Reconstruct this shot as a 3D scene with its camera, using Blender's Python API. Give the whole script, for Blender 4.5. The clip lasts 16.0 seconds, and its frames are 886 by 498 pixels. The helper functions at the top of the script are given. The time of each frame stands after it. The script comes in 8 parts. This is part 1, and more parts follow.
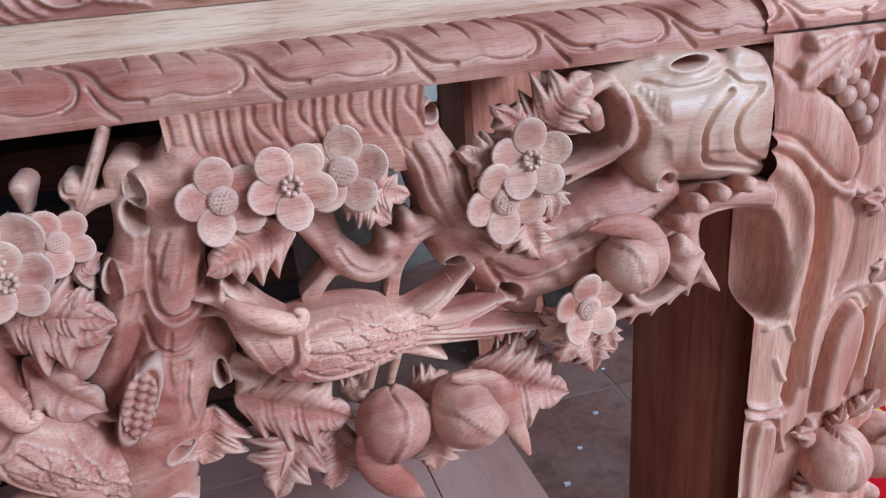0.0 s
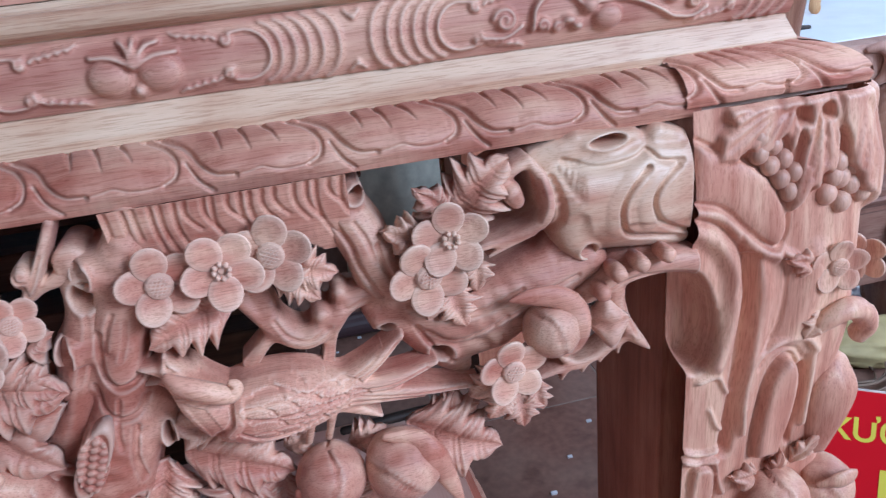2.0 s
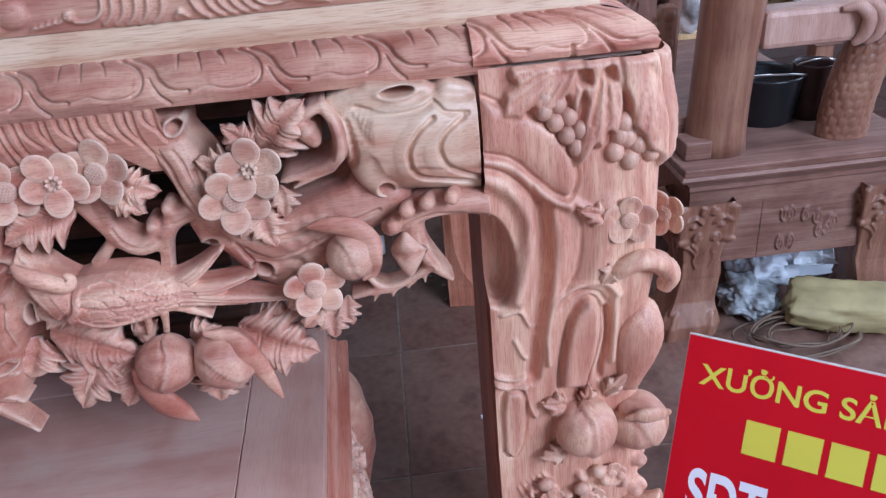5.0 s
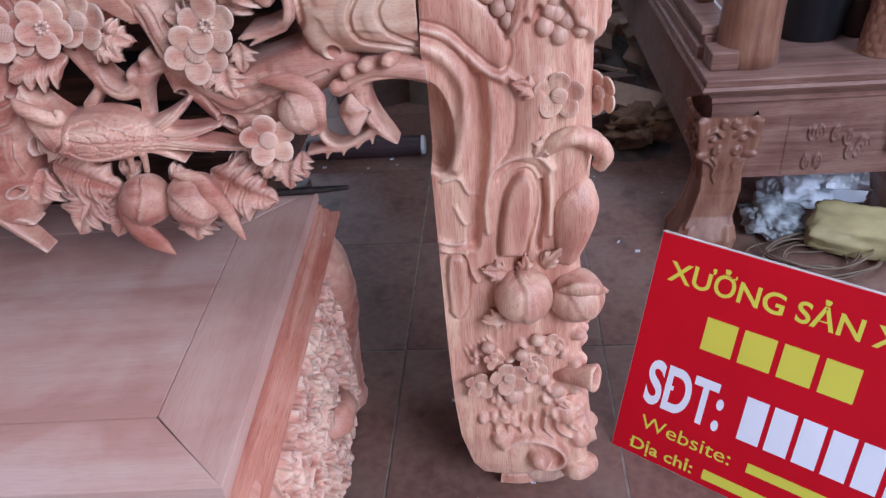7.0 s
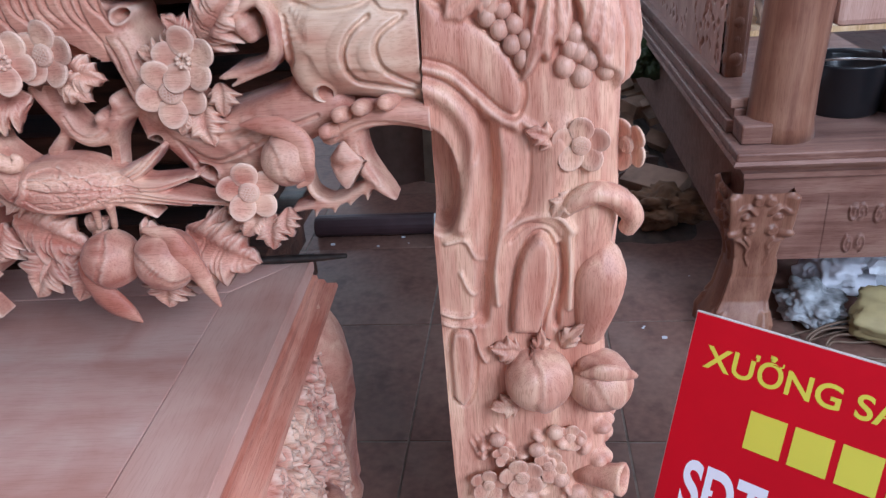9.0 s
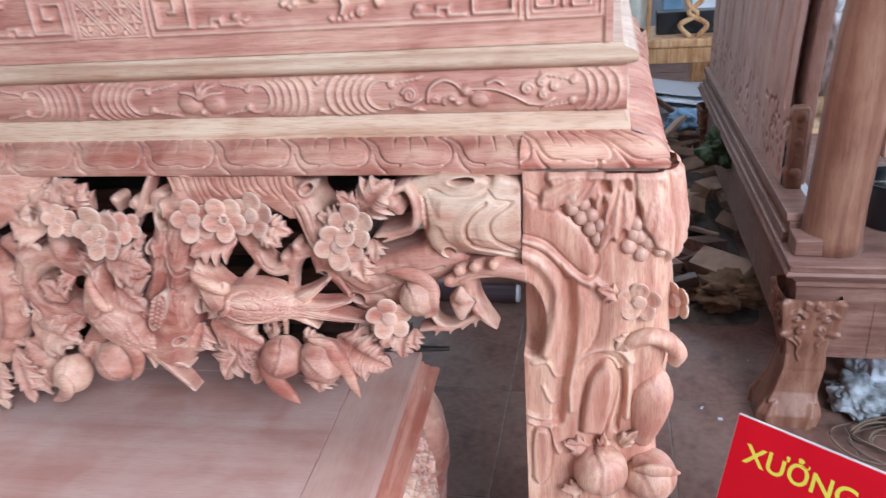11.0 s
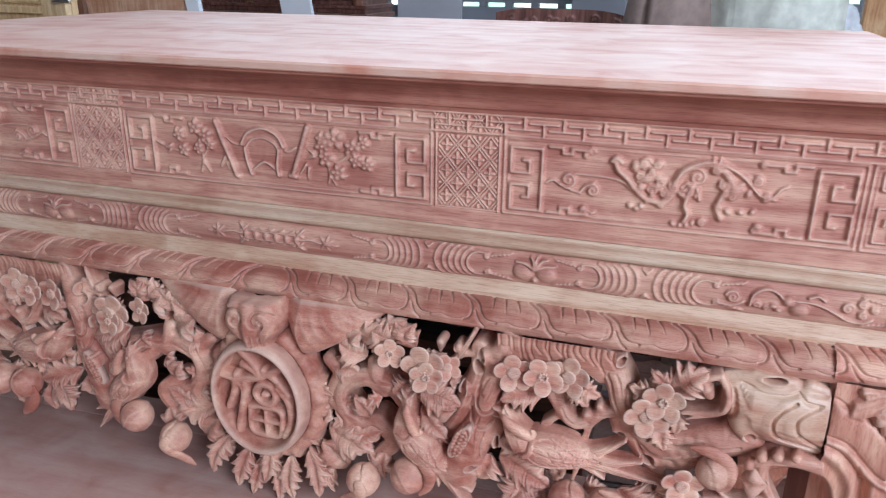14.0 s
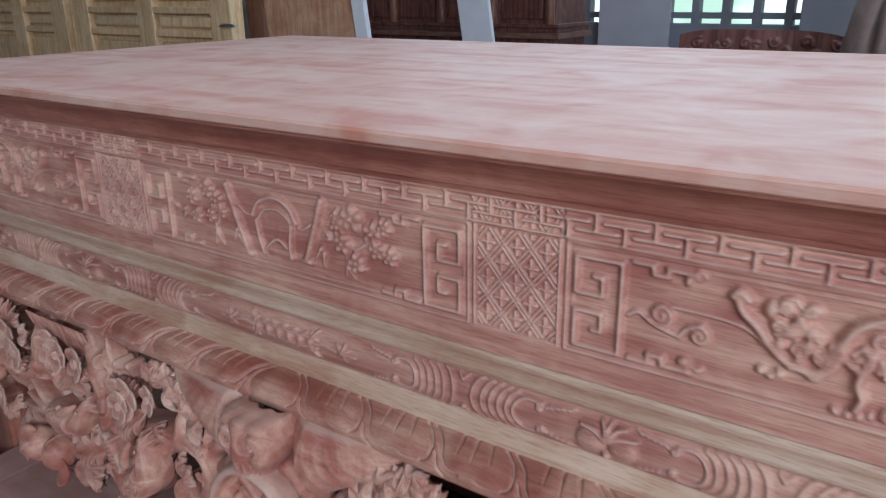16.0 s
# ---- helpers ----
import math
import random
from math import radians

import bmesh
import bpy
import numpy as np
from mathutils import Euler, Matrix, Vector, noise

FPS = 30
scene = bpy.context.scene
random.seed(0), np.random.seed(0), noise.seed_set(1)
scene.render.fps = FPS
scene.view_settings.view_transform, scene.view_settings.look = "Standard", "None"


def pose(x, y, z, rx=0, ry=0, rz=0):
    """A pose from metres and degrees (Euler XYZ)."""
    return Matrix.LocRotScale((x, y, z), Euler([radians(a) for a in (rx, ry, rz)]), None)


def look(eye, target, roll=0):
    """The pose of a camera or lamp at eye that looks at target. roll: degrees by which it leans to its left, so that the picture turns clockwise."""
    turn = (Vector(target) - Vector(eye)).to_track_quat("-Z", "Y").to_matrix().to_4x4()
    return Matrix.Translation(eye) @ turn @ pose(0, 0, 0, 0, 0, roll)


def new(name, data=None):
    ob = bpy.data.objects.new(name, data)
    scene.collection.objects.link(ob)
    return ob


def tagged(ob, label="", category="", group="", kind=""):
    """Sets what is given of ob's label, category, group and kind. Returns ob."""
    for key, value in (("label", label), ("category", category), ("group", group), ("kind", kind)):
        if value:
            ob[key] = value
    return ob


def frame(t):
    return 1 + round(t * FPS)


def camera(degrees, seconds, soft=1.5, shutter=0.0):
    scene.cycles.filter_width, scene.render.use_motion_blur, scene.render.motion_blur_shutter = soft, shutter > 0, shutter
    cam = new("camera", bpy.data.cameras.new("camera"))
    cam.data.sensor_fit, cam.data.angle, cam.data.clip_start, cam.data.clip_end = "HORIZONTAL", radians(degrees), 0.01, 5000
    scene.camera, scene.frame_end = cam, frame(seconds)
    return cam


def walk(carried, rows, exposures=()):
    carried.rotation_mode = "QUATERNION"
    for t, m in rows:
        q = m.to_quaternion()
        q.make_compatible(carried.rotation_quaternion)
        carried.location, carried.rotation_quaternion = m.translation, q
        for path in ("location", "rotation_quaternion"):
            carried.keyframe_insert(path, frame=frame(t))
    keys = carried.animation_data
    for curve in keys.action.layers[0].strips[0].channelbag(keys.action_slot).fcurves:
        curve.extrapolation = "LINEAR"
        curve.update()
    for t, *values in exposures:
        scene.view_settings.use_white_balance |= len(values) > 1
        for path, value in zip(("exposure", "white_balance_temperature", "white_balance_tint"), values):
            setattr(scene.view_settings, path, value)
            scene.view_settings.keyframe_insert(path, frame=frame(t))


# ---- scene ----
cam = camera(61.0, 16.0, soft=1.25, shutter=0.4)
PATH = [
    (0, (-0.437, -0.571, 0.964), (0.013, 1.219, 0.194), -4.6),
    (0.5, (-0.42, -0.595, 0.978), (-0.026, 1.21, 0.212), -4.6),
    (1, (-0.402, -0.608, 1.008), (-0.051, 1.213, 0.26), -4.8),
    (1.5, (-0.382, -0.605, 1.026), (-0.04, 1.201, 0.238), -5.3),
    (2, (-0.339, -0.6, 1.048), (-0.006, 1.19, 0.221), -6.0),
    (2.5, (-0.294, -0.596, 1.048), (0.04, 1.188, 0.209), -6.7),
    (3, (-0.256, -0.58, 1.071), (0.062, 1.163, 0.143), -6.7),
    (3.2, (-0.241, -0.589, 1.048), (0.073, 1.184, 0.177), -7.0),
    (5.3, (-0.062, -0.763, 1.065), (-0.007, 0.978, 0.083), -5.0),
    (5.5, (-0.049, -0.785, 1.054), (-0.008, 0.949, 0.058), -4.9),
    (6, (-0.003, -0.8, 1.044), (-0.004, 0.911, 0.009), -4.9),
    (6.5, (0.053, -0.817, 1.031), (-0.047, 0.857, -0.059), -5.0),
    (7, (0.088, -0.832, 1.027), (-0.092, 0.822, -0.082), -5.4),
    (7.2, (0.103, -0.822, 1.031), (-0.124, 0.813, -0.103), -5.1),
    (7.5, (0.111, -0.675, 0.919), (-0.219, 0.977, -0.159), -5.7),
    (8, (0.104, -0.667, 0.924), (-0.221, 0.993, -0.143), -5.5),
    (8.2, (0.086, -0.673, 0.914), (-0.167, 1.027, -0.108), -4.3),
    (10.3, (0.105, -0.862, 1.083), (-0.105, 0.935, 0.229), -4.8),
    (10.5, (0.101, -0.871, 1.109), (-0.158, 0.924, 0.265), -4.7),
    (11, (0.1, -0.922, 1.171), (-0.316, 0.855, 0.354), -4.5),
    (11.5, (0.124, -0.994, 1.26), (-0.402, 0.75, 0.433), -3.8),
    (12, (0.128, -1.065, 1.337), (-0.49, 0.679, 0.577), -2.8),
    (12.5, (0.106, -1.089, 1.364), (-0.555, 0.653, 0.637), -1.8),
    (13, (0.05, -1.095, 1.38), (-0.586, 0.673, 0.695), 0.6),
    (13.5, (-0.089, -1.089, 1.395), (-0.733, 0.674, 0.704), 1.5),
    (14, (-0.237, -1.081, 1.404), (-0.827, 0.7, 0.711), 0.6),
    (14.5, (-0.268, -1.034, 1.401), (-0.827, 0.757, 0.71), -0.2),
    (15, (-0.189, -0.907, 1.413), (-0.993, 0.793, 0.733), -0.9),
    (15.5, (-0.107, -0.752, 1.416), (-1.165, 0.81, 0.751), -0.5),
    (16, (-0.198, -0.627, 1.408), (-1.282, 0.921, 0.752), -0.8),
]
walk(cam, [(t, look(eye, target, roll)) for t, eye, target, roll in PATH], exposures=((0.0, 0.05, 5430, 8), (2.0, 0.02, 5450, 8), (3.2, -0.01, 5450, 8), (5.3, -0.03, 5560, 12), (7.0, -0.09, 5720, 15), (7.4, -0.33, 5720, 16), (8.2, -0.32, 5760, 16), (9.2, 0.08, 5800, 11), (10.4, 0.36, 5780, 8), (11.5, 0.22, 6050, 9), (13.0, 0.02, 6040, 11), (14.4, -0.10, 6030, 11), (15.2, -0.40, 6030, 11), (16.0, -0.56, 6020, 11)))

# ---- world, sun, large lights ----
world = bpy.data.worlds.new("world")
scene.world = world
world.use_nodes = True
wn = world.node_tree.nodes
sky = wn.new("ShaderNodeTexSky")
sky.sky_type, sky.sun_disc = "NISHITA", False
sky.sun_elevation, sky.sun_rotation = radians(48), radians(200)
wn["Background"].inputs["Strength"].default_value = 0.12
world.node_tree.links.new(sky.outputs["Color"], wn["Background"].inputs["Color"])


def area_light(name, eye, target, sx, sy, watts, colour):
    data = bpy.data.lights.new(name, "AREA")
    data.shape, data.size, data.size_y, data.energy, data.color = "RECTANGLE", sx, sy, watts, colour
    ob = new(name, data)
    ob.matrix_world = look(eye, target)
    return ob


# daylight of side doorway and far windows; overhead and front lamps added, sources unseen
area_light("roof_daylight", (-0.3, 0.6, 3.5), (-0.3, 0.5, 0.0), 2.6, 1.5, 52, (0.85, 0.955, 1.10))
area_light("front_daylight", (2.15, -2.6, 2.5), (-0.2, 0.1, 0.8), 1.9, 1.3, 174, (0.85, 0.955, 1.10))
area_light("side_daylight", (4.6, 0.9, 2.3), (0.0, 0.4, 0.22), 2.6, 1.7, 96, (0.85, 0.955, 1.10))
area_light("back_daylight", (-1.2, 5.4, 2.75), (-1.2, 0.0, 0.8), 7.6, 1.3, 94, (0.85, 0.955, 1.10))


# ---- materials ----
def material(name):
    m = bpy.data.materials.new(name)
    m.use_nodes = True
    return m, m.node_tree.nodes, m.node_tree.links, m.node_tree.nodes["Principled BSDF"]


def ramp(nodes, stops):
    r = nodes.new("ShaderNodeValToRGB")
    while len(r.color_ramp.elements) < len(stops):
        r.color_ramp.elements.new(0.5)
    for e, (p, c) in zip(r.color_ramp.elements, stops):
        e.position, e.color = p, (*c, 1)
    return r


def wood(name, dark, mid, light, along=0, rough=0.55, fine=1.0, bump=0.25, sheen=0.3, worn_highlight=0.0, dust=0.08, streaks=0.62, tool=0.0, pores=0.6):
    """Raw sanded timber: long streaks along one axis, pores, and broad patches of paler and redder wood."""
    m, n, l, b = material(name)
    tc, mp, mp2 = n.new("ShaderNodeTexCoord"), n.new("ShaderNodeMapping"), n.new("ShaderNodeMapping")
    s = [55.0 * fine, 55.0 * fine, 55.0 * fine]
    s[along] = 3.4 * fine
    mp.inputs["Scale"].default_value = s
    s2 = [760.0, 760.0, 760.0]
    s2[along] = 38.0
    mp2.inputs["Scale"].default_value = s2
    streak, pore, patch = (n.new("ShaderNodeTexNoise") for _ in range(3))
    streak.inputs["Scale"].default_value, streak.inputs["Detail"].default_value, streak.inputs["Distortion"].default_value = 1.0, 6, 0.6
    pore.inputs["Scale"].default_value, pore.inputs["Detail"].default_value = 1.0, 4
    patch.inputs["Scale"].default_value, patch.inputs["Detail"].default_value, patch.inputs["Distortion"].default_value = 9.0, 6, 0.8
    for mpp in (mp, mp2):
        l.new(tc.outputs["Object"], mpp.inputs["Vector"])
    l.new(mp.outputs["Vector"], streak.inputs["Vector"])
    l.new(mp2.outputs["Vector"], pore.inputs["Vector"])
    l.new(tc.outputs["Object"], patch.inputs["Vector"])
    mix1, mix2 = n.new("ShaderNodeMath"), n.new("ShaderNodeMath")
    mix1.operation = mix2.operation = "MULTIPLY_ADD"
    l.new(streak.outputs["Fac"], mix1.inputs[0])
    mix1.inputs[1].default_value = streaks
    l.new(patch.outputs["Fac"], mix2.inputs[0])
    mix2.inputs[1].default_value = 1.04 - streaks
    l.new(mix1.outputs[0], mix2.inputs[2])
    mix1.inputs[2].default_value = -0.02
    r = ramp(n, [(0.38, dark), (0.50, mid), (0.62, light)])
    l.new(mix2.outputs[0], r.inputs["Fac"])
    pr = ramp(n, [(0.36, (0.66, 0.52, 0.46)), (0.50, (1, 1, 1))])
    l.new(pore.outputs["Fac"], pr.inputs["Fac"])
    mul = n.new("ShaderNodeMix")
    mul.data_type, mul.blend_type = "RGBA", "MULTIPLY"
    mul.inputs["Factor"].default_value = pores
    l.new(r.outputs["Color"], mul.inputs["A"])
    l.new(pr.outputs["Color"], mul.inputs["B"])
    oi, hs = n.new("ShaderNodeObjectInfo"), n.new("ShaderNodeHueSaturation")
    v = n.new("ShaderNodeMapRange")
    v.inputs["To Min"].default_value, v.inputs["To Max"].default_value = 0.90, 1.10
    l.new(oi.outputs["Random"], v.inputs["Value"])
    l.new(v.outputs["Result"], hs.inputs["Value"])
    source = mul.outputs["Result"]
    if worn_highlight:
        # sanded arrises are paler and dusty; their highlights are painted in too
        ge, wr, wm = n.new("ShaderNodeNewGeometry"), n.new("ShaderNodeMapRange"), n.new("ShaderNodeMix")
        wr.inputs["From Min"].default_value, wr.inputs["From Max"].default_value, wr.inputs["To Max"].default_value = 0.505, 0.575, worn_highlight
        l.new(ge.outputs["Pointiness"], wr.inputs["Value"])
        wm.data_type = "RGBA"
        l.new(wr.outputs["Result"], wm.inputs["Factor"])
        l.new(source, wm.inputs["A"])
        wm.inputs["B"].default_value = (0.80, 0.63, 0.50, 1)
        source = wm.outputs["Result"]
    l.new(source, hs.inputs["Color"])
    l.new(hs.outputs["Color"], b.inputs["Base Color"])
    b.inputs["Roughness"].default_value = rough
    b.inputs["Specular IOR Level"].default_value = sheen
    # fine pale sawdust caught in the grain
    b.inputs["Sheen Weight"].default_value, b.inputs["Sheen Roughness"].default_value = dust, 0.45
    b.inputs["Sheen Tint"].default_value = (0.95, 0.97, 1.0, 1)
    bp = n.new("ShaderNodeBump")
    bp.inputs["Strength"].default_value, bp.inputs["Distance"].default_value = bump, 0.0015
    add = n.new("ShaderNodeMath")
    l.new(streak.outputs["Fac"], add.inputs[0])
    l.new(pore.outputs["Fac"], add.inputs[1])
    height = add.outputs[0]
    if tool:
        # shallow gouge marks left by the carver
        mp3, tm, ta = n.new("ShaderNodeMapping"), n.new("ShaderNodeTexVoronoi"), n.new("ShaderNodeMath")
        mp3.inputs["Scale"].default_value, mp3.inputs["Rotation"].default_value = (210.0, 90.0, 60.0), (0.0, 0.5, 0.0)
        tm.feature = "SMOOTH_F1"
        tm.inputs["Scale"].default_value = 1.0
        l.new(tc.outputs["Object"], mp3.inputs["Vector"])
        l.new(mp3.outputs["Vector"], tm.inputs["Vector"])
        ta.operation = "MULTIPLY_ADD"
        l.new(tm.outputs["Distance"], ta.inputs[0])
        ta.inputs[1].default_value = tool
        l.new(height, ta.inputs[2])
        height = ta.outputs[0]
    l.new(height, bp.inputs["Height"])
    l.new(bp.outputs["Normal"], b.inputs["Normal"])
    return m


RED, ROSE, CREAM = (0.411, 0.155, 0.115), (0.562, 0.274, 0.203), (0.684, 0.397, 0.286)
ROSEWOOD = wood("raw_rosewood", RED, ROSE, CREAM, 0, worn_highlight=0.5)
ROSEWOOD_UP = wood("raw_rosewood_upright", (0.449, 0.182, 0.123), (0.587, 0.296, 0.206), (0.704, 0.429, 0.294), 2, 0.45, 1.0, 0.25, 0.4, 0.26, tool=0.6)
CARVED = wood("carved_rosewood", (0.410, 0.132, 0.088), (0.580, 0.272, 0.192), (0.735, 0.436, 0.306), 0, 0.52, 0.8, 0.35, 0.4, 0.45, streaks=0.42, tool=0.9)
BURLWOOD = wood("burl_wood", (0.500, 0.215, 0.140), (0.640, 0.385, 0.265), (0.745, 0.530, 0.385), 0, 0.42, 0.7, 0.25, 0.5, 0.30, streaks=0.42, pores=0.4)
SAPWOOD = wood("pale_sapwood", (0.530, 0.301, 0.194), (0.650, 0.432, 0.297), (0.730, 0.526, 0.378), 0, 0.45, 1.0, 0.2, 0.4)
TOPWOOD = wood("sanded_top", (0.545, 0.228, 0.155), (0.630, 0.362, 0.272), (0.680, 0.458, 0.365), 0, 0.5, 0.3, 0.06, 0.45, streaks=0.46, pores=0.22)
LOWTOP = wood("rubbed_low_top", (0.520, 0.262, 0.205), (0.600, 0.350, 0.285), (0.645, 0.420, 0.352), 0, 0.5, 0.3, 0.06, 0.3, streaks=0.5, pores=0.22)
ENDBOARD = wood("rubbed_end_board", (0.470, 0.242, 0.188), (0.535, 0.304, 0.240), (0.580, 0.358, 0.290), 1, 0.5, 0.3, 0.06, 0.3, streaks=0.5, pores=0.22)
# red cove wood, darkened further for the shade under the top
SHADED_COVE = wood("shaded_red_cove", (0.293, 0.091, 0.064), (0.411, 0.155, 0.107), (0.509, 0.227, 0.158), 0, 0.42, 1.0, 0.15, 0.5)
SHADED_UP = wood("shaded_red_upright", (0.312, 0.105, 0.062), (0.437, 0.164, 0.101), (0.520, 0.227, 0.144), 2, 0.45)
DEEPROSE = wood("red_edge_wood", (0.411, 0.128, 0.083), (0.528, 0.210, 0.143), (0.606, 0.291, 0.206), 1, 0.42)
BENCHWOOD = wood("brown_rosewood", (0.165, 0.074, 0.053), (0.234, 0.116, 0.086), (0.289, 0.162, 0.121), 0, 0.5)
# lit bench tone for back and arm; daylight is put into the colour
BENCH_LIT = wood("lit_bench_wood", (0.40, 0.215, 0.165), (0.50, 0.295, 0.235), (0.57, 0.365, 0.295), 2, 0.5, 0.35, 0.1)
BENCHWOOD_UP = wood("brown_rosewood_upright", (0.191, 0.076, 0.046), (0.259, 0.115, 0.071), (0.318, 0.159, 0.099), 2, 0.42, 1.0, 0.25, 0.5)
HONEY = wood("honey_wood", (0.42, 0.20, 0.08), (0.58, 0.32, 0.15), (0.68, 0.43, 0.23), 2, 0.5)
ORANGEWOOD = wood("orange_plank", (0.46, 0.24, 0.14), (0.58, 0.34, 0.22), (0.68, 0.45, 0.32), 2, 0.5)
PINE = wood("pale_yellow_door_wood", (0.62, 0.40, 0.19), (0.76, 0.53, 0.29), (0.84, 0.64, 0.39), 2, 0.5)
DARKWOOD = wood("dark_wood", (0.05, 0.022, 0.015), (0.10, 0.045, 0.03), (0.17, 0.08, 0.055), 0, 0.4)
DARKCARVE = wood("dark_red_wood", (0.09, 0.035, 0.028), (0.16, 0.065, 0.05), (0.24, 0.11, 0.085), 2, 0.4)


def plain(name, colour, rough=0.6, metal=0.0, vary=0.12, scale=30.0, bump=0.1):
    m, n, l, b = material(name)
    tc, no = n.new("ShaderNodeTexCoord"), n.new("ShaderNodeTexNoise")
    no.inputs["Scale"].default_value, no.inputs["Detail"].default_value = scale, 6
    l.new(tc.outputs["Object"], no.inputs["Vector"])
    r = ramp(n, [(0.25, tuple(c * (1 - 2 * vary) for c in colour)), (0.75, tuple(min(1, c * (1 + vary)) for c in colour))])
    l.new(no.outputs["Fac"], r.inputs["Fac"])
    l.new(r.outputs["Color"], b.inputs["Base Color"])
    b.inputs["Roughness"].default_value, b.inputs["Metallic"].default_value = rough, metal
    bp = n.new("ShaderNodeBump")
    bp.inputs["Strength"].default_value, bp.inputs["Distance"].default_value = bump, 0.003
    l.new(no.outputs["Fac"], bp.inputs["Height"])
    l.new(bp.outputs["Normal"], b.inputs["Normal"])
    return m


SIGN_RED = plain("red_print", (0.55, 0.004, 0.014), 0.5, 0, 0.04, 8, 0.02)
SIGN_RED.node_tree.nodes["Principled BSDF"].inputs["Specular IOR Level"].default_value = 0.12
DULL_RED = plain("dull_red_plastic", (0.20, 0.030, 0.026), 0.5)
SIGN_YELLOW = plain("yellow_print", (0.68, 0.60, 0.06), 0.4, 0, 0.03, 8, 0.0)
SIGN_WHITE = plain("white_print", (0.80, 0.78, 0.84), 0.4, 0, 0.03, 8, 0.0)
SIGN_EDGE = plain("board_edge", (0.62, 0.55, 0.52), 0.7)
TILE, tn, tl, tb = material("fired_clay_tile")
ttc = tn.new("ShaderNodeTexCoord")
tsum = None
for tscale, tstops in ((60.0, [(0.35, (0.158, 0.074, 0.055)), (0.65, (0.215, 0.110, 0.083))]), (4.5, [(0.42, (0.42, 0.36, 0.33)), (0.60, (0.92, 0.88, 0.86))]), (17.0, [(0.30, (0.55, 0.48, 0.45)), (0.46, (1.0, 1.0, 1.0))])):
    tno, tmx = tn.new("ShaderNodeTexNoise"), tn.new("ShaderNodeMix")
    tno.inputs["Scale"].default_value, tno.inputs["Detail"].default_value = tscale, 6
    tl.new(ttc.outputs["Object"], tno.inputs["Vector"])
    trm = ramp(tn, tstops)
    tl.new(tno.outputs["Fac"], trm.inputs["Fac"])
    if tsum is None:
        tsum = trm.outputs["Color"]
        continue
    tmx.data_type = "RGBA"
    if tscale == 4.5:
        # dust lies in uneven patches
        tmx.blend_type = "MIX"
        tbw = tn.new("ShaderNodeMapRange")
        tbw.inputs["From Min"].default_value, tbw.inputs["From Max"].default_value, tbw.inputs["To Max"].default_value = 0.42, 0.66, 0.45
        tl.new(tno.outputs["Fac"], tbw.inputs["Value"])
        tl.new(tbw.outputs["Result"], tmx.inputs["Factor"])
        tmx.inputs["B"].default_value = (0.27, 0.188, 0.150, 1)
        tl.new(tsum, tmx.inputs["A"])
    else:
        tmx.blend_type = "MULTIPLY"
        tmx.inputs["Factor"].default_value = 0.8
        tl.new(tsum, tmx.inputs["A"])
        tl.new(trm.outputs["Color"], tmx.inputs["B"])
    tsum = tmx.outputs["Result"]
tl.new(tsum, tb.inputs["Base Color"])
tb.inputs["Roughness"].default_value = 0.5
GROUT = plain("dusty_joint", (0.25, 0.205, 0.170), 0.9, 0, 0.2, 40)
PLASTER = plain("grey_plaster", (0.30, 0.31, 0.345), 0.85, 0, 0.08, 3)
UNSEEN_WALL = plain("dark_unseen_wall", (0.20, 0.185, 0.175), 0.9, 0, 0.15, 5)
CEIL = plain("dark_unseen_ceiling", (0.13, 0.13, 0.135), 0.7, 0, 0.08, 2)
BLACK = plain("black_plastic", (0.012, 0.013, 0.016), 0.3, 0, 0.1, 20)
TUBEBROWN = plain("brown_plastic", (0.055, 0.030, 0.034), 0.4, 0, 0.1, 20)
STEEL = plain("bright_steel", (0.6, 0.6, 0.6), 0.3, 1.0)
CABLE = plain("dusty_brown_cable", (0.17, 0.11, 0.075), 0.6)
RUST = plain("dark_iron", (0.06, 0.045, 0.04), 0.5, 0.6, 0.3, 60)
PAPER = plain("white_paper", (0.78, 0.80, 0.84), 0.8, 0, 0.05, 6)
CREAM_BAG = plain("cream_sacking", (0.43, 0.345, 0.165), 0.7, 0, 0.2, 14, 0.3)
GREY_CLOTH = plain("grey_green_cloth", (0.58, 0.58, 0.50), 0.9, 0, 0.15, 25, 0.5)
BLUE = plain("blue_plastic", (0.25, 0.42, 0.62), 0.4, 0, 0.2, 12)
MUCK = plain("dark_sawdust", (0.10, 0.07, 0.055), 0.95, 0, 0.35, 25, 0.6)
OFFCUT = plain("offcut_wood", (0.36, 0.22, 0.15), 0.7, 0, 0.2, 20)
DARKTIN = plain("brown_tin", (0.055, 0.030, 0.028), 0.4, 0.3)
PRINTED = plain("printed_plastic", (0.70, 0.66, 0.70), 0.4, 0, 0.5, 18)
GREYPRINT = plain("grey_patterned_rag", (0.42, 0.44, 0.46), 0.85, 0, 0.4, 35)
CLEARWRAP = plain("milky_plastic", (0.70, 0.70, 0.72), 0.3, 0, 0.15, 12)
CUSHION = plain("brown_cushion_cloth", (0.28, 0.20, 0.17), 0.9, 0, 0.15, 25, 0.4)
PALEGREY = plain("pale_grey_sheet", (0.62, 0.63, 0.68), 0.6, 0, 0.05, 4)
SHAVING = plain("wood_shaving", (0.20, 0.10, 0.05), 0.8, 0, 0.3, 30)
GREEN = plain("green_leaf", (0.04, 0.06, 0.02), 0.6, 0, 0.3, 30)


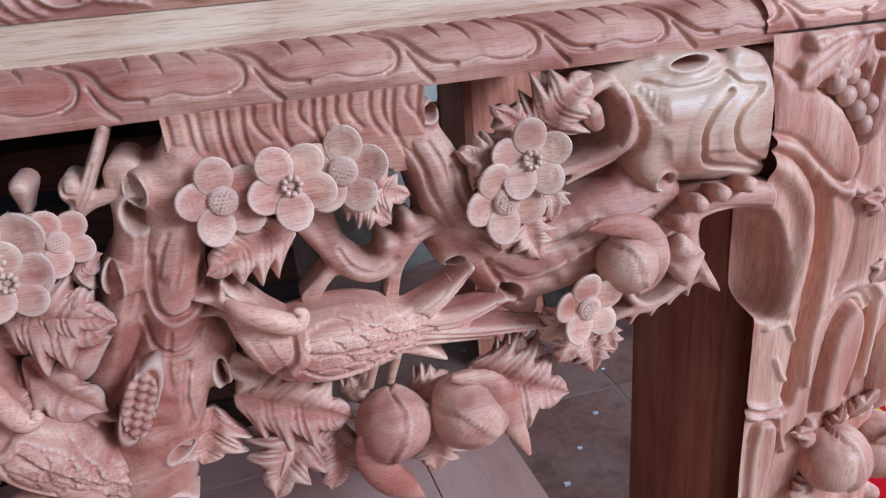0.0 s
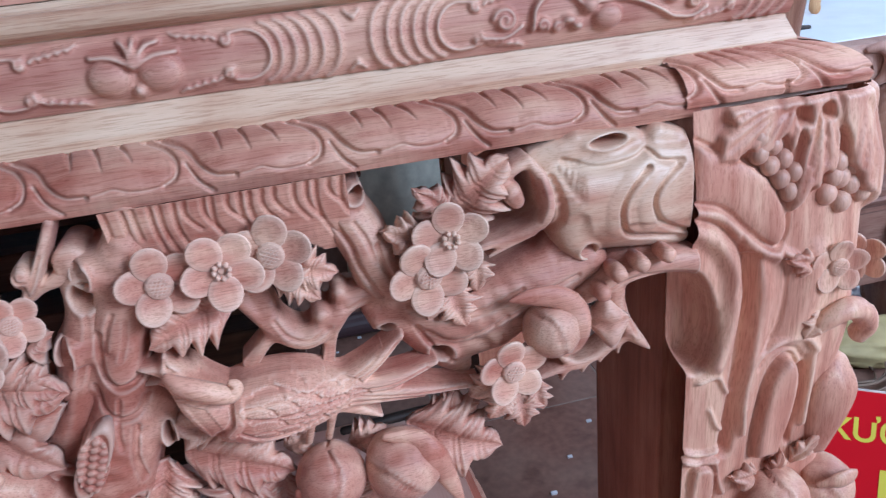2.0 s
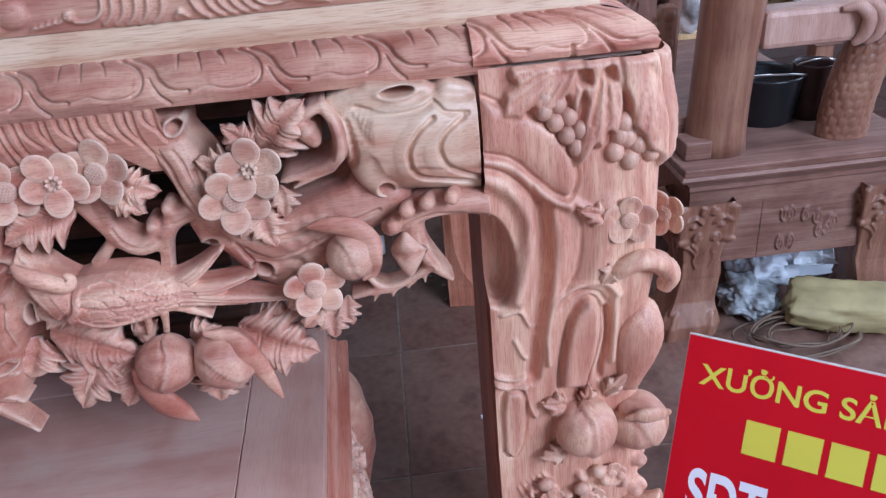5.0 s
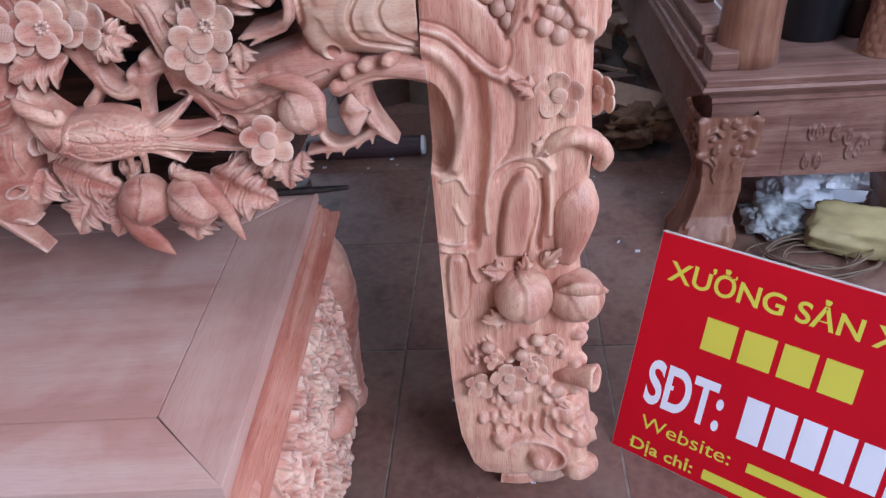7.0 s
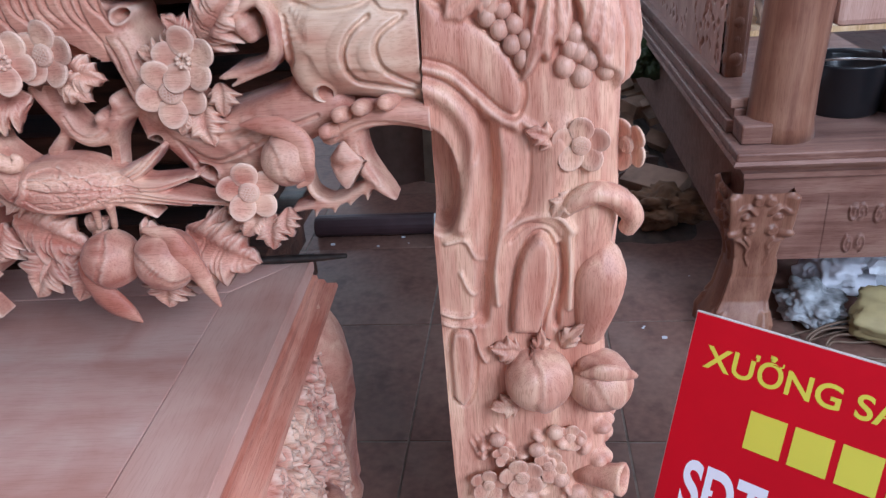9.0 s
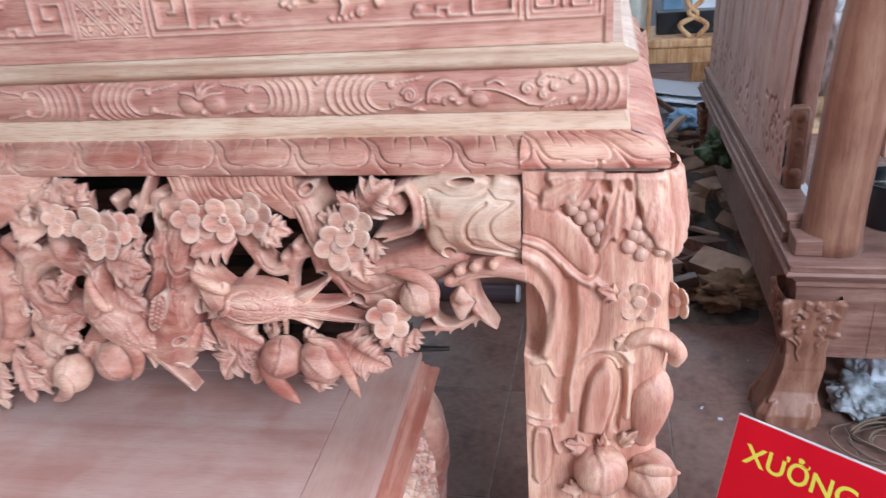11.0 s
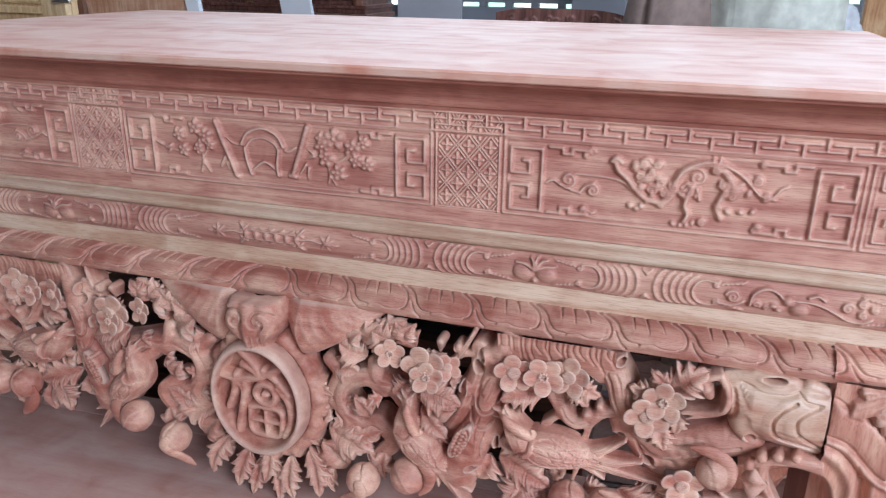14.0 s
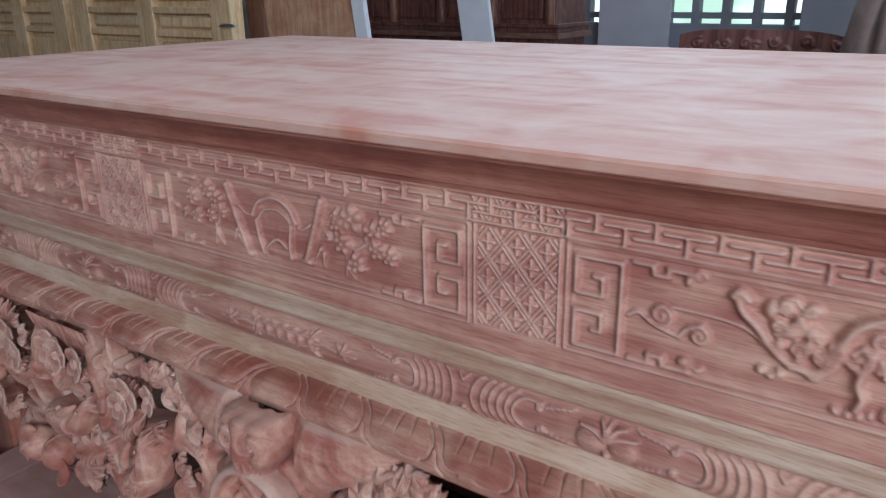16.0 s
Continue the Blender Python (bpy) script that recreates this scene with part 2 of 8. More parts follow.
def glow(name, low, high, strength):
    m, n, l, b = material(name)
    tc, no, em = n.new("ShaderNodeTexCoord"), n.new("ShaderNodeTexNoise"), n.new("ShaderNodeEmission")
    no.inputs["Scale"].default_value, no.inputs["Detail"].default_value = 1.6, 3
    l.new(tc.outputs["Object"], no.inputs["Vector"])
    r = ramp(n, [(0.40, low), (0.58, high)])
    l.new(no.outputs["Fac"], r.inputs["Fac"])
    l.new(r.outputs["Color"], em.inputs["Color"])
    em.inputs["Strength"].default_value = strength
    l.new(em.outputs["Emission"], n["Material Output"].inputs["Surface"])
    return m


OUTSIDE = glow("bright_yard", (0.42, 0.62, 0.50), (0.85, 0.95, 1.0), 2.3)


# ---- helpers for shapes ----
def part(name, bm, mat, parent=None, label="", smooth=False):
    """Links a bmesh as one mesh object, under a thing or a part."""
    me = bpy.data.meshes.new(name)
    bm.normal_update()
    bm.to_mesh(me)
    bm.free()
    me.materials.append(mat)
    if smooth:
        me.polygons.foreach_set("use_smooth", [True] * len(me.polygons))
    ob = new(name, me)
    ob.parent = parent
    if label:
        ob["label"] = label
    return ob


def thing(name, label, category, group="", kind="", at=(0, 0, 0)):
    ob = new(name)
    ob.location = at
    ob.empty_display_size = 0.05
    return tagged(ob, label, category, group, kind)


def box(bm, x0, x1, y0, y1, z0, z1, bevel=0.0, m=None):
    g = bmesh.ops.create_cube(bm, size=1.0)["verts"]
    for v in g:
        v.co = Vector(((x0 + x1) / 2 + v.co.x * (x1 - x0), (y0 + y1) / 2 + v.co.y * (y1 - y0), (z0 + z1) / 2 + v.co.z * (z1 - z0)))
    if bevel:
        es = list({e for v in g for e in v.link_edges})
        r = bmesh.ops.bevel(bm, geom=es, offset=bevel, segments=2, affect="EDGES", profile=0.5)
        g = list({v for f in r["faces"] for v in f.verts} | {v for v in g if v.is_valid})
    if m is not None:
        bmesh.ops.transform(bm, matrix=m, verts=g)
    return g


def ring_profile(bm, x0, x1, y0, y1, prof):
    """Carries a profile of (outwards, height) round a rectangle, mitred at the corners."""
    rows = [[bm.verts.new((x, y, z)) for x, y in ((x0 - o, y0 - o), (x1 + o, y0 - o), (x1 + o, y1 + o), (x0 - o, y1 + o))] for o, z in prof]
    for a, b in zip(rows, rows[1:]):
        for i in range(4):
            j = (i + 1) % 4
            bm.faces.new((a[i], a[j], b[j], b[i]))
    bm.faces.new(rows[0][::-1])
    bm.faces.new(rows[-1])


def arc(c0, c1, r0, r1, a0, a1, n):
    """Points of an elliptic arc round (c0, c1), angles in degrees."""
    return [(c0 + r0 * math.cos(radians(a0 + (a1 - a0) * i / n)), c1 + r1 * math.sin(radians(a0 + (a1 - a0) * i / n))) for i in range(n + 1)]


# ---- carved relief as real surface ----
def smooth_line(pts, n=6):
    """Catmull-Rom through points of any dimension."""
    p = np.asarray(pts, float)
    p = np.vstack([2 * p[0] - p[1], p, 2 * p[-1] - p[-2]])
    out = []
    for k in range(1, len(p) - 2):
        a, b, c, d = p[k - 1 : k + 3]
        for t in np.arange(n) / n:
            out.append(0.5 * (2 * b + (c - a) * t + (2 * a - 5 * b + 4 * c - d) * t * t + (3 * b - a - 3 * c + d) * t**3))
    out.append(p[-2])
    return np.array(out)


class Relief:
    """A height field in metres over a run of length x0..x1 and a height z0..z1."""

    def __init__(self, x0, x1, z0, z1, step):
        self.nx, self.nz = max(2, round((x1 - x0) / step) + 1), max(2, round((z1 - z0) / step) + 1)
        self.xs, self.zs = np.linspace(x0, x1, self.nx), np.linspace(z0, z1, self.nz)
        self.h = np.zeros((self.nz, self.nx))
        self.w, self.wr, self.wl = (np.full(self.h.shape, 1e-9) for _ in range(3))
        self.step = step

    def near(self, ax0, ax1, az0, az1):
        i0, i1 = np.searchsorted(self.xs, (ax0, ax1))
        j0, j1 = np.searchsorted(self.zs, (az0, az1))
        return (slice(j0, j1), slice(i0, i1)) if i1 > i0 and j1 > j0 else None

    def distance(self, pts, w):
        pts = np.asarray(pts, float)
        s = self.near(pts[:, 0].min() - w, pts[:, 0].max() + w, pts[:, 1].min() - w, pts[:, 1].max() + w)
        if s is None:
            return None, None, None
        gx, gz = np.meshgrid(self.xs[s[1]], self.zs[s[0]])
        best, along = np.full(gx.shape, 9.0), np.zeros(gx.shape)
        n = len(pts) - 1
        for k in range(n):
            a, d = pts[k], pts[k + 1] - pts[k]
            t = np.clip(((gx - a[0]) * d[0] + (gz - a[1]) * d[1]) / max(d @ d, 1e-12), 0, 1)
            r = np.hypot(gx - a[0] - t * d[0], gz - a[1] - t * d[1])
            closer = r < best
            best[closer], along[closer] = r[closer], ((k + t) / n)[closer]
        return s, best, along

    def ridge(self, pts, w, h, taper=0.0, flat=0.35):
        """Raises (h > 0) or cuts (h < 0) a rounded band of half-width w along a line."""
        s, r, a = self.distance(pts, w)
        if s is None:
            return
        ww = w * (1 - taper * a)
        q = np.clip((1 - r / np.maximum(ww, 1e-6)) / (1 - flat), 0, 1)
        q = q * q * (3 - 2 * q) * h * (1 - 0.5 * taper * a)
        self.h[s] = np.maximum(self.h[s], q) if h > 0 else np.minimum(self.h[s], self.h[s] + q)

    def patch(self, poly, h, edge):
        """Raises the inside of a closed outline to h, rounded down to its edge."""
        p = np.asarray(poly, float)
        s, r, _ = self.distance(list(poly) + [poly[0]], 0.004)
        if s is None:
            return
        gx, gz = np.meshgrid(self.xs[s[1]], self.zs[s[0]])
        inside = np.zeros(gx.shape, bool)
        for a, c in zip(p, np.roll(p, -1, 0)):
            if a[1] != c[1]:
                inside ^= ((a[1] > gz) != (c[1] > gz)) & (gx < (c[0] - a[0]) * (gz - a[1]) / (c[1] - a[1]) + a[0])
        q = np.clip(r / edge, 0, 1)
        self.h[s] = np.where(inside, np.maximum(self.h[s], h * np.sqrt(1 - (1 - q) ** 2)), self.h[s])

    def bump(self, cx, cz, rx, rz, h, turn=0.0):
        m = max(rx, rz)
        s = self.near(cx - m, cx + m, cz - m, cz + m)
        if s is None:
            return
        gx, gz = np.meshgrid(self.xs[s[1]] - cx, self.zs[s[0]] - cz)
        c, q = math.cos(turn), math.sin(turn)
        d = ((c * gx + q * gz) / rx) ** 2 + ((c * gz - q * gx) / rz) ** 2
        v = h * np.sqrt(np.clip(1 - d, 0, 1))
        self.h[s] = np.maximum(self.h[s], v) if h > 0 else np.minimum(self.h[s], v)

    def curl(self, cx, cz, r, turns, w, h, a0=0.0, hand=1):
        pts = [(cx + r * (1 - 0.85 * t) * math.cos(a0 + hand * 2 * math.pi * turns * t), cz + r * (1 - 0.85 * t) * math.sin(a0 + hand * 2 * math.pi * turns * t))
               for t in np.linspace(0, 1, 8 + int(14 * turns))]
        self.bump(cx, cz, r * 0.95, r * 0.95, h * 0.6)
        self.ridge(pts, w, h)

    def blossom(self, cx, cz, r, h, a0=0.3):
        for k in range(5):
            a = a0 + k * 2 * math.pi / 5
            self.bump(cx + 0.58 * r * math.cos(a), cz + 0.58 * r * math.sin(a), 0.46 * r, 0.38 * r, h, a)
        self.bump(cx, cz, 0.25 * r, 0.25 * r, h * 1.25)

    def bars(self, rows, x0, z0, cell, w, h, tall=1.0):
        """Ridges along the joined # marks of a pattern drawn in text, first row on top."""
        for j, row in enumerate(rows):
            for i, c in enumerate(row):
                if c != "#":
                    continue
                p = (x0 + i * cell, z0 + (len(rows) - 1 - j) * cell * tall)
                if i + 1 < len(row) and row[i + 1] == "#":
                    self.ridge([p, (p[0] + cell, p[1])], w, h)
                if j + 1 < len(rows) and rows[j + 1][i] == "#":
                    self.ridge([p, (p[0], p[1] - cell * tall)], w, h)

    def soften(self, times=1):
        for _ in range(times):
            p = np.pad(self.h, 1, mode="edge")
            self.h = (4 * p[1:-1, 1:-1] + 2 * (p[:-2, 1:-1] + p[2:, 1:-1] + p[1:-1, :-2] + p[1:-1, 2:]) + p[:-2, :-2] + p[2:, 2:] + p[:-2, 2:] + p[2:, :-2]) / 16

    def mesh(self, name, place, mat, parent, label=""):
        """place(x, z, h) -> three arrays."""
        gx, gz = np.meshgrid(self.xs, self.zs)
        co = np.stack(place(gx, gz, self.h), -1).reshape(-1, 3)
        i = np.arange(self.nz * self.nx).reshape(self.nz, self.nx)
        faces = np.stack([i[:-1, :-1], i[:-1, 1:], i[1:, 1:], i[1:, :-1]], -1).reshape(-1, 4)
        me = bpy.data.meshes.new(name)
        me.vertices.add(len(co))
        me.vertices.foreach_set("co", co.astype(np.float32).ravel())
        me.loops.add(faces.size)
        me.loops.foreach_set("vertex_index", faces.astype(np.int32).ravel())
        me.polygons.add(len(faces))
        me.polygons.foreach_set("loop_start", np.arange(0, faces.size, 4, dtype=np.int32))
        me.polygons.foreach_set("use_smooth", np.ones(len(faces), dtype=bool))
        me.update(calc_edges=True)
        me.materials.append(mat)
        ob = new(name, me)
        ob.parent = parent
        if label:
            ob["label"] = label
        return ob


class Carve(Relief):
    """Rounded limbs that flow into one another, standing free with a clean outline."""

    def limb(self, pts, k=0.006):
        """Adds a limb through (x, z, radius, lift)."""
        p = smooth_line(pts, 5)
        gx, gz = np.meshgrid(self.xs, self.zs)
        f, rad, lift = np.full(gx.shape, -9.0), np.zeros(gx.shape), np.zeros(gx.shape)
        for a, b in zip(p, p[1:]):
            d = b[:2] - a[:2]
            t = np.clip(((gx - a[0]) * d[0] + (gz - a[1]) * d[1]) / max(d @ d, 1e-12), 0, 1)
            r = a[2] + (b[2] - a[2]) * t
            g = r - np.hypot(gx - a[0] - t * d[0], gz - a[1] - t * d[1])
            c = g > f
            f[c], rad[c], lift[c] = g[c], r[c], (a[3] + (b[3] - a[3]) * t)[c]
        e = np.exp(np.clip(f / k, -60, 25))
        self.w, self.wr, self.wl, self.k = self.w + e, self.wr + e * rad, self.wl + e * lift, k

    def settle(self, deep=0.95, most=0.05):
        self.f = self.k * np.log(self.w)
        r = np.clip(self.wr / self.w, 0.003, most)
        q = np.clip(self.f / r, 0, 1)
        self.h = deep * r * np.sqrt(np.clip(1 - (1 - q) ** 2, 0, 1)) + self.wl / self.w * np.clip(q * 3, 0, 1)

    def groove(self, pts, w, d):
        s, r, a = self.distance(smooth_line(pts, 5), w)
        if s is not None:
            self.h[s] -= d * np.clip(1 - (r / w) ** 2, 0, 1)

    def swell(self, pts, w, d):
        s, r, a = self.distance(smooth_line(pts, 5), w)
        if s is not None:
            self.h[s] += d * np.clip(1 - (r / w) ** 2, 0, 1) ** 0.6

    def eye(self, cx, cz, rx, rz, turn, rim, depth):
        """A hollow knot: a raised lip round a drilled hollow."""
        gx, gz = np.meshgrid(self.xs - cx, self.zs - cz)
        c, q = math.cos(turn), math.sin(turn)
        d = np.sqrt(((c * gx + q * gz) / rx) ** 2 + ((c * gz - q * gx) / rz) ** 2)
        self.h += 0.6 * rim * np.exp(-(((d - 1.3) / 0.35) ** 2)) - 1.8 * depth * np.clip((1.12 - d) * 2.2, 0, 1)

    def free(self, name, y0, mat, parent, label="", back=0.03):
        gx, gz = np.meshgrid(self.xs, self.zs)
        dz, dx = np.gradient(self.f, self.step)
        g2 = np.maximum(dx * dx + dz * dz, 0.05)
        out = (self.f < 0) & (self.f > -3 * self.step)
        px, pz = gx - np.where(out, self.f * dx / g2, 0), gz - np.where(out, self.f * dz / g2, 0)
        h = np.where(self.f <= 0, 0.0, self.h)
        inside = self.f > 0
        bm = bmesh.new()
        vs = {}
        for j in range(self.nz - 1):
            for i in range(self.nx - 1):
                q = ((j, i), (j, i + 1), (j + 1, i + 1), (j + 1, i))
                if not any(inside[c] for c in q):
                    continue
                for c in q:
                    if c not in vs:
                        vs[c] = bm.verts.new((px[c], y0 - h[c], pz[c]))
                bm.faces.new([vs[c] for c in q])
        es = [e for e in bm.edges if e.is_boundary]
        g = bmesh.ops.extrude_edge_only(bm, edges=es)["geom"]
        for v in g:
            if isinstance(v, bmesh.types.BMVert):
                v.co.y += back
        return part(name, bm, mat, parent, label, smooth=True)


def mirrored(ob, xc):
    """A second object on the same mesh, mirrored about x = xc, under the same thing."""
    o = ob.copy()
    scene.collection.objects.link(o)
    o.matrix_basis = Matrix.Translation((2 * xc, 0, 0)) @ Matrix.Diagonal((-1, 1, 1, 1)) @ ob.matrix_basis
    return o


def mirrored_tree(ob, xc):
    """As mirrored(), with the parts under it."""
    o = mirrored(ob, xc)
    for c in ob.children:
        k = c.copy()
        scene.collection.objects.link(k)
        k.parent = o
    return o


# ---- the altar table: upper box and mouldings ----
XC = -0.927            # middle of the long front
BX1, BY0, BY1 = 0.12, 0.040, 1.055   # right end, front and back of the box
BX0 = 2 * XC - BX1
EX1 = 0.1065             # right end of the upper box, set back from the belt
EX0 = 2 * XC - EX1
altar = thing("altar_table", "unvarnished carved rosewood altar table with pierced bird and blossom apron", "altar table", at=(0, 0, 0))

bm = bmesh.new()
ring_profile(bm, EX0 + 0.030, EX1 - 0.030, BY0, BY1, [(0.04, 1.2575), (0.078, 1.2575), (0.0805, 1.2595), (0.0805, 1.2685), (0.078, 1.272)])
part("tabletop", bm, TOPWOOD, altar, "sanded plank top with pale pink grain")
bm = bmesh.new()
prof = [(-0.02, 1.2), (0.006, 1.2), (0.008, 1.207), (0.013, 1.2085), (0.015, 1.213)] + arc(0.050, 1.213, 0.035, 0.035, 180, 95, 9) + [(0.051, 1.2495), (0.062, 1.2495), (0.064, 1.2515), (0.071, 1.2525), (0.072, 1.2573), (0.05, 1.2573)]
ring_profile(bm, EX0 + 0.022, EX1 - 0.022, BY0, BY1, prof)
part("cornice", bm, SHADED_COVE, altar, "red hollow moulding under the top, shade in its colour")
bm = bmesh.new()
ring_profile(bm, EX0, EX1, BY0, BY1, [(-0.03, 0.9), (-0.003, 0.9), (-0.003, 1.203), (-0.03, 1.203)])
part("box_core", bm, ROSEWOOD, altar)
bm = bmesh.new()
ring_profile(bm, BX0, BX1, BY0, BY1, [(-0.02, 0.983), (0.004, 0.983), (0.006, 0.985)] + arc(0.006, 0.9955, 0.0135, 0.0095, -80, 90, 8) + [(0.002, 1.007), (0.0, 1.011), (-0.02, 1.011)])
part("bead_moulding", bm, SAPWOOD, altar, "pale half-round bead")
bm = bmesh.new()
ring_profile(bm, BX0, BX1, BY0, BY1, [(-0.02, 0.8975), (0.010, 0.8975), (0.012, 0.899), (0.012, 0.906), (0.004, 0.924), (0.003, 0.929), (-0.02, 0.929)])
part("fillet_moulding", bm, SAPWOOD, altar, "pale sapwood strip")


def on_panel(x, z, h):
    return x, BY0 - 1.5 * h, z


FZ0, FZ1 = 1.012, 1.202
# stiles and rails round the carved panels are the field itself; the panels sit in it
r = Relief(-0.5125, EX1 + 0.001, FZ0, 1.202, 0.0014)
P = 0.0600


def fret(r):
    """Band of interlocking T-shaped bars between two fine borders."""
    a, c = r.xs[0] - 0.01, min(r.xs[-1] + 0.01, 0.0960)
    for row in (1.1685, 1.1980):
        r.ridge([(a, row), (c, row)], 0.0026, 0.0040)
    for k in range(-30, 14):
        x = -0.5985 + k * P
        for x0, z0, z1 in ((x, 1.1980, 1.1785), (x + P / 2, 1.1685, 1.1882)):
            r.ridge([(x0, z0), (x0, z1)], 0.0024, 0.0046)
            r.ridge([(x0 - 0.0225, z1), (x0 + 0.0225, z1)], 0.0024, 0.0046)


fret(r)
r.h[:, r.xs > 0.0970] = 0.0032
r.h[r.zs > 1.1995, :] = 0.0032
# frames of the two panels
for a, b in ((-0.508, -0.004), (0.004, 0.0935)):
    for d, w, hh in ((0.0, 0.0026, 0.0034), (0.0065, 0.0018, 0.0024)):
        r.ridge([(a + d, 1.164 - d), (b - d, 1.164 - d), (b - d, 1.044 + d), (a + d, 1.044 + d), (a + d, 1.164 - d)], w, hh)
# square key panel
r.bars(["#############",
        "#...........#",
        "#...........#",
        "#####.#.#####",
        "......#......",
        "......#......",
        "#############",
        "#.....#.....#",
        "#.###.#.###.#",
        "#.#.#.#.#.#.#",
        "#...#.#.#...#",
        "#...#.#.#...#",
        "#####.#.#####"], 0.0165, 1.0575, 0.00538, 0.0026, 0.0046, 1.53)
# key fillets at the ends of the long panel
KEY = ["######", "#....#", "#.##.#", "#.#..#", "#.####", "#.....", "#.####", "#.#..#", "#.##.#", "#....#", "######"]
r.bars([row[::-1] for row in KEY], -0.497, 1.0535, 0.0098, 0.0041, 0.0046)
r.bars(KEY, -0.062, 1.0535, 0.0098, 0.0041, 0.0046)
for sx, sgn in ((-0.437, 1), (-0.073, -1)):
    for z0, dz in ((1.156, -1), (1.053, 1)):
        q = [(sx, z0), (sx + sgn * 0.02, z0), (sx + sgn * 0.02, z0 + dz * 0.009), (sx + sgn * 0.034, z0 + dz * 0.009), (sx + sgn * 0.034, z0 + dz * 0.001), (sx + sgn * 0.062, z0 + dz * 0.002)]
        r.ridge(q, 0.0045, 0.0042)
        r.curl(sx + sgn * 0.062, z0 + dz * 0.003, 0.007, 1.0, 0.0024, 0.004)
# scrolling cloud beast of the long panel
r.curl(-0.407, 1.107, 0.0136, 1.6, 0.0021, 0.0052, 3.6, 1)
r.curl(-0.369, 1.094, 0.0105, 1.6, 0.0021, 0.0052, 2.5, -1)
r.curl(-0.221, 1.128, 0.013, 1.6, 0.0021, 0.0052, 2.0, -1)
r.curl(-0.208, 1.061, 0.0068, 1.6, 0.0021, 0.0052, 0.5, 1)
r.curl(-0.161, 1.117, 0.0081, 1.6, 0.0021, 0.0052, 1, 1)
r.curl(-0.14, 1.129, 0.0081, 1.6, 0.0021, 0.0052, 2, -1)
r.curl(-0.267, 1.083, 0.0068, 1.6, 0.0021, 0.0052, 1, 1)
r.curl(-0.126, 1.108, 0.0068, 1.6, 0.0021, 0.0052, 4, 1)
r.ridge(smooth_line([(-0.441, 1.099), (-0.43, 1.105), (-0.418, 1.098), (-0.403, 1.092), (-0.39, 1.089)], 4), 0.0026, 0.0042, 0.0)
r.ridge(smooth_line([(-0.389, 1.088), (-0.38, 1.1), (-0.367, 1.106)], 4), 0.0026, 0.0042, 0)
r.ridge(smooth_line([(-0.398, 1.117), (-0.374, 1.117), (-0.35, 1.116), (-0.328, 1.112), (-0.311, 1.1)], 4), 0.0022, 0.0036, 0.0)
r.ridge(smooth_line([(-0.339, 1.143), (-0.333, 1.129), (-0.32, 1.118), (-0.307, 1.103), (-0.291, 1.09), (-0.27, 1.085)], 4), 0.0062, 0.0056, 0.0)
r.ridge(smooth_line([(-0.343, 1.142), (-0.337, 1.147), (-0.329, 1.141)], 4), 0.0055, 0.0056, 0)
r.ridge(smooth_line([(-0.27, 1.083), (-0.256, 1.095), (-0.251, 1.116), (-0.243, 1.134), (-0.225, 1.145), (-0.203, 1.149), (-0.185, 1.139), (-0.174, 1.125), (-0.168, 1.11)], 4), 0.0078, 0.0056, 0.0)
r.ridge(smooth_line([(-0.249, 1.124), (-0.238, 1.139), (-0.219, 1.15), (-0.201, 1.154)], 4), 0.0022, 0.0078, 0)
r.ridge(smooth_line([(-0.227, 1.115), (-0.232, 1.097), (-0.234, 1.084), (-0.229, 1.072), (-0.233, 1.061)], 4), 0.0062, 0.0064, 0.2)
r.ridge(smooth_line([(-0.252, 1.105), (-0.243, 1.103), (-0.234, 1.094)], 4), 0.004, 0.0056, 0)
r.ridge(smooth_line([(-0.181, 1.112), (-0.187, 1.097), (-0.19, 1.083), (-0.184, 1.074)], 4), 0.006, 0.006, 0.2)
r.ridge(smooth_line([(-0.196, 1.152), (-0.176, 1.144), (-0.158, 1.133), (-0.145, 1.12), (-0.132, 1.108), (-0.113, 1.105)], 4), 0.0036, 0.0056, 0.2)
r.ridge(smooth_line([(-0.192, 1.156), (-0.169, 1.143), (-0.148, 1.133)], 4), 0.002, 0.0044, 0.3)
r.ridge(smooth_line([(-0.13, 1.107), (-0.116, 1.109), (-0.108, 1.12), (-0.098, 1.125)], 4), 0.0034, 0.005, 0.5)
r.ridge(smooth_line([(-0.202, 1.158), (-0.197, 1.148)], 4), 0.003, 0.006, 0)
r.ridge(smooth_line([(-0.193, 1.158), (-0.195, 1.148)], 4), 0.003, 0.006, 0)
r.ridge(smooth_line([(-0.303, 1.146), (-0.292, 1.15), (-0.286, 1.143)], 4), 0.003, 0.005, 0)
r.ridge([(-0.233, 1.12), (-0.243, 1.111)], 0.0020, 0.0074)
r.ridge([(-0.23, 1.119), (-0.238, 1.107)], 0.0020, 0.0074)
r.ridge([(-0.227, 1.117), (-0.232, 1.104)], 0.0020, 0.0074)
r.ridge([(-0.224, 1.116), (-0.226, 1.101)], 0.0020, 0.0074)
r.ridge([(-0.221, 1.114), (-0.221, 1.098)], 0.0020, 0.0074)
r.ridge([(-0.218, 1.112), (-0.215, 1.094)], 0.0020, 0.0074)
r.bump(-0.309, 1.137, 0.0102, 0.0078, 0.0062, 1.5)
r.bump(-0.297, 1.141, 0.0078, 0.0066, 0.006, 1.4)
r.bump(-0.285, 1.133, 0.0078, 0.0072, 0.0062, 1.6)
r.bump(-0.275, 1.123, 0.0078, 0.0066, 0.006, 2.8)
r.bump(-0.276, 1.109, 0.0078, 0.0072, 0.006, 2.4)
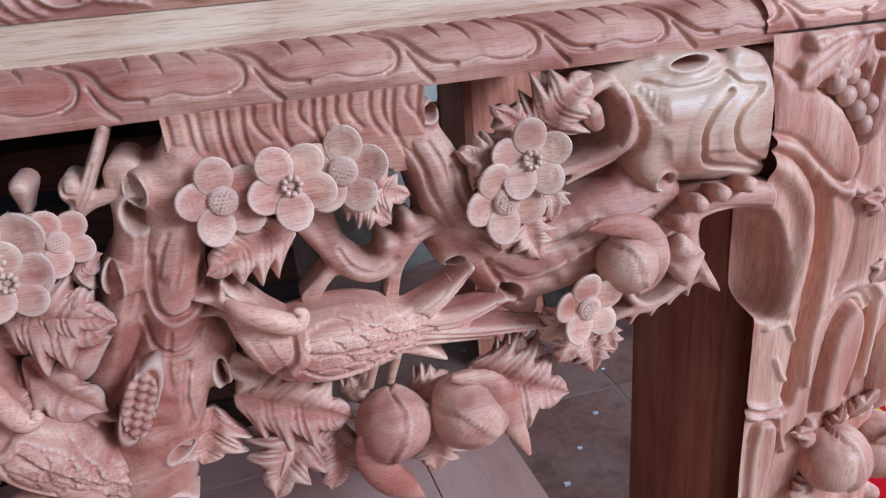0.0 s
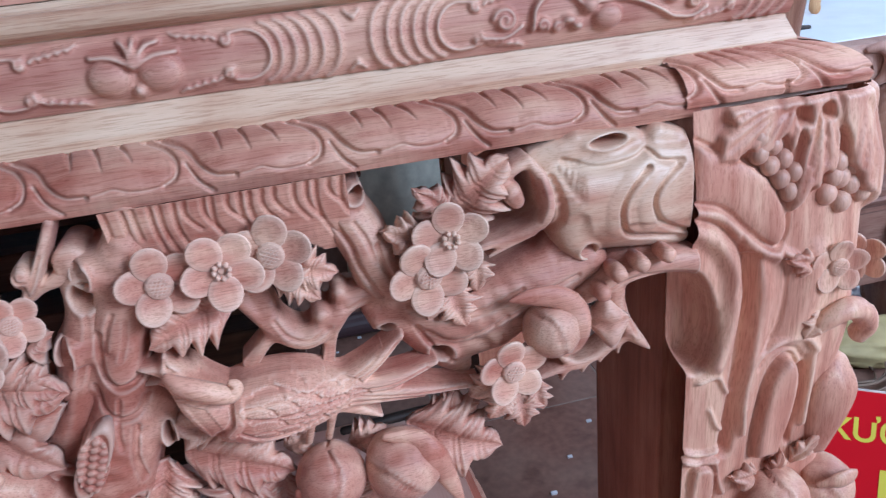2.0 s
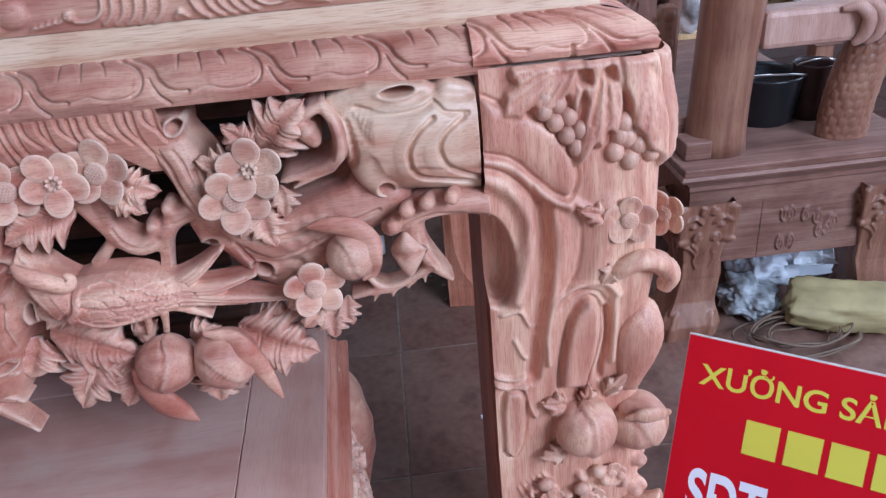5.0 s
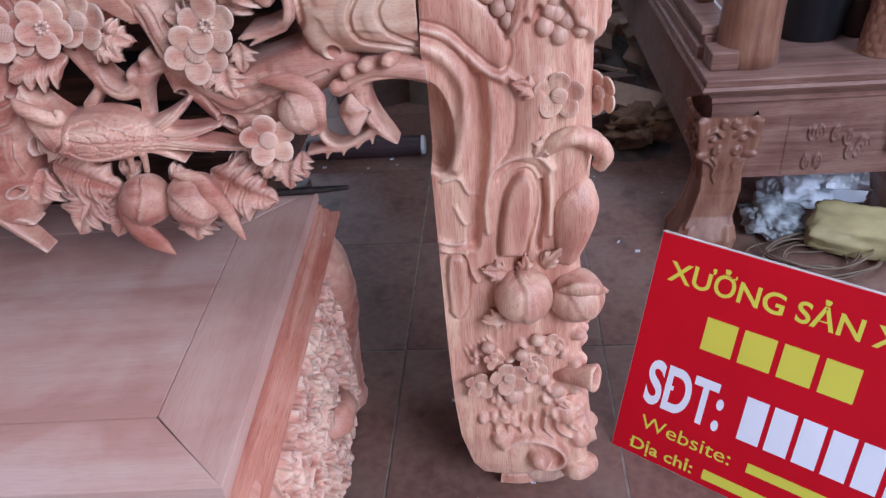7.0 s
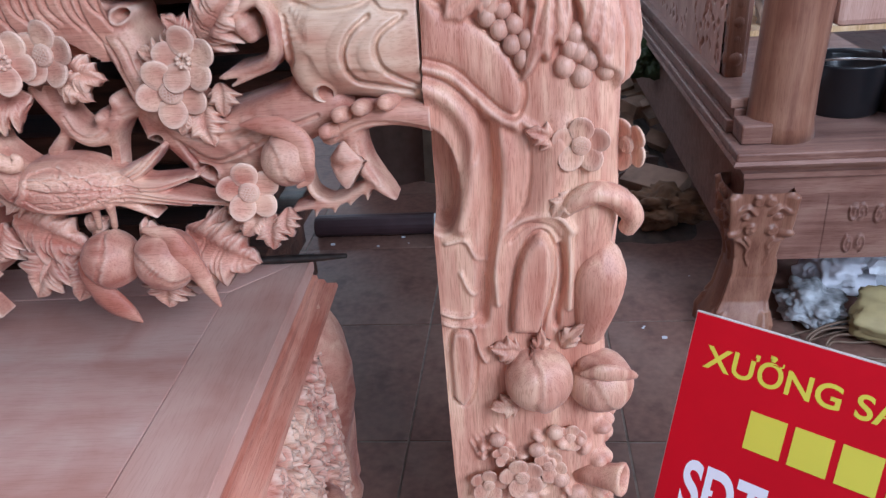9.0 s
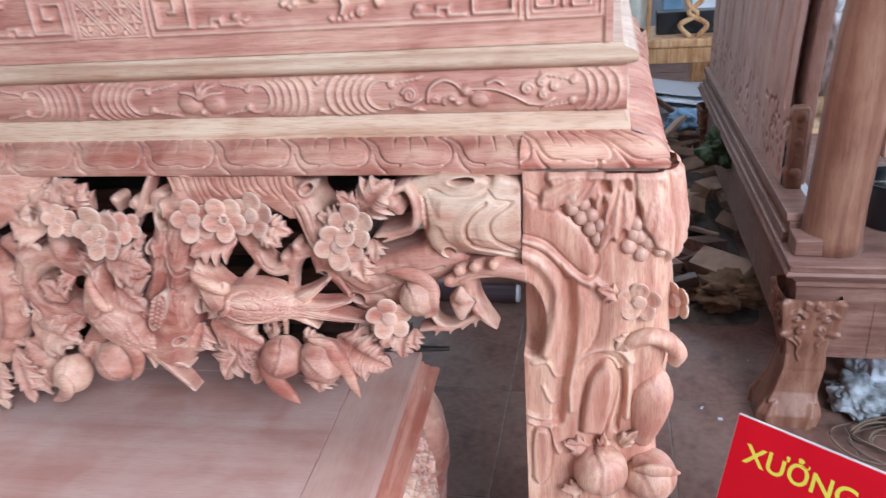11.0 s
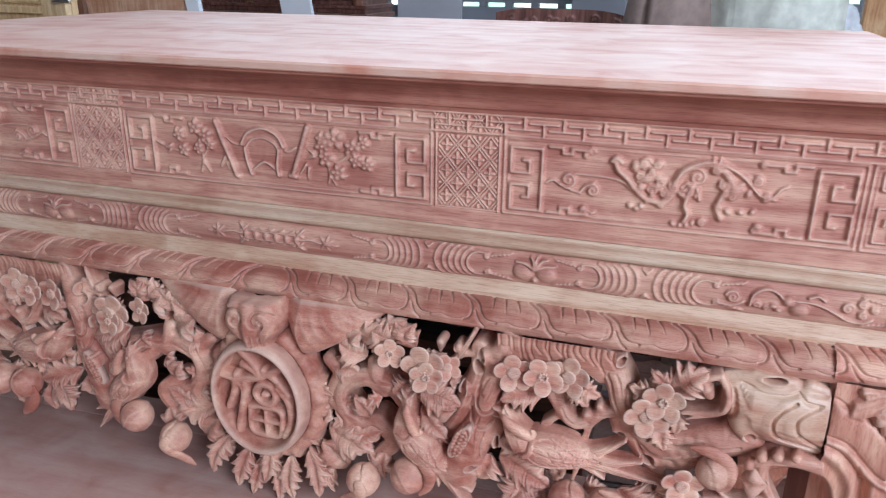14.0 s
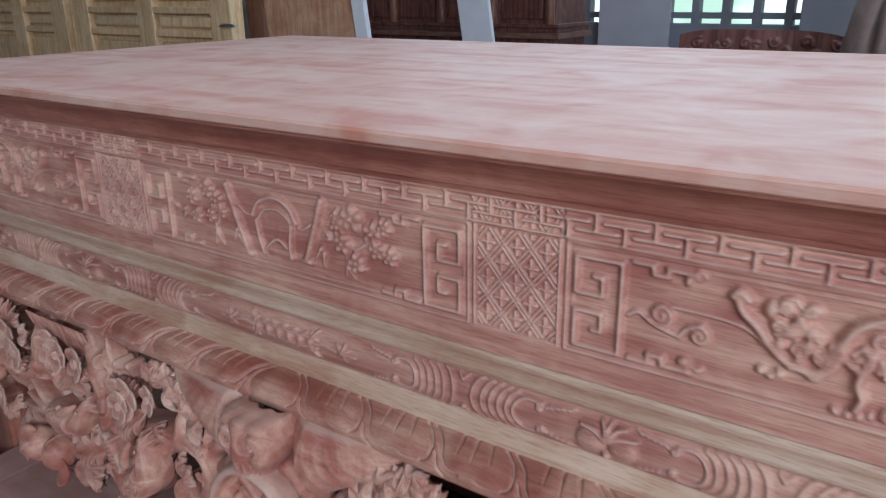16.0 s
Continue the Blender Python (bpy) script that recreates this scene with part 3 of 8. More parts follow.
r.bump(-0.292, 1.12, 0.0096, 0.0084, 0.0066, 0.4)
r.bump(-0.299, 1.106, 0.0072, 0.0072, 0.0062, 0.6)
r.bump(-0.282, 1.096, 0.006, 0.0054, 0.0056, 0.2)
r.bump(-0.312, 1.076, 0.0054, 0.0048, 0.005, 0.3)
r.bump(-0.303, 1.073, 0.0048, 0.0048, 0.005, 0.1)
r.bump(-0.296, 1.077, 0.0054, 0.0054, 0.0052, 2.3)
r.bump(-0.288, 1.085, 0.0048, 0.0042, 0.005, 0.4)
r.bump(-0.248, 1.055, 0.0054, 0.0036, 0.0046, 2.8)
r.bump(-0.238, 1.054, 0.0048, 0.0036, 0.0046, 1.6)
r.bump(-0.229, 1.055, 0.0048, 0.0036, 0.0046, 0.4)
r.bump(-0.221, 1.058, 0.0048, 0.0036, 0.0046, 1.6)
r.bump(-0.168, 1.113, 0.0132, 0.012, 0.0066, 0.7)
r.bump(-0.15, 1.111, 0.0072, 0.0054, 0.0054, 1.4)
r.bump(-0.188, 1.088, 0.0084, 0.0072, 0.0058, 3.0)
r.bump(-0.184, 1.072, 0.0078, 0.006, 0.0054, 2.0)
r.bump(-0.175, 1.082, 0.0072, 0.0054, 0.0054, 2.2)
r.bump(-0.157, 1.082, 0.0054, 0.0042, 0.0048, 2.9)
r.bump(-0.141, 1.084, 0.0054, 0.0042, 0.0046, 0.8)
r.bump(-0.383, 1.148, 0.0072, 0.0048, 0.0046, 1.2)
r.bump(-0.131, 1.063, 0.0078, 0.006, 0.0048, 3.0)
r.bump(-0.382, 1.064, 0.0072, 0.0054, 0.0046, 0.4)
r.bump(-0.367, 1.059, 0.006, 0.0036, 0.004, 0.3)
for cx, cz, q, hand in ((-0.302, 1.122, 0.0085, 1), (-0.285, 1.126, 0.0085, -1), (-0.270, 1.116, 0.0080, 1), (-0.266, 1.101, 0.0075, -1), (-0.284, 1.104, 0.0080, 1), (-0.296, 1.141, 0.0075, -1), (-0.277, 1.141, 0.0070, 1),
                        (-0.252, 1.112, 0.0080, 1), (-0.237, 1.103, 0.0075, -1), (-0.183, 1.120, 0.0080, 1), (-0.172, 1.104, 0.0075, -1), (-0.196, 1.140, 0.0070, 1)):
    r.curl(cx, cz, q, 1.4, 0.0021, 0.0064, cx * 90, hand)
r.soften(2)
right_frieze = r.mesh("frieze_panel", on_panel, ROSEWOOD, altar, "frieze with key fret and scrolling cloud beast in low relief")
mirrored(right_frieze, XC)

# lattice panel: doubled diagonals with a four-petalled flower in each diamond
r = Relief(-0.6245, -0.5125, FZ0, 1.202, 0.0010)
fret(r)
r.h[r.zs > 1.1995, :] = 0.0032
field = r.near(-0.6165, -0.5185, 1.047, 1.1625)
r.h[field] = -0.0022
hx, hz, lx, lz = 0.0179, 0.0208, -0.5675, 1.1048
for i in range(-9, 10, 2):
    for sgn in (-1, 1):
        for off in (-0.0030, 0.0030):
            a, b = (lx + i * hx + off - sgn * 5 * hx, lz - 5 * hz), (lx + i * hx + off + sgn * 5 * hx, lz + 5 * hz)
            r.ridge([a, b], 0.0017, 0.0026)
for i in range(-4, 5):
    for j in range(-4, 5):
        if (i + j) % 2 == 0:
            cx, cz = lx + i * hx, lz + j * hz
            for dx, dz in ((1, 0), (-1, 0), (0, 1), (0, -1)):
                r.ridge([(cx + 0.002 * dx, cz + 0.002 * dz), (cx + 0.0072 * dx, cz + 0.0086 * dz)], 0.0030, 0.0030)
            r.bump(cx, cz, 0.0024, 0.0024, 0.0040)
whole = r.h.copy()
gx, gz = np.meshgrid(r.xs, r.zs)
r.h[gz < 1.166] = 0.0
r.h[field] = whole[field]
r.ridge([(-0.6205, 1.165), (-0.6205, 1.044)], 0.0022, 0.003)
r.ridge([(-0.5165, 1.165), (-0.5165, 1.044)], 0.0022, 0.003)
r.ridge([(-0.6205, 1.044), (-0.5165, 1.044)], 0.0016, 0.002)
lattice = r.mesh("lattice_panel", on_panel, ROSEWOOD, altar, "small panel of flower and diamond lattice carving")
mirrored(lattice, XC)

# middle panel: arched gate between two rolled scrolls, with blossom sprays
xm = 2 * XC + 0.6245
r = Relief(xm, -0.6245, FZ0, 1.202, 0.0014)
fret(r)
r.h[r.zs > 1.1995, :] = 0.0032
a, b = xm + 0.004, -0.629
for d, w, hh in ((0.0, 0.0026, 0.0034), (0.0065, 0.0018, 0.0024)):
    r.ridge([(a + d, 1.164 - d), (b - d, 1.164 - d), (b - d, 1.044 + d), (a + d, 1.044 + d), (a + d, 1.164 - d)], w, hh)
r.bars([row[::-1] for row in KEY], a + 0.011, 1.0535, 0.0098, 0.0041, 0.0046)
r.bars(KEY, b - 0.060, 1.0535, 0.0098, 0.0041, 0.0046)
for sx, sgn in ((a + 0.07, 1), (b - 0.07, -1)):
    for z0, dz in ((1.156, -1), (1.053, 1)):
        r.ridge([(sx, z0), (sx + sgn * 0.02, z0), (sx + sgn * 0.02, z0 + dz * 0.009), (sx + sgn * 0.034, z0 + dz * 0.009), (sx + sgn * 0.034, z0 + dz * 0.001), (sx + sgn * 0.055, z0 + dz * 0.002)], 0.0045, 0.0042)
r.ridge(smooth_line([(-1.029, 1.154), (-1.011, 1.108), (-0.993, 1.061)], 4), 0.0066, 0.0062, 0)
r.ridge(smooth_line([(-0.995, 1.064), (-0.991, 1.06)], 4), 0.008, 0.0055, 0)
r.ridge(smooth_line([(-0.98, 1.117), (-0.966, 1.138), (-0.936, 1.148), (-0.909, 1.138), (-0.897, 1.118)], 4), 0.0042, 0.0056, 0)
r.ridge(smooth_line([(-0.974, 1.11), (-0.96, 1.126), (-0.937, 1.131), (-0.917, 1.123), (-0.908, 1.111)], 4), 0.002, 0.0046, 0)
r.ridge(smooth_line([(-1.015, 1.131), (-0.995, 1.117), (-0.977, 1.118)], 4), 0.0022, 0.0042, 0)
r.ridge(smooth_line([(-0.974, 1.111), (-0.97, 1.086), (-0.963, 1.065)], 4), 0.0038, 0.005, 0)
r.ridge(smooth_line([(-0.907, 1.112), (-0.911, 1.086), (-0.91, 1.067)], 4), 0.004, 0.005, 0)
r.ridge(smooth_line([(-0.96, 1.073), (-0.937, 1.089), (-0.915, 1.077)], 4), 0.0026, 0.0046, 0)
r.ridge(smooth_line([(-0.897, 1.112), (-0.887, 1.111), (-0.874, 1.119)], 4), 0.0022, 0.0042, 0)
r.ridge(smooth_line([(-0.849, 1.156), (-0.866, 1.11), (-0.881, 1.07)], 4), 0.0072, 0.0062, 0.1)
r.ridge(smooth_line([(-0.886, 1.07), (-0.876, 1.069)], 4), 0.007, 0.0055, 0)
r.ridge(smooth_line([(-1.163, 1.111), (-1.143, 1.102), (-1.117, 1.095), (-1.094, 1.086)], 4), 0.0018, 0.0036, 0.2)
r.ridge(smooth_line([(-1.068, 1.119), (-1.063, 1.094), (-1.059, 1.074)], 4), 0.002, 0.004, 0)
r.ridge(smooth_line([(-1.045, 1.121), (-1.053, 1.1), (-1.064, 1.084)], 4), 0.0018, 0.004, 0)
r.ridge(smooth_line([(-1.061, 1.079), (-1.07, 1.059)], 4), 0.0042, 0.0044, 0.7)
r.ridge(smooth_line([(-1.057, 1.075), (-1.05, 1.06)], 4), 0.0042, 0.0044, 0.7)
r.ridge(smooth_line([(-1.016, 1.091), (-1.028, 1.073)], 4), 0.0042, 0.0044, 0.7)
r.ridge(smooth_line([(-1.013, 1.083), (-1.012, 1.069)], 4), 0.0036, 0.0042, 0.7)
r.ridge(smooth_line([(-1.128, 1.104), (-1.141, 1.097)], 4), 0.004, 0.0042, 0.6)
r.ridge(smooth_line([(-1.129, 1.096), (-1.137, 1.089)], 4), 0.0038, 0.0042, 0.6)
r.ridge(smooth_line([(-1.147, 1.106), (-1.157, 1.11)], 4), 0.0034, 0.004, 0.6)
r.ridge(smooth_line([(-0.815, 1.099), (-0.81, 1.075)], 4), 0.002, 0.004, 0)
r.ridge(smooth_line([(-0.81, 1.075), (-0.815, 1.061)], 4), 0.0042, 0.0044, 0.7)
r.ridge(smooth_line([(-0.807, 1.074), (-0.801, 1.059)], 4), 0.0042, 0.0044, 0.7)
r.ridge(smooth_line([(-0.841, 1.112), (-0.854, 1.12)], 4), 0.0042, 0.0044, 0.7)
r.ridge(smooth_line([(-0.839, 1.107), (-0.852, 1.104)], 4), 0.0042, 0.0044, 0.7)
r.ridge(smooth_line([(-0.855, 1.091), (-0.869, 1.072)], 4), 0.0042, 0.0044, 0.6)
r.ridge(smooth_line([(-0.85, 1.086), (-0.853, 1.066)], 4), 0.0042, 0.0044, 0.6)
r.ridge(smooth_line([(-0.815, 1.104), (-0.794, 1.101), (-0.773, 1.117)], 4), 0.002, 0.004, 0)
r.ridge(smooth_line([(-0.79, 1.077), (-0.779, 1.078)], 4), 0.0045, 0.0046, 0.5)
r.blossom(-1.074, 1.141, 0.015, 0.0058, 0.2)
r.blossom(-1.108, 1.126, 0.0135, 0.0058, 0.9)
r.blossom(-1.053, 1.127, 0.015, 0.0058, 0.5)
r.blossom(-1.1, 1.098, 0.0128, 0.0058, 0.1)
r.blossom(-1.069, 1.103, 0.0112, 0.0058, 0.8)
r.blossom(-1.045, 1.111, 0.0105, 0.0058, 0.3)
r.blossom(-0.801, 1.14, 0.0195, 0.0058, 0.3)
r.blossom(-0.823, 1.126, 0.015, 0.0058, 0.8)
r.blossom(-0.817, 1.105, 0.0158, 0.0058, 0.2)
r.blossom(-0.795, 1.083, 0.015, 0.0058, 0.6)
r.blossom(-0.768, 1.126, 0.0165, 0.0058, 0.1)
r.blossom(-0.761, 1.106, 0.0135, 0.0058, 0.5)
r.blossom(-0.748, 1.138, 0.012, 0.0058, 0.9)
r.blossom(-0.741, 1.101, 0.0128, 0.0058, 0.2)
r.blossom(-0.825, 1.138, 0.0112, 0.0058, 0.4)
r.soften(2)
r.mesh("frieze_panel", on_panel, ROSEWOOD, altar, "middle frieze panel with arched gate, scrolls and blossom sprays")

# convex belt with cartouches
BZ0, BZ1 = 0.9285, 0.9835


def on_belt(x, z, h):
    v = np.clip((z - BZ0) / (BZ1 - BZ0), 0, 1)
    return x, BY0 - 0.001 - 0.0125 * np.sin(np.pi * (0.06 + 0.88 * v)) ** 0.7 - 1.5 * h, z


r = Relief(XC, BX1 + 0.006, BZ0, BZ1, 0.0012)
BM, BH = (BZ0 + BZ1) / 2, (BZ1 - BZ0) / 2


def arches(cx, sides=(-1, 1)):
    """Nested arcs that bow towards a knot; the outermost opens into a cartouche with curled ends."""
    for sgn in sides:
        for k, x in enumerate((0.0125, 0.026, 0.037, 0.048, 0.059)):
            reach = 0.97 - 0.03 * k
            q = [(cx + sgn * (x + 0.017 * (1 - math.cos(t))), BM + reach * BH * math.sin(t)) for t in np.linspace(-1.4, 1.4, 11)]
            r.ridge(q, 0.0046, 0.0022, 0, 0.05)
            r.ridge(q, 0.0012, 0.0032, 0, 0.1)
        q = [(cx + sgn * (0.068 + 0.020 * (1 - math.cos(t))), BM + 0.0195 * math.sin(t)) for t in np.linspace(-1.5, 1.5, 11)]
        q = [(cx + sgn * 0.099, q[0][1] + 0.001)] + q + [(cx + sgn * 0.099, q[-1][1] - 0.001)]
        r.ridge(q, 0.0021, 0.0040, 0, 0.2)
        hooks(cx + sgn * 0.102, sgn)
    for dz in (-1, 1):
        r.bump(cx, BM + dz * 0.0195, 0.0034, 0.0034, 0.0036)
        for sgn in (-1, 1):
            r.ridge([(cx, BM + dz * 0.017), (cx + sgn * 0.006, BM + dz * 0.0235)], 0.0022, 0.0032)


def hooks(x, sgn):
    """Curled end of a cartouche and the feathered strokes that trail from it."""
    for dz in (-1, 1):
        r.curl(x, BM + dz * 0.0135, 0.0052, 1.1, 0.0018, 0.0038, 1, sgn * dz)
        for k in range(5):
            q = x + sgn * (0.007 + 0.0068 * k)
            r.ridge([(q, BM + dz * (0.0150 + 0.0012 * k)), (q + sgn * 0.0065, BM + dz * (0.0195 + 0.0009 * k))], 0.0023, 0.0034, 0.4)


arches(-0.276)
arches(-0.630)
for x in (0.118, 0.105, 0.092, 0.081):
    q = [(x - 0.017 * (1 - math.cos(t)), BM + 0.95 * BH * math.sin(t)) for t in np.linspace(-1.4, 1.4, 11)]
    r.ridge(q, 0.0046, 0.0022, 0, 0.05)
    r.ridge(q, 0.0012, 0.0032, 0, 0.1)
hooks(0.060, -1)
# split fruit with leaves
for cx, sgn in ((-0.468, -1), (-0.430, 1)):
    r.bump(cx, BM - 0.005, 0.0165, 0.0150, 0.0056, sgn * 0.3)
r.bump(-0.448, BM - 0.017, 0.0058, 0.0058, 0.0062)
for tip, wd in ((-0.479, 0.012), (-0.456, 0.021), (-0.445, 0.022), (-0.428, 0.019), (-0.416, 0.010)):
    q = [(-0.448, BM + 0.003), ((tip - 0.448) / 2, BM + 0.002 + wd * 0.75), (tip, BM + wd)]
    r.ridge(smooth_line(q, 4), 0.0046, 0.0072, 0.5)
    r.ridge(smooth_line(q, 4), 0.0010, -0.0016, 0, 0)
# gourd vine
r.curl(-0.150, BM, 0.0105, 1.7, 0.0021, 0.0046, 3.0, -1)
for q, w in (([(-0.126, BM - 0.010), (-0.122, BM + 0.008), (-0.106, BM + 0.0175), (-0.090, BM + 0.014), (-0.078, BM + 0.002)], 0.0036),
             ([(-0.170, BM - 0.012), (-0.150, BM - 0.014), (-0.135, BM - 0.006)], 0.0026), ([(-0.070, BM + 0.006), (-0.039, BM + 0.005), (-0.015, BM - 0.004), (0.004, BM - 0.015)], 0.0028),
             ([(-0.048, BM + 0.012), (-0.036, BM + 0.016), (-0.026, BM + 0.010)], 0.003), ([(0.004, BM - 0.015), (0.022, BM - 0.017), (0.036, BM - 0.010)], 0.0028)):
    r.ridge(smooth_line(q, 4), w, 0.0046, 0.15)
for cx, dz, q in ((-0.117, -0.008, 0.0060), (-0.104, -0.011, 0.0052), (0.003, 0.004, 0.0085), (0.022, 0.012, 0.0066), (0.024, -0.004, 0.0066), (0.038, 0.006, 0.0056)):
    r.curl(cx, BM + dz, q, 1.3, 0.0019, 0.0044, cx * 60)
for cx, dz, a, b in ((-0.075, 0.004, 0.0085, 0.0080), (-0.058, -0.008, 0.0135, 0.0120), (-0.094, -0.006, 0.007, 0.004), (-0.086, -0.012, 0.006, 0.004)):
    r.bump(cx, BM + dz, a, b, 0.0060)
# chain of square links with tied ribbons at the middle of the front
for k in range(3):
    x = XC + 0.0205 * k
    r.ridge([(x - 0.0085, BM + 0.008), (x + 0.0085, BM + 0.008), (x + 0.0085, BM - 0.008), (x - 0.0085, BM - 0.008), (x - 0.0085, BM + 0.008)], 0.0024, 0.0040)
    r.ridge([(x + 0.0085, BM), (x + 0.012, BM)], 0.0050, 0.0036)
    for dz in (-1, 1):
        r.ridge([(x - 0.004, BM + dz * 0.011), (x + 0.004, BM + dz * 0.013)], 0.0018, 0.0034)
x = XC + 0.056
for dz in (-1, 1):
    r.ridge(smooth_line([(x - 0.006, BM), (x + 0.001, BM + dz * 0.012), (x + 0.009, BM + dz * 0.019)], 4), 0.0027, 0.0046, 0.2)
    r.ridge([(x - 0.006, BM + dz * 0.014), (x + 0.007, BM + dz * 0.006)], 0.0020, 0.0040)
r.ridge(smooth_line([(x + 0.002, BM), (x + 0.022, BM + 0.003), (x + 0.042, BM - 0.001)], 4), 0.0022, 0.0038)
for a in (0.5, -0.5, 1.3, -1.2, 2.3, -2.2):
    r.ridge([(x + 0.052, BM), (x + 0.052 + 0.016 * math.cos(a), BM + 0.013 * math.sin(a))], 0.0030, 0.0042, 0.6)
r.ridge([(x + 0.042, BM), (x + 0.075, BM - 0.002)], 0.0016, 0.0036)
r.soften(2)
belt = r.mesh("carved_belt", on_belt, ROSEWOOD, altar, "rounded belt carved with arcs, split fruit and a gourd vine")
mirrored(belt, XC)
bm = bmesh.new()
ring_profile(bm, BX0, BX1, BY0, BY1, [(-0.02, BZ0)] + [(0.011 * math.sin(math.pi * (0.06 + 0.88 * k / 8)) ** 0.7 - 0.002, BZ0 + (BZ1 - BZ0) * k / 8) for k in range(9)] + [(-0.02, BZ1)])
part("belt_core", bm, ROSEWOOD, altar)

# leaf-carved ovolo above the apron
MT, MB = 0.9000, 0.8590


def ovolo(v, h):
    """Outwards offset and height of the leaf moulding at v from its top (0) to its foot (1), with relief h along the normal."""
    a = np.minimum(v / 0.80, 1.0) * (math.pi / 2)
    low = np.maximum(v - 0.80, 0) / 0.20
    out = 0.004 + 0.052 * np.sin(a) - 0.003 * low
    z = MT - 0.030 * (1 - np.cos(a)) - 0.011 * low
    return out + h * np.sin(0.35 + a * 0.78), z + h * np.cos(0.35 + a * 0.78)


def leaf_cuts(r, x, k, w):
    """One leaf of the moulding from the cut at x, in the run's (length, depth) plane."""
    def at(q):
        return [(x + k * w * c, v) for c, v in q]
    # depth runs from 0 at the top to 0.06 at the foot
    d = 0.06
    A = [(-0.34, 0.10), (-0.20, 0.26), (-0.125, 0.46), (-0.14, 0.66), (-0.22, 0.76)]
    B = [(-0.24, 0.09), (-0.06, 0.30), (0.03, 0.56), (0.13, 0.72), (0.26, 0.75)]
    C = [(-0.06, 0.52), (0.0, 0.74), (0.09, 0.93)]
    D = [(0.26, 0.75), (0.36, 0.73), (0.45, 0.70), (0.55, 0.76), (0.66, 0.78), (0.78, 0.76)]
    for q, wd, dp, tp in ((A, 0.0034, -0.0050, 0.0), (B, 0.0038, -0.0056, 0.0), (C, 0.0032, -0.0040, 0.0), (D, 0.0022, -0.0024, 0.0)):
        r.ridge(smooth_line(at([(c, v * d) for c, v in q]), 5), wd, dp, tp, 0.0)
    for c, v1, lean in ((0.14, 0.40, 0.05), (0.31, 0.46, 0.08), (0.48, 0.40, 0.11)):
        r.ridge(at([(c, 0.09 * d), (c + lean * 0.6, (0.09 + v1) * d * 0.5), (c + lean, v1 * d)]), 0.0032, -0.0048, 0.75, 0.0)


def mould_run(name, x0, x1, cuts, label, step=0.0010):
    r = Relief(x0, x1, 0.0, 0.06, step)
    s = np.sin(np.clip((r.zs[:, None] - 0.006) / 0.05, 0, 1) * math.pi)
    for x, k in cuts:
        leaf_cuts(r, x, k, 0.1125)
    u = ((r.xs[None] - cuts[0][0]) / 0.1125 + 0.02) % 1.0
    r.h += 0.0042 * s * (np.clip(np.sin(np.pi * np.clip((u - 0.03) / 0.80, 0, 1)), 0, 1) ** 0.6 - 0.6) + 0.0004 * s * np.sin(r.xs[None] * 171.0)
    r.soften(1)
    return r


CUTS = [(-0.080 - 0.1125 * k, 1) for k in range(-1, 8)]
r = mould_run("leaf_moulding", XC, 0.012, CUTS, "")
mould = r.mesh("leaf_moulding", lambda x, z, h: (x, BY0 - ovolo(z / 0.06, h)[0], ovolo(z / 0.06, h)[1]), CARVED, altar, "overhanging moulding cut with leaf scrolls")
mirrored(mould, XC)
# corner block, mitred to the end moulding
r = Relief(-0.004, 0.127, 0.0, 0.06, 0.0010)
for x, k in ((0.014, 1), (0.089, 1), (0.164, 1)):
    leaf_cuts(r, x, k, 0.075)
r.ridge([(0.066, 0.044), (0.067, 0.058)], 0.0018, -0.006)
r.soften(1)


def corner_place(x, z, h):
    o, zz = ovolo(z / 0.06, h)
    o = o + 0.003 - 0.010 * np.clip((z - 0.0565) / 0.0035, 0, 1)
    t = (x + 0.004) / 0.131
    return -0.004 + t * (BX1 + o + 0.004), BY0 - o, zz + 0.005


ob = r.mesh("corner_block", corner_place, CARVED, altar, "darker mitred corner block of the leaf moulding")
mirrored(ob, XC)
L = BY1 - BY0
r = Relief(0.0, L, 0.0, 0.06, 0.0024)
for k in range(16):
    r.ridge(smooth_line([(0.03 + 0.07 * k, 0.006), (0.042 + 0.07 * k, 0.030), (0.065 + 0.07 * k, 0.050)], 4), 0.0042, -0.006, 0, 0)
    r.ridge([(0.055 + 0.07 * k, 0.006), (0.070 + 0.07 * k, 0.032)], 0.0038, -0.005, 0.4, 0)
r.soften(1)


def end_place(x, z, h):
    o, zz = ovolo(z / 0.06, h)
    o = o + 0.003 - 0.010 * np.clip((z - 0.0565) / 0.0035, 0, 1)
    return BX1 + o, BY0 - o + (x / L) * (L + 2 * o), zz + 0.005


ob = r.mesh("end_moulding", end_place, CARVED, altar)
mirrored(ob, XC)
bm = bmesh.new()
ring_profile(bm, BX0, BX1, BY0, BY1, [(-0.05, 0.8605), (0.045, 0.8605), (0.045, 0.868), (0.026, 0.886), (0.0, 0.893), (-0.05, 0.893)])
part("rail_core", bm, ROSEWOOD, altar)


# ---- room ----
def structure(name, bm, mat, label, category):
    return tagged(part(name, bm, mat), label, category, kind="structure")


RX0, RX1, RY0, RY1, RH = -5.6, 5.2, -4.8, 5.8, 3.6
bm = bmesh.new()
box(bm, RX0, RX1, RY0, RY1, -0.12, -0.0016)
floor = structure("floor", bm, GROUT, "dusty floor of square reddish clay tiles", "floor")
# unseen ceiling, kept dark to hold down bounced light
bm = bmesh.new()
box(bm, RX0, RX1, RY0, RY1, RH, RH + 0.1)
structure("ceiling", bm, CEIL, "unseen ceiling, added, dark grey", "ceiling")


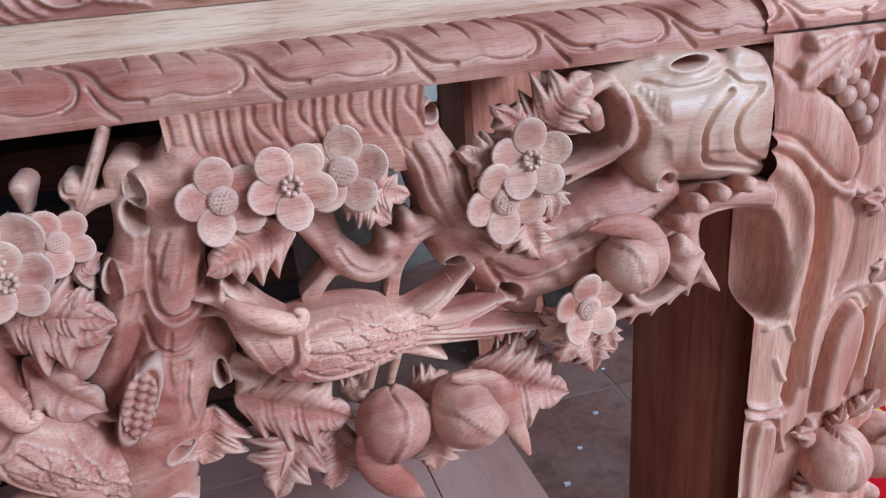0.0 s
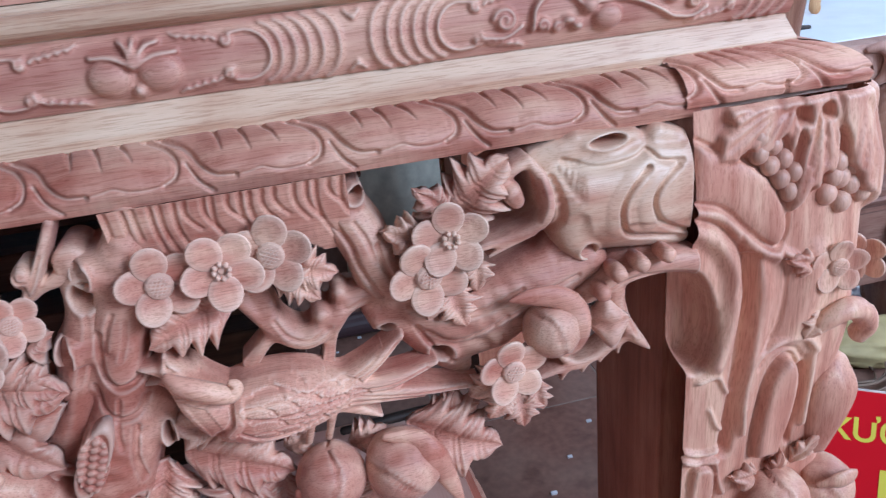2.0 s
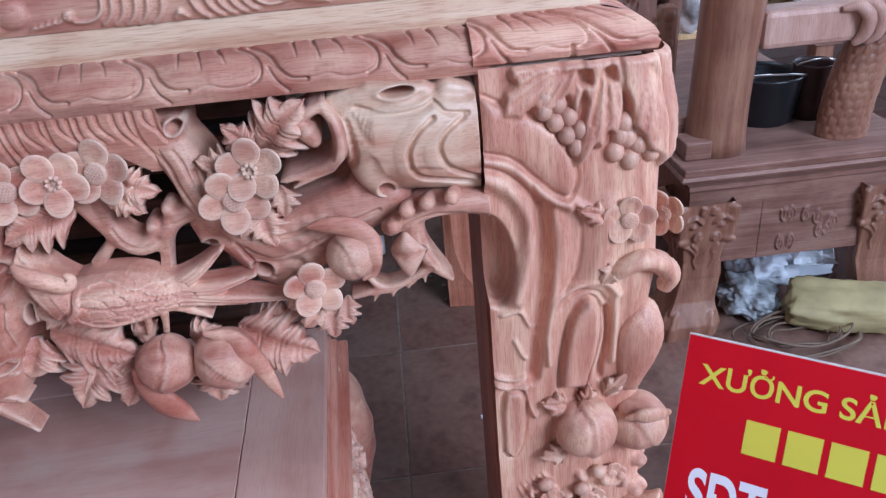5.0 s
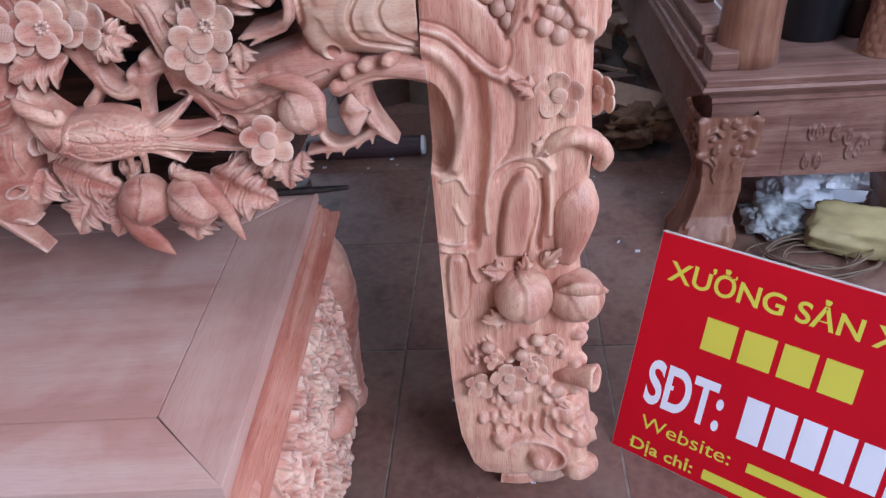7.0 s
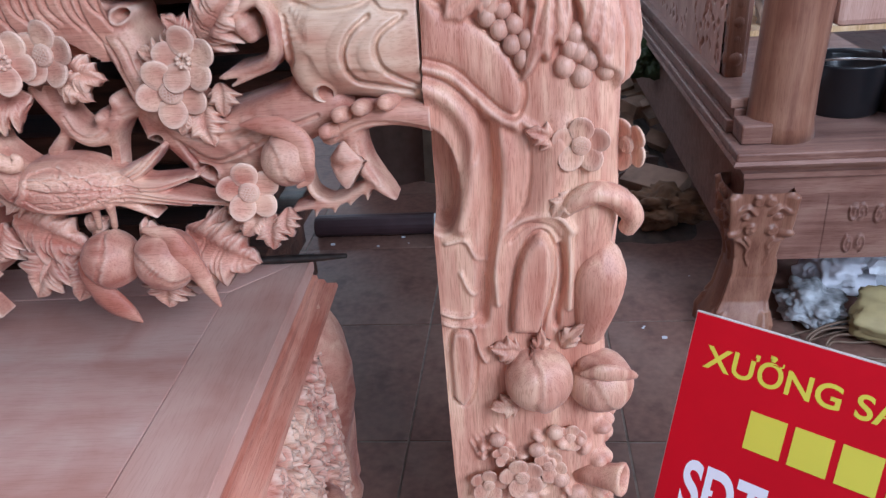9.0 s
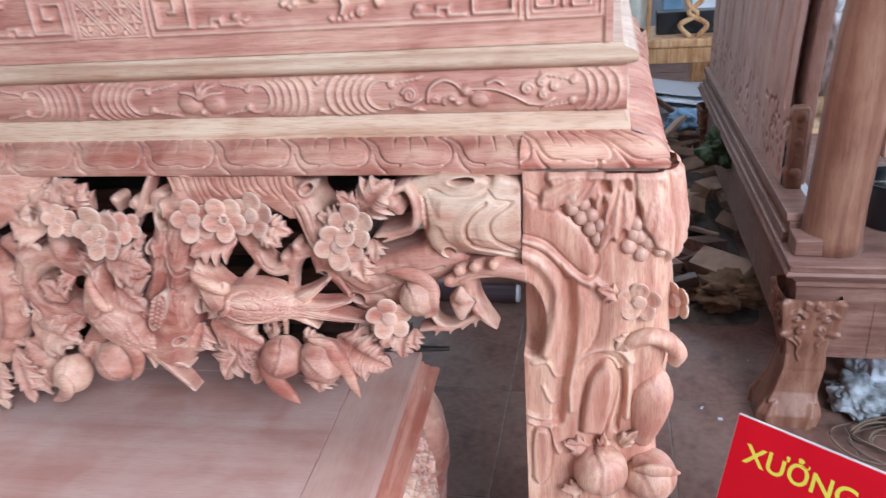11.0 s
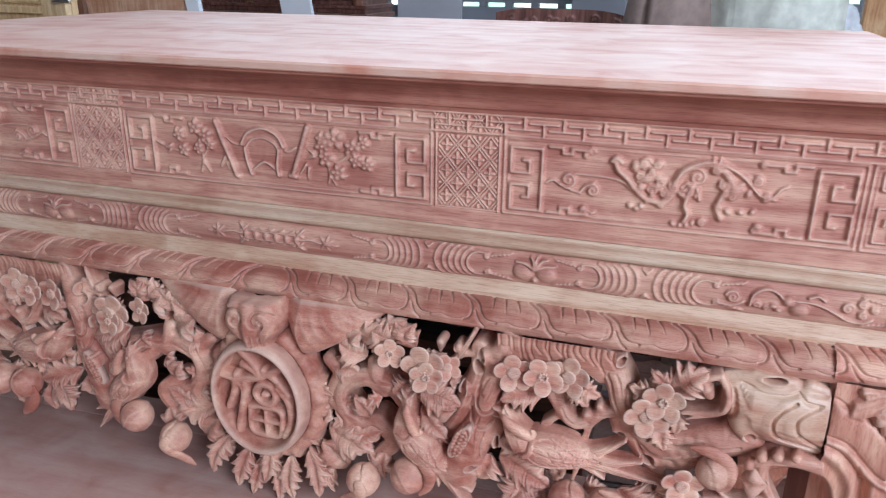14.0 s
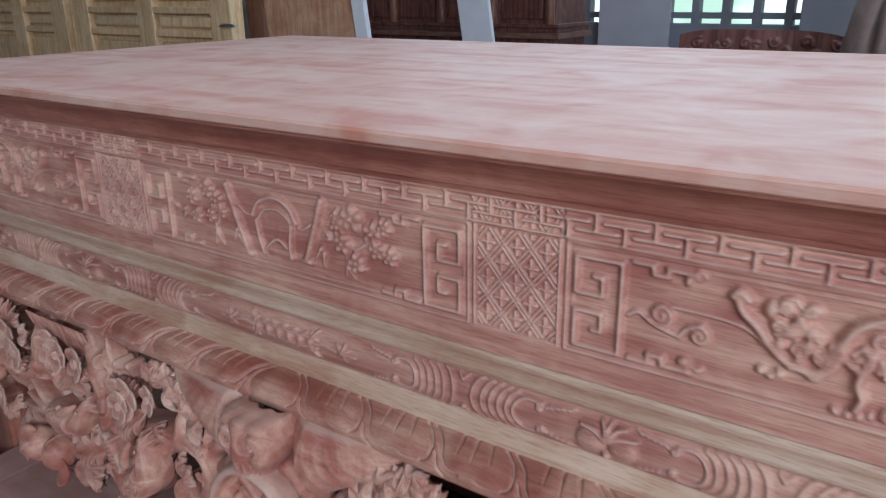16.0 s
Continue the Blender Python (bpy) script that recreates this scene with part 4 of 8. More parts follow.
def wall(name, axis, at, a0, a1, thick, holes):
    """A wall with openings (from, to, low, high) cut right through."""
    bm = bmesh.new()
    cuts = sorted({a0, a1, *[h for q in holes for h in q[:2]]})
    for s, e in zip(cuts, cuts[1:]):
        mid = (s + e) / 2
        zs = [0.0]
        for q in holes:
            if q[0] <= mid <= q[1]:
                zs += [q[2], q[3]]
        zs.append(RH)
        for z0, z1 in zip(zs[::2], zs[1::2]):
            if z1 - z0 > 0.01:
                if axis == "x":
                    box(bm, at, at + thick, s, e, z0, z1)
                else:
                    box(bm, s, e, at, at + thick, z0, z1)
    return structure(name, bm, PLASTER if name == "wall_north" else UNSEEN_WALL, "grey workshop wall; all but the north one added unseen", "wall")


# high end openings here are unseen, added for back_daylight
wall("wall_north", "y", RY1, RX0, RX1, 0.2, [(-5.2, -3.38, 2.1, 3.4), (-3.38, 1.6, 1.1, 3.4), (1.6, 3.0, 2.1, 3.4)])
# three unseen walls, dark against bounce, with openings towards the lamps
wall("wall_south", "y", RY0 - 0.2, RX0, RX1, 0.2, [(-4.4, 4.8, 0.05, 3.3)])
wall("wall_west", "x", RX0 - 0.2, RY0, RY1, 0.2, [])
wall("wall_east", "x", RX1, RY0, RY1, 0.2, [(-1.0, 4.8, 0.05, 3.3)])

bm = bmesh.new()
box(bm, -7.0, 4.0, 8.4, 8.45, 0.0, 4.2)
structure("backdrop", bm, OUTSIDE, "bright hazy yard beyond the window bars", "backdrop")


# ---- the pierced apron ----
def loft(bm, rings, close=True):
    rows = [[bm.verts.new(Vector(v)) for v in ring] for ring in rings]
    n = len(rows[0])
    for a, b in zip(rows, rows[1:]):
        for i in range(n):
            bm.faces.new((a[i], a[(i + 1) % n], b[(i + 1) % n], b[i]))
    if close:
        bm.faces.new(rows[0][::-1])
        bm.faces.new(rows[-1])
    return rows


def tube(bm, pts, sides=10, n=5, lump=0.12, seed=0, squash=1.0, ends=True):
    """A branch through (x, y, z, radius), knotty and unevenly round."""
    line = smooth_line(pts, n)
    if ends:
        r0, r1 = line[0, 3], line[-1, 3]
        d0, d1 = line[0, :3] - line[1, :3], line[-1, :3] - line[-2, :3]
        d0, d1 = d0 / (np.linalg.norm(d0) + 1e-9), d1 / (np.linalg.norm(d1) + 1e-9)
        line = np.vstack([np.r_[line[0, :3] + d0 * r0 * 0.55, r0 * 0.45], np.r_[line[0, :3] + d0 * r0 * 0.3, r0 * 0.8], line,
                          np.r_[line[-1, :3] + d1 * r1 * 0.3, r1 * 0.8], np.r_[line[-1, :3] + d1 * r1 * 0.55, r1 * 0.45]])
    rings, up = [], Vector((0, -1, 0))
    for k, (x, y, z, r) in enumerate(line):
        a, b = line[max(k - 1, 0), :3], line[min(k + 1, len(line) - 1), :3]
        d = Vector(b - a).normalized()
        side = d.cross(up)
        side = side.normalized() if side.length > 0.05 else Vector((1, 0, 0))
        top = side.cross(d).normalized()
        ring = []
        for i in range(sides):
            t = 2 * math.pi * i / sides
            p = Vector((x, y, z))
            w = noise.noise(Vector((x * 28 + math.cos(t) * 0.9 + seed * 7.3, y * 28 + math.sin(t) * 0.9, z * 28)))
            flute = 0.05 * math.sin(4 * t + 60 * z + 40 * x) if r < 0.012 else 0.055 * math.sin(3 * t + 30 * z + 12 * x) + 0.035 * math.sin(8 * t - 40 * z + 25 * x + seed)
            rr = max(r * (1 + lump * 2.0 * w + flute), 0.0004)
            ring.append(p + side * (rr * math.cos(t)) + top * (rr * squash * math.sin(t)))
        rings.append(ring)
    loft(bm, rings)


def stub(bm, base, tip, r, sides=18):
    """A sawn-off branch stump with a hollow end."""
    b, t = Vector(base), Vector(tip)
    d = (t - b).normalized()
    side = d.cross(Vector((0.3, -1, 0.2))).normalized()
    top = side.cross(d)
    prof = [(-0.1, 0.75), (0.35, 0.8), (0.8, 0.95), (0.97, 1.12), (1.04, 1.08), (1.05, 0.92), (1.0, 0.78), (0.8, 0.66), (0.4, 0.6), (0.05, 0.3)]
    h = (t - b).length
    loft(bm, [[b + d * (h * u) + (side * math.cos(2 * math.pi * i / sides) + top * math.sin(2 * math.pi * i / sides)) * (r * q * (1 + 0.05 * math.sin(1.7 * i + 9 * u))) for i in range(sides)] for u, q in prof])


def frame_at(c, tilt=(0, 0), turn=0.0):
    """A frame at c whose z axis looks out of the front (-y), tipped by (right, up) radians and turned in its plane."""
    return Matrix.Translation(c) @ Matrix.Rotation(math.pi / 2, 4, "X") @ Matrix.Rotation(tilt[0], 4, "Y") @ Matrix.Rotation(-tilt[1], 4, "X") @ Matrix.Rotation(turn, 4, "Z")


def petal(bm, m, r, thick, cup):
    """A round thick petal whose root lies at the frame's origin and which reaches out along x."""
    n, rings = 20, []
    for rad, h in ((0.55, -thick), (0.97, -thick * 0.8), (1.0, -thick * 0.15), (0.93, thick * 0.22), (0.66, thick * 0.34), (0.3, thick * 0.20)):
        ring = []
        for i in range(n):
            t = 2 * math.pi * i / n
            px, py = 0.62 * r + rad * 0.50 * r * math.cos(t), rad * 0.47 * r * math.sin(t)
            lift = cup * (px / r) ** 2 * r - 0.10 * r * (py / r) ** 2
            ring.append(m @ Vector((px, py, h + lift)))
        rings.append(ring)
    loft(bm, rings)


def ball(bm, c, r, squash=(1, 1, 1), seg=10, m=None):
    mm = Matrix.Translation(c) @ Matrix.Diagonal((r * squash[0], r * squash[1], r * squash[2], 1))
    bmesh.ops.create_uvsphere(bm, u_segments=seg, v_segments=max(5, seg * 2 // 3), radius=1.0, matrix=mm if m is None else m @ mm)


def blossom(c, r, tilt=(0, 0), turn=0.0, heart="beads", parent=None, name="blossom", mat=None):
    bm = bmesh.new()
    m = frame_at(c, tilt, turn)
    for k in range(5):
        petal(bm, m @ Matrix.Rotation(k * 2 * math.pi / 5, 4, "Z") @ Matrix.Translation((0, 0, 0.0018 * (k % 2))), r, 0.11 * r, 0.16)
    if heart == "beads":
        for k in range(8):
            a = k * math.pi / 4
            ball(bm, (0.20 * r * math.cos(a), 0.20 * r * math.sin(a), 0.14 * r), 0.085 * r, (1, 1, 1.5), 8, m)
        ball(bm, (0, 0, 0.0), 0.15 * r, (1, 1, 0.6), 8, m)
    else:
        n = 14
        loft(bm, [[m @ Vector((q * r * math.cos(2 * math.pi * i / n), q * r * math.sin(2 * math.pi * i / n), h * r)) for i in range(n)] for q, h in ((0.37, -0.05), (0.37, 0.14), (0.32, 0.20), (0.16, 0.235), (0.02, 0.24))])
        for k in (-2, -1, 0, 1, 2):
            for turn2 in (0.6, -0.6):
                q = m @ Matrix.Rotation(turn2, 4, "Z")
                half = 0.26 * r * math.cos(k * 0.55)
                box(bm, -half, half, k * 0.095 * r - 0.018 * r, k * 0.095 * r + 0.018 * r, 0.16 * r, 0.262 * r - 0.012 * abs(k) * r, 0, q)
    return part(name, bm, mat or CARVED, parent, smooth=False)


def leaf(base, tip, width, parent, lobes=5, bend=0.012, depth=0.009, seed=0, face=0.0, name="leaf", mat=None):
    """A thick leaf from base to tip with forward-pointing teeth, a cut midrib, puffed halves and a vein to each tooth."""
    b, t = Vector(base), Vector(tip)
    d = t - b
    ln = d.length
    d.normalize()
    out = Vector((face, -1, 0.25))
    nrm = (out - d * out.dot(d)).normalized()
    side = d.cross(nrm).normalized()
    bow = 0.10 * ln * math.sin(seed * 2.3 + 0.7)
    teeth = max(1, min(lobes, 4))
    nu, half = 12 * teeth + 10, 6
    front, rear = [], []
    for i in range(nu + 1):
        u = i / nu
        env = max(0.0, math.sin(math.pi * (0.05 + 0.95 * u) ** 0.72)) ** 0.85
        f, k = [], []
        for j in range(-half, half + 1):
            v = j / half
            av = abs(v)
            ph = (u * teeth + (0.18 if v > 0 else 0.0) + 0.08 * noise.noise(Vector((seed * 3.1, v, u * 3)))) % 1.0
            saw = 1.0 if lobes < 2 else 0.44 + 0.56 * (ph / 0.78 if ph < 0.78 else (1 - ph) / 0.22) ** 0.9
            w = width * env * (1 - (1 - saw) * av ** 1.6) * (1 + 0.12 * noise.noise(Vector((seed, u * 2.0, 1.0 if v > 0 else 4.0))))
            vein = min(abs(ph - 0.40 * av - 0.30), abs(ph - 0.26 * av - 0.12)) / 0.060
            cleft = (ph - 0.98) / 0.10 if ph > 0.5 else (ph + 0.02) / 0.10
            h = bend * math.sin(math.pi * u) + width * env * (0.17 * (1 - (2 * av - 1) ** 2) - 0.15 * math.exp(-((v / 0.10) ** 2)) - 0.16 * av ** 4)
            if lobes > 1:
                h -= width * env * (0.085 * math.exp(-vein * vein) * (av > 0.1) + 0.15 * math.exp(-cleft * cleft) * av * av)
            h += 0.0015 * noise.noise(Vector((u * 4 + seed, v * 2, seed)))
            along = u * ln + av * (0.16 + 0.10 * saw) * ln * (1 - u) * env
            p = b + d * along + side * (v * w + bow * math.sin(math.pi * u)) + nrm * h
            f.append(p)
            k.append(p - nrm * depth * (1.0 - 0.35 * av))
        front.append(f)
        rear.append(k)
    bm = bmesh.new()
    f = [[bm.verts.new(p) for p in row] for row in front]
    k = [[bm.verts.new(p) for p in row] for row in rear]
    m = 2 * half
    for i in range(nu):
        for j in range(m):
            bm.faces.new((f[i][j], f[i + 1][j], f[i + 1][j + 1], f[i][j + 1]))
            bm.faces.new((k[i][j + 1], k[i + 1][j + 1], k[i + 1][j], k[i][j]))
        for j in (0, m):
            bm.faces.new((f[i][j], f[i + 1][j], k[i + 1][j], k[i][j]))
    for i in (0, nu):
        for j in range(m):
            bm.faces.new((f[i][j], f[i][j + 1], k[i][j + 1], k[i][j]))
    bmesh.ops.recalc_face_normals(bm, faces=bm.faces)
    return part(name, bm, mat or CARVED, parent, smooth=True)


def fruit(c, r, parent, turn=0.0, hook=None, seed=0, name="fruit", split=True, mat=None):
    """A round fruit with a cut S-shaped seam and, where hook is given, a husk that sweeps over it to a pointed tip."""
    bm = bmesh.new()
    nu, nv = 64, 36
    rings = []
    for j in range(1, nv):
        b = -math.pi / 2 + math.pi * j / nv
        ring = []
        for i in range(nu):
            a = 2 * math.pi * i / nu
            x, y, z = math.cos(b) * math.cos(a), math.cos(b) * math.sin(a), math.sin(b)
            rr = r * (1 + 0.035 * noise.noise(Vector((x * 2 + seed, y * 2, z * 2))))
            if split:
                q = x * math.cos(turn) + z * math.sin(turn) - 0.35 * math.sin(2.4 * (z * math.cos(turn) - x * math.sin(turn)))
                rr += (0.05 * r * (1 - min(1.0, q / 0.5)) if q > 0 else -0.035 * r * math.exp(q / 0.12)) - 0.06 * r * math.exp(-((q / 0.045) ** 2))
            ring.append((c[0] + rr * x, c[1] + rr * y, c[2] + rr * z))
        rings.append(ring)
    loft(bm, rings)
    ob = part(name, bm, mat or CARVED, parent, smooth=True)
    if hook:
        bm = bmesh.new()
        tube(bm, hook, 10, 6, 0.04, seed, 0.55)
        part("husk", bm, mat or CARVED, ob, smooth=True)
    return ob


apron = part("apron", bmesh.new(), CARVED, altar, "pierced apron of branches, blossom, fruit and birds")
halves = []


def keep(ob):
    halves.append(ob)
    return ob


def branches(name, tubes, stubs=(), seed=0, sides=18, lump=0.14, mat=None):
    for k, q in enumerate(tubes):
        bm = bmesh.new()
        tube(bm, q, sides, 6, lump, seed + k)
        keep(part(name, bm, mat or CARVED, apron, smooth=True))
    for s in stubs:
        bm = bmesh.new()
        stub(bm, *s)
        keep(part("stump", bm, mat or CARVED, apron, smooth=True))


F = -0.022   # usual front of the branches
# upright trunk with hollow stumps and a scaled knot
c = Carve(-0.598, -0.455, 0.538, 0.8645, 0.0012)
c.limb([(-0.477, 0.845, 0.0162, -0.006), (-0.49, 0.815, 0.018, 0), (-0.496, 0.787, 0.0208, 0), (-0.505, 0.758, 0.022, 0), (-0.511, 0.727, 0.0232, 0), (-0.512, 0.699, 0.0254, 0), (-0.526, 0.663, 0.0311, 0), (-0.541, 0.625, 0.0334, 0), (-0.556, 0.58, 0.0361, 0)], 0.0035)
c.limb([(-0.49, 0.812, 0.0142, 0), (-0.507, 0.814, 0.0144, 0.002), (-0.514, 0.814, 0.0147, 0.007)], 0.0035)
c.limb([(-0.513, 0.746, 0.0155, 0), (-0.531, 0.75, 0.015, 0.003), (-0.543, 0.75, 0.0161, 0.008)], 0.0035)
c.limb([(-0.51, 0.671, 0.0156, 0), (-0.498, 0.661, 0.0149, 0.004), (-0.489, 0.657, 0.0132, 0.01)], 0.0035)
c.limb([(-0.534, 0.618, 0.016, 0), (-0.529, 0.606, 0.0134, 0.008)], 0.0035)
c.limb([(-0.532, 0.723, 0.0107, 0), (-0.549, 0.708, 0.0091, 0), (-0.562, 0.692, 0.0067, -0.004)], 0.0035)
c.limb([(-0.498, 0.691, 0.0128, 0), (-0.488, 0.683, 0.0087, 0), (-0.487, 0.673, 0.007, 0)], 0.0035)
c.settle(1.0, 0.034)
c.groove([(-0.518, 0.764), (-0.522, 0.743), (-0.522, 0.726), (-0.514, 0.716), (-0.498, 0.719), (-0.49, 0.732), (-0.485, 0.749)], 0.0034, 0.006)
c.groove([(-0.533, 0.716), (-0.53, 0.697), (-0.519, 0.688), (-0.503, 0.691), (-0.495, 0.702)], 0.003, 0.005)
c.groove([(-0.478, 0.775), (-0.484, 0.749), (-0.494, 0.723)], 0.0028, 0.004)
c.groove([(-0.503, 0.78), (-0.51, 0.768), (-0.517, 0.747)], 0.0022, 0.003)
c.groove([(-0.509, 0.678), (-0.516, 0.65), (-0.516, 0.623)], 0.003, 0.005)
c.groove([(-0.554, 0.685), (-0.563, 0.662), (-0.572, 0.634)], 0.003, 0.005)
c.groove([(-0.494, 0.774), (-0.499, 0.757), (-0.506, 0.74)], 0.0018, 0.002)
c.groove([(-0.516, 0.705), (-0.522, 0.682), (-0.524, 0.662)], 0.002, 0.002)
c.eye(-0.519, 0.814, 0.0062, 0.0105, 0.1, 0.005, 0.024)
c.eye(-0.547, 0.75, 0.0052, 0.0128, -0.05, 0.005, 0.026)
c.eye(-0.487, 0.658, 0.004, 0.0106, 0.05, 0.005, 0.022)
c.eye(-0.528, 0.604, 0.009, 0.0049, 0.4, 0.004, 0.018)
gx, gz = np.meshgrid(c.xs, c.zs)
c.h += 0.0006 * np.sin(gx * 210 + 9 * np.sin(gz * 38)) * np.clip(c.f / 0.01, 0, 1)
c.soften(1)
keep(c.free("trunk", -0.012, CARVED, apron, "upright trunk with hollow stumps", 0.052))
KX, KZ = -0.547, 0.658
bm = bmesh.new()
loft(bm, [[(KX + q * (0.015 * math.cos(t) + 0.012 * math.sin(t)), F - 0.024 - h, KZ + q * (0.030 * math.sin(t) + 0.006 * math.cos(t))) for t in np.linspace(0, 2 * math.pi, 28, endpoint=False)] for q, h in ((1.15, -0.012), (1.1, 0.003), (0.95, 0.005), (0.85, 0.002), (0.2, 0.003))])
knot = keep(part("scaled_knot", bm, CARVED, apron, smooth=True))
r = Relief(KX - 0.022, KX + 0.022, KZ - 0.034, KZ + 0.034, 0.0011)
for i in range(-4, 5):
    for j in range(-2, 3):
        r.bump(KX + j * 0.0085 + i * 0.0028, KZ + i * 0.0072 + (j % 2) * 0.0036, 0.0048, 0.0042, 0.0042)
gx, gz = np.meshgrid(r.xs, r.zs)
r.h[((gx - KX) / 0.0145) ** 2 + ((gz - KZ) / 0.027) ** 2 - 0.9 * (gx - KX) * (gz - KZ) / (0.0145 * 0.027) > 0.85] = -0.03
r.mesh("scale_patch", lambda x, z, h: (x, F - 0.0265 - h, z), CARVED, knot)

# gnarled main branch with hollow stumps, running down and across to the burl
c = Carve(-0.353, -0.069, 0.635, 0.8645, 0.0012)
c.limb([(-0.332, 0.845, 0.015, -0.012), (-0.31, 0.818, 0.0197, -0.004), (-0.294, 0.788, 0.022, 0), (-0.284, 0.754, 0.0226, 0), (-0.262, 0.725, 0.0251, 0), (-0.225, 0.71, 0.0286, 0.002), (-0.184, 0.716, 0.0299, 0.002), (-0.141, 0.729, 0.0292, 0), (-0.1, 0.74, 0.0246, 0)], 0.0035)
c.limb([(-0.309, 0.83, 0.0127, 0), (-0.301, 0.837, 0.011, 0.006)], 0.0035)
c.limb([(-0.277, 0.726, 0.0194, 0), (-0.258, 0.698, 0.018, 0), (-0.241, 0.673, 0.0155, 0), (-0.222, 0.651, 0.0099, -0.004)], 0.0035)
c.limb([(-0.294, 0.734, 0.0146, 0), (-0.292, 0.718, 0.0111, 0.006)], 0.0035)
c.limb([(-0.229, 0.674, 0.0166, 0), (-0.2, 0.676, 0.0138, 0)], 0.0035)
c.limb([(-0.186, 0.687, 0.0216, 0), (-0.159, 0.703, 0.0216, 0)], 0.0035)
c.limb([(-0.128, 0.755, 0.0144, 0), (-0.112, 0.768, 0.0192, 0)], 0.0035)
c.settle(0.95, 0.032)
c.groove([(-0.321, 0.822), (-0.309, 0.798), (-0.303, 0.774), (-0.29, 0.748)], 0.003, 0.004)
c.groove([(-0.287, 0.795), (-0.282, 0.771), (-0.266, 0.746), (-0.24, 0.734)], 0.003, 0.004)
c.groove([(-0.267, 0.734), (-0.238, 0.718), (-0.202, 0.719), (-0.165, 0.731)], 0.0032, 0.004)
c.groove([(-0.254, 0.706), (-0.229, 0.69), (-0.205, 0.696), (-0.181, 0.708)], 0.003, 0.004)
c.groove([(-0.16, 0.725), (-0.132, 0.728), (-0.111, 0.734)], 0.0028, 0.004)
c.groove([(-0.192, 0.699), (-0.17, 0.711), (-0.143, 0.716)], 0.0024, 0.003)
c.groove([(-0.303, 0.817), (-0.295, 0.801), (-0.29, 0.781)], 0.0022, 0.003)
c.groove([(-0.263, 0.713), (-0.252, 0.69), (-0.232, 0.664)], 0.003, 0.004)
c.eye(-0.298, 0.839, 0.0072, 0.0055, 0.4, 0.003, 0.02)
c.eye(-0.29, 0.713, 0.0079, 0.0042, 0.3, 0.003, 0.022)
c.eye(-0.242, 0.677, 0.0106, 0.0063, -0.5, 0.004, 0.02)
gx, gz = np.meshgrid(c.xs, c.zs)
c.h += 0.0007 * np.sin((gz + 0.5 * gx) * 190 + 8 * np.sin(gx * 34)) * np.clip(c.f / 0.012, 0, 1)
c.soften(1)
keep(c.free("branch", -0.004, CARVED, apron, "gnarled branch with hollow stumps", 0.056))
# smooth burl beside the leg, with flowing cuts and a drilled eye
c = Carve(-0.158, -0.004, 0.735, 0.8645, 0.0012)
c.limb([(-0.127, 0.835, 0.0154, -0.004), (-0.11, 0.81, 0.0324, 0), (-0.083, 0.802, 0.0414, 0), (-0.045, 0.801, 0.0455, 0), (0.001, 0.795, 0.0489, 0)], 0.0032)
c.limb([(-0.11, 0.793, 0.0281, 0), (-0.112, 0.772, 0.0199, 0.004), (-0.104, 0.759, 0.0163, 0.006)], 0.0032)
c.limb([(-0.142, 0.844, 0.0098, -0.004), (-0.12, 0.848, 0.0108, 0), (-0.102, 0.846, 0.0118, 0)], 0.0032)
c.limb([(-0.105, 0.854, 0.0108, 0), (-0.081, 0.849, 0.0128, 0.004), (-0.056, 0.849, 0.0111, 0)], 0.0032)
c.limb([(-0.031, 0.848, 0.0121, 0.002), (-0.013, 0.842, 0.0113, 0)], 0.0032)
c.limb([(-0.076, 0.779, 0.0288, 0), (-0.011, 0.772, 0.0306, -0.002)], 0.0032)
c.settle(0.9, 0.034)
c.swell([(-0.063, 0.82), (-0.078, 0.801), (-0.078, 0.779)], 0.011, 0.002)
c.swell([(-0.031, 0.816), (-0.052, 0.797), (-0.048, 0.779)], 0.009, 0.002)
c.groove([(-0.048, 0.828), (-0.066, 0.814), (-0.075, 0.793), (-0.067, 0.77), (-0.041, 0.762), (-0.012, 0.754)], 0.003, 0.0075)
c.groove([(-0.018, 0.825), (-0.038, 0.812), (-0.044, 0.796), (-0.036, 0.777), (-0.012, 0.762), (0.002, 0.757)], 0.003, 0.0075)
c.groove([(-0.12, 0.841), (-0.093, 0.833), (-0.062, 0.835), (-0.046, 0.841)], 0.0036, 0.006)
c.groove([(-0.043, 0.839), (-0.034, 0.831), (-0.014, 0.828)], 0.0026, 0.006)
c.groove([(-0.132, 0.829), (-0.127, 0.805), (-0.13, 0.787), (-0.146, 0.775)], 0.0042, 0.006)
c.eye(-0.101, 0.756, 0.0072, 0.0067, 0, 0.002, 0.028)
c.eye(-0.08, 0.853, 0.0155, 0.0041, 0.06, 0.002, 0.018)
gx, gz = np.meshgrid(c.xs, c.zs)
c.h *= 1 - 0.30 * np.clip((gx + 0.06) / 0.06, 0, 1) ** 1.5
c.soften(1)
keep(c.free("burl", -0.012, BURLWOOD, apron, "pale smooth burl with flowing cuts and a drilled eye", 0.052))
c = Carve(-0.211, -0.127, 0.761, 0.8574, 0.001)
c.limb([(-0.153, 0.847, 0.0044, 0), (-0.144, 0.834, 0.0062, 0.004), (-0.14, 0.816, 0.0072, 0.008), (-0.142, 0.8, 0.0073, 0.008), (-0.153, 0.789, 0.0059, 0.004), (-0.173, 0.782, 0.0041, 0), (-0.199, 0.776, 0.0022, 0)], 0.0016)
c.limb([(-0.152, 0.785, 0.0046, 0), (-0.174, 0.776, 0.0032, 0), (-0.192, 0.768, 0.0014, 0)], 0.0016)
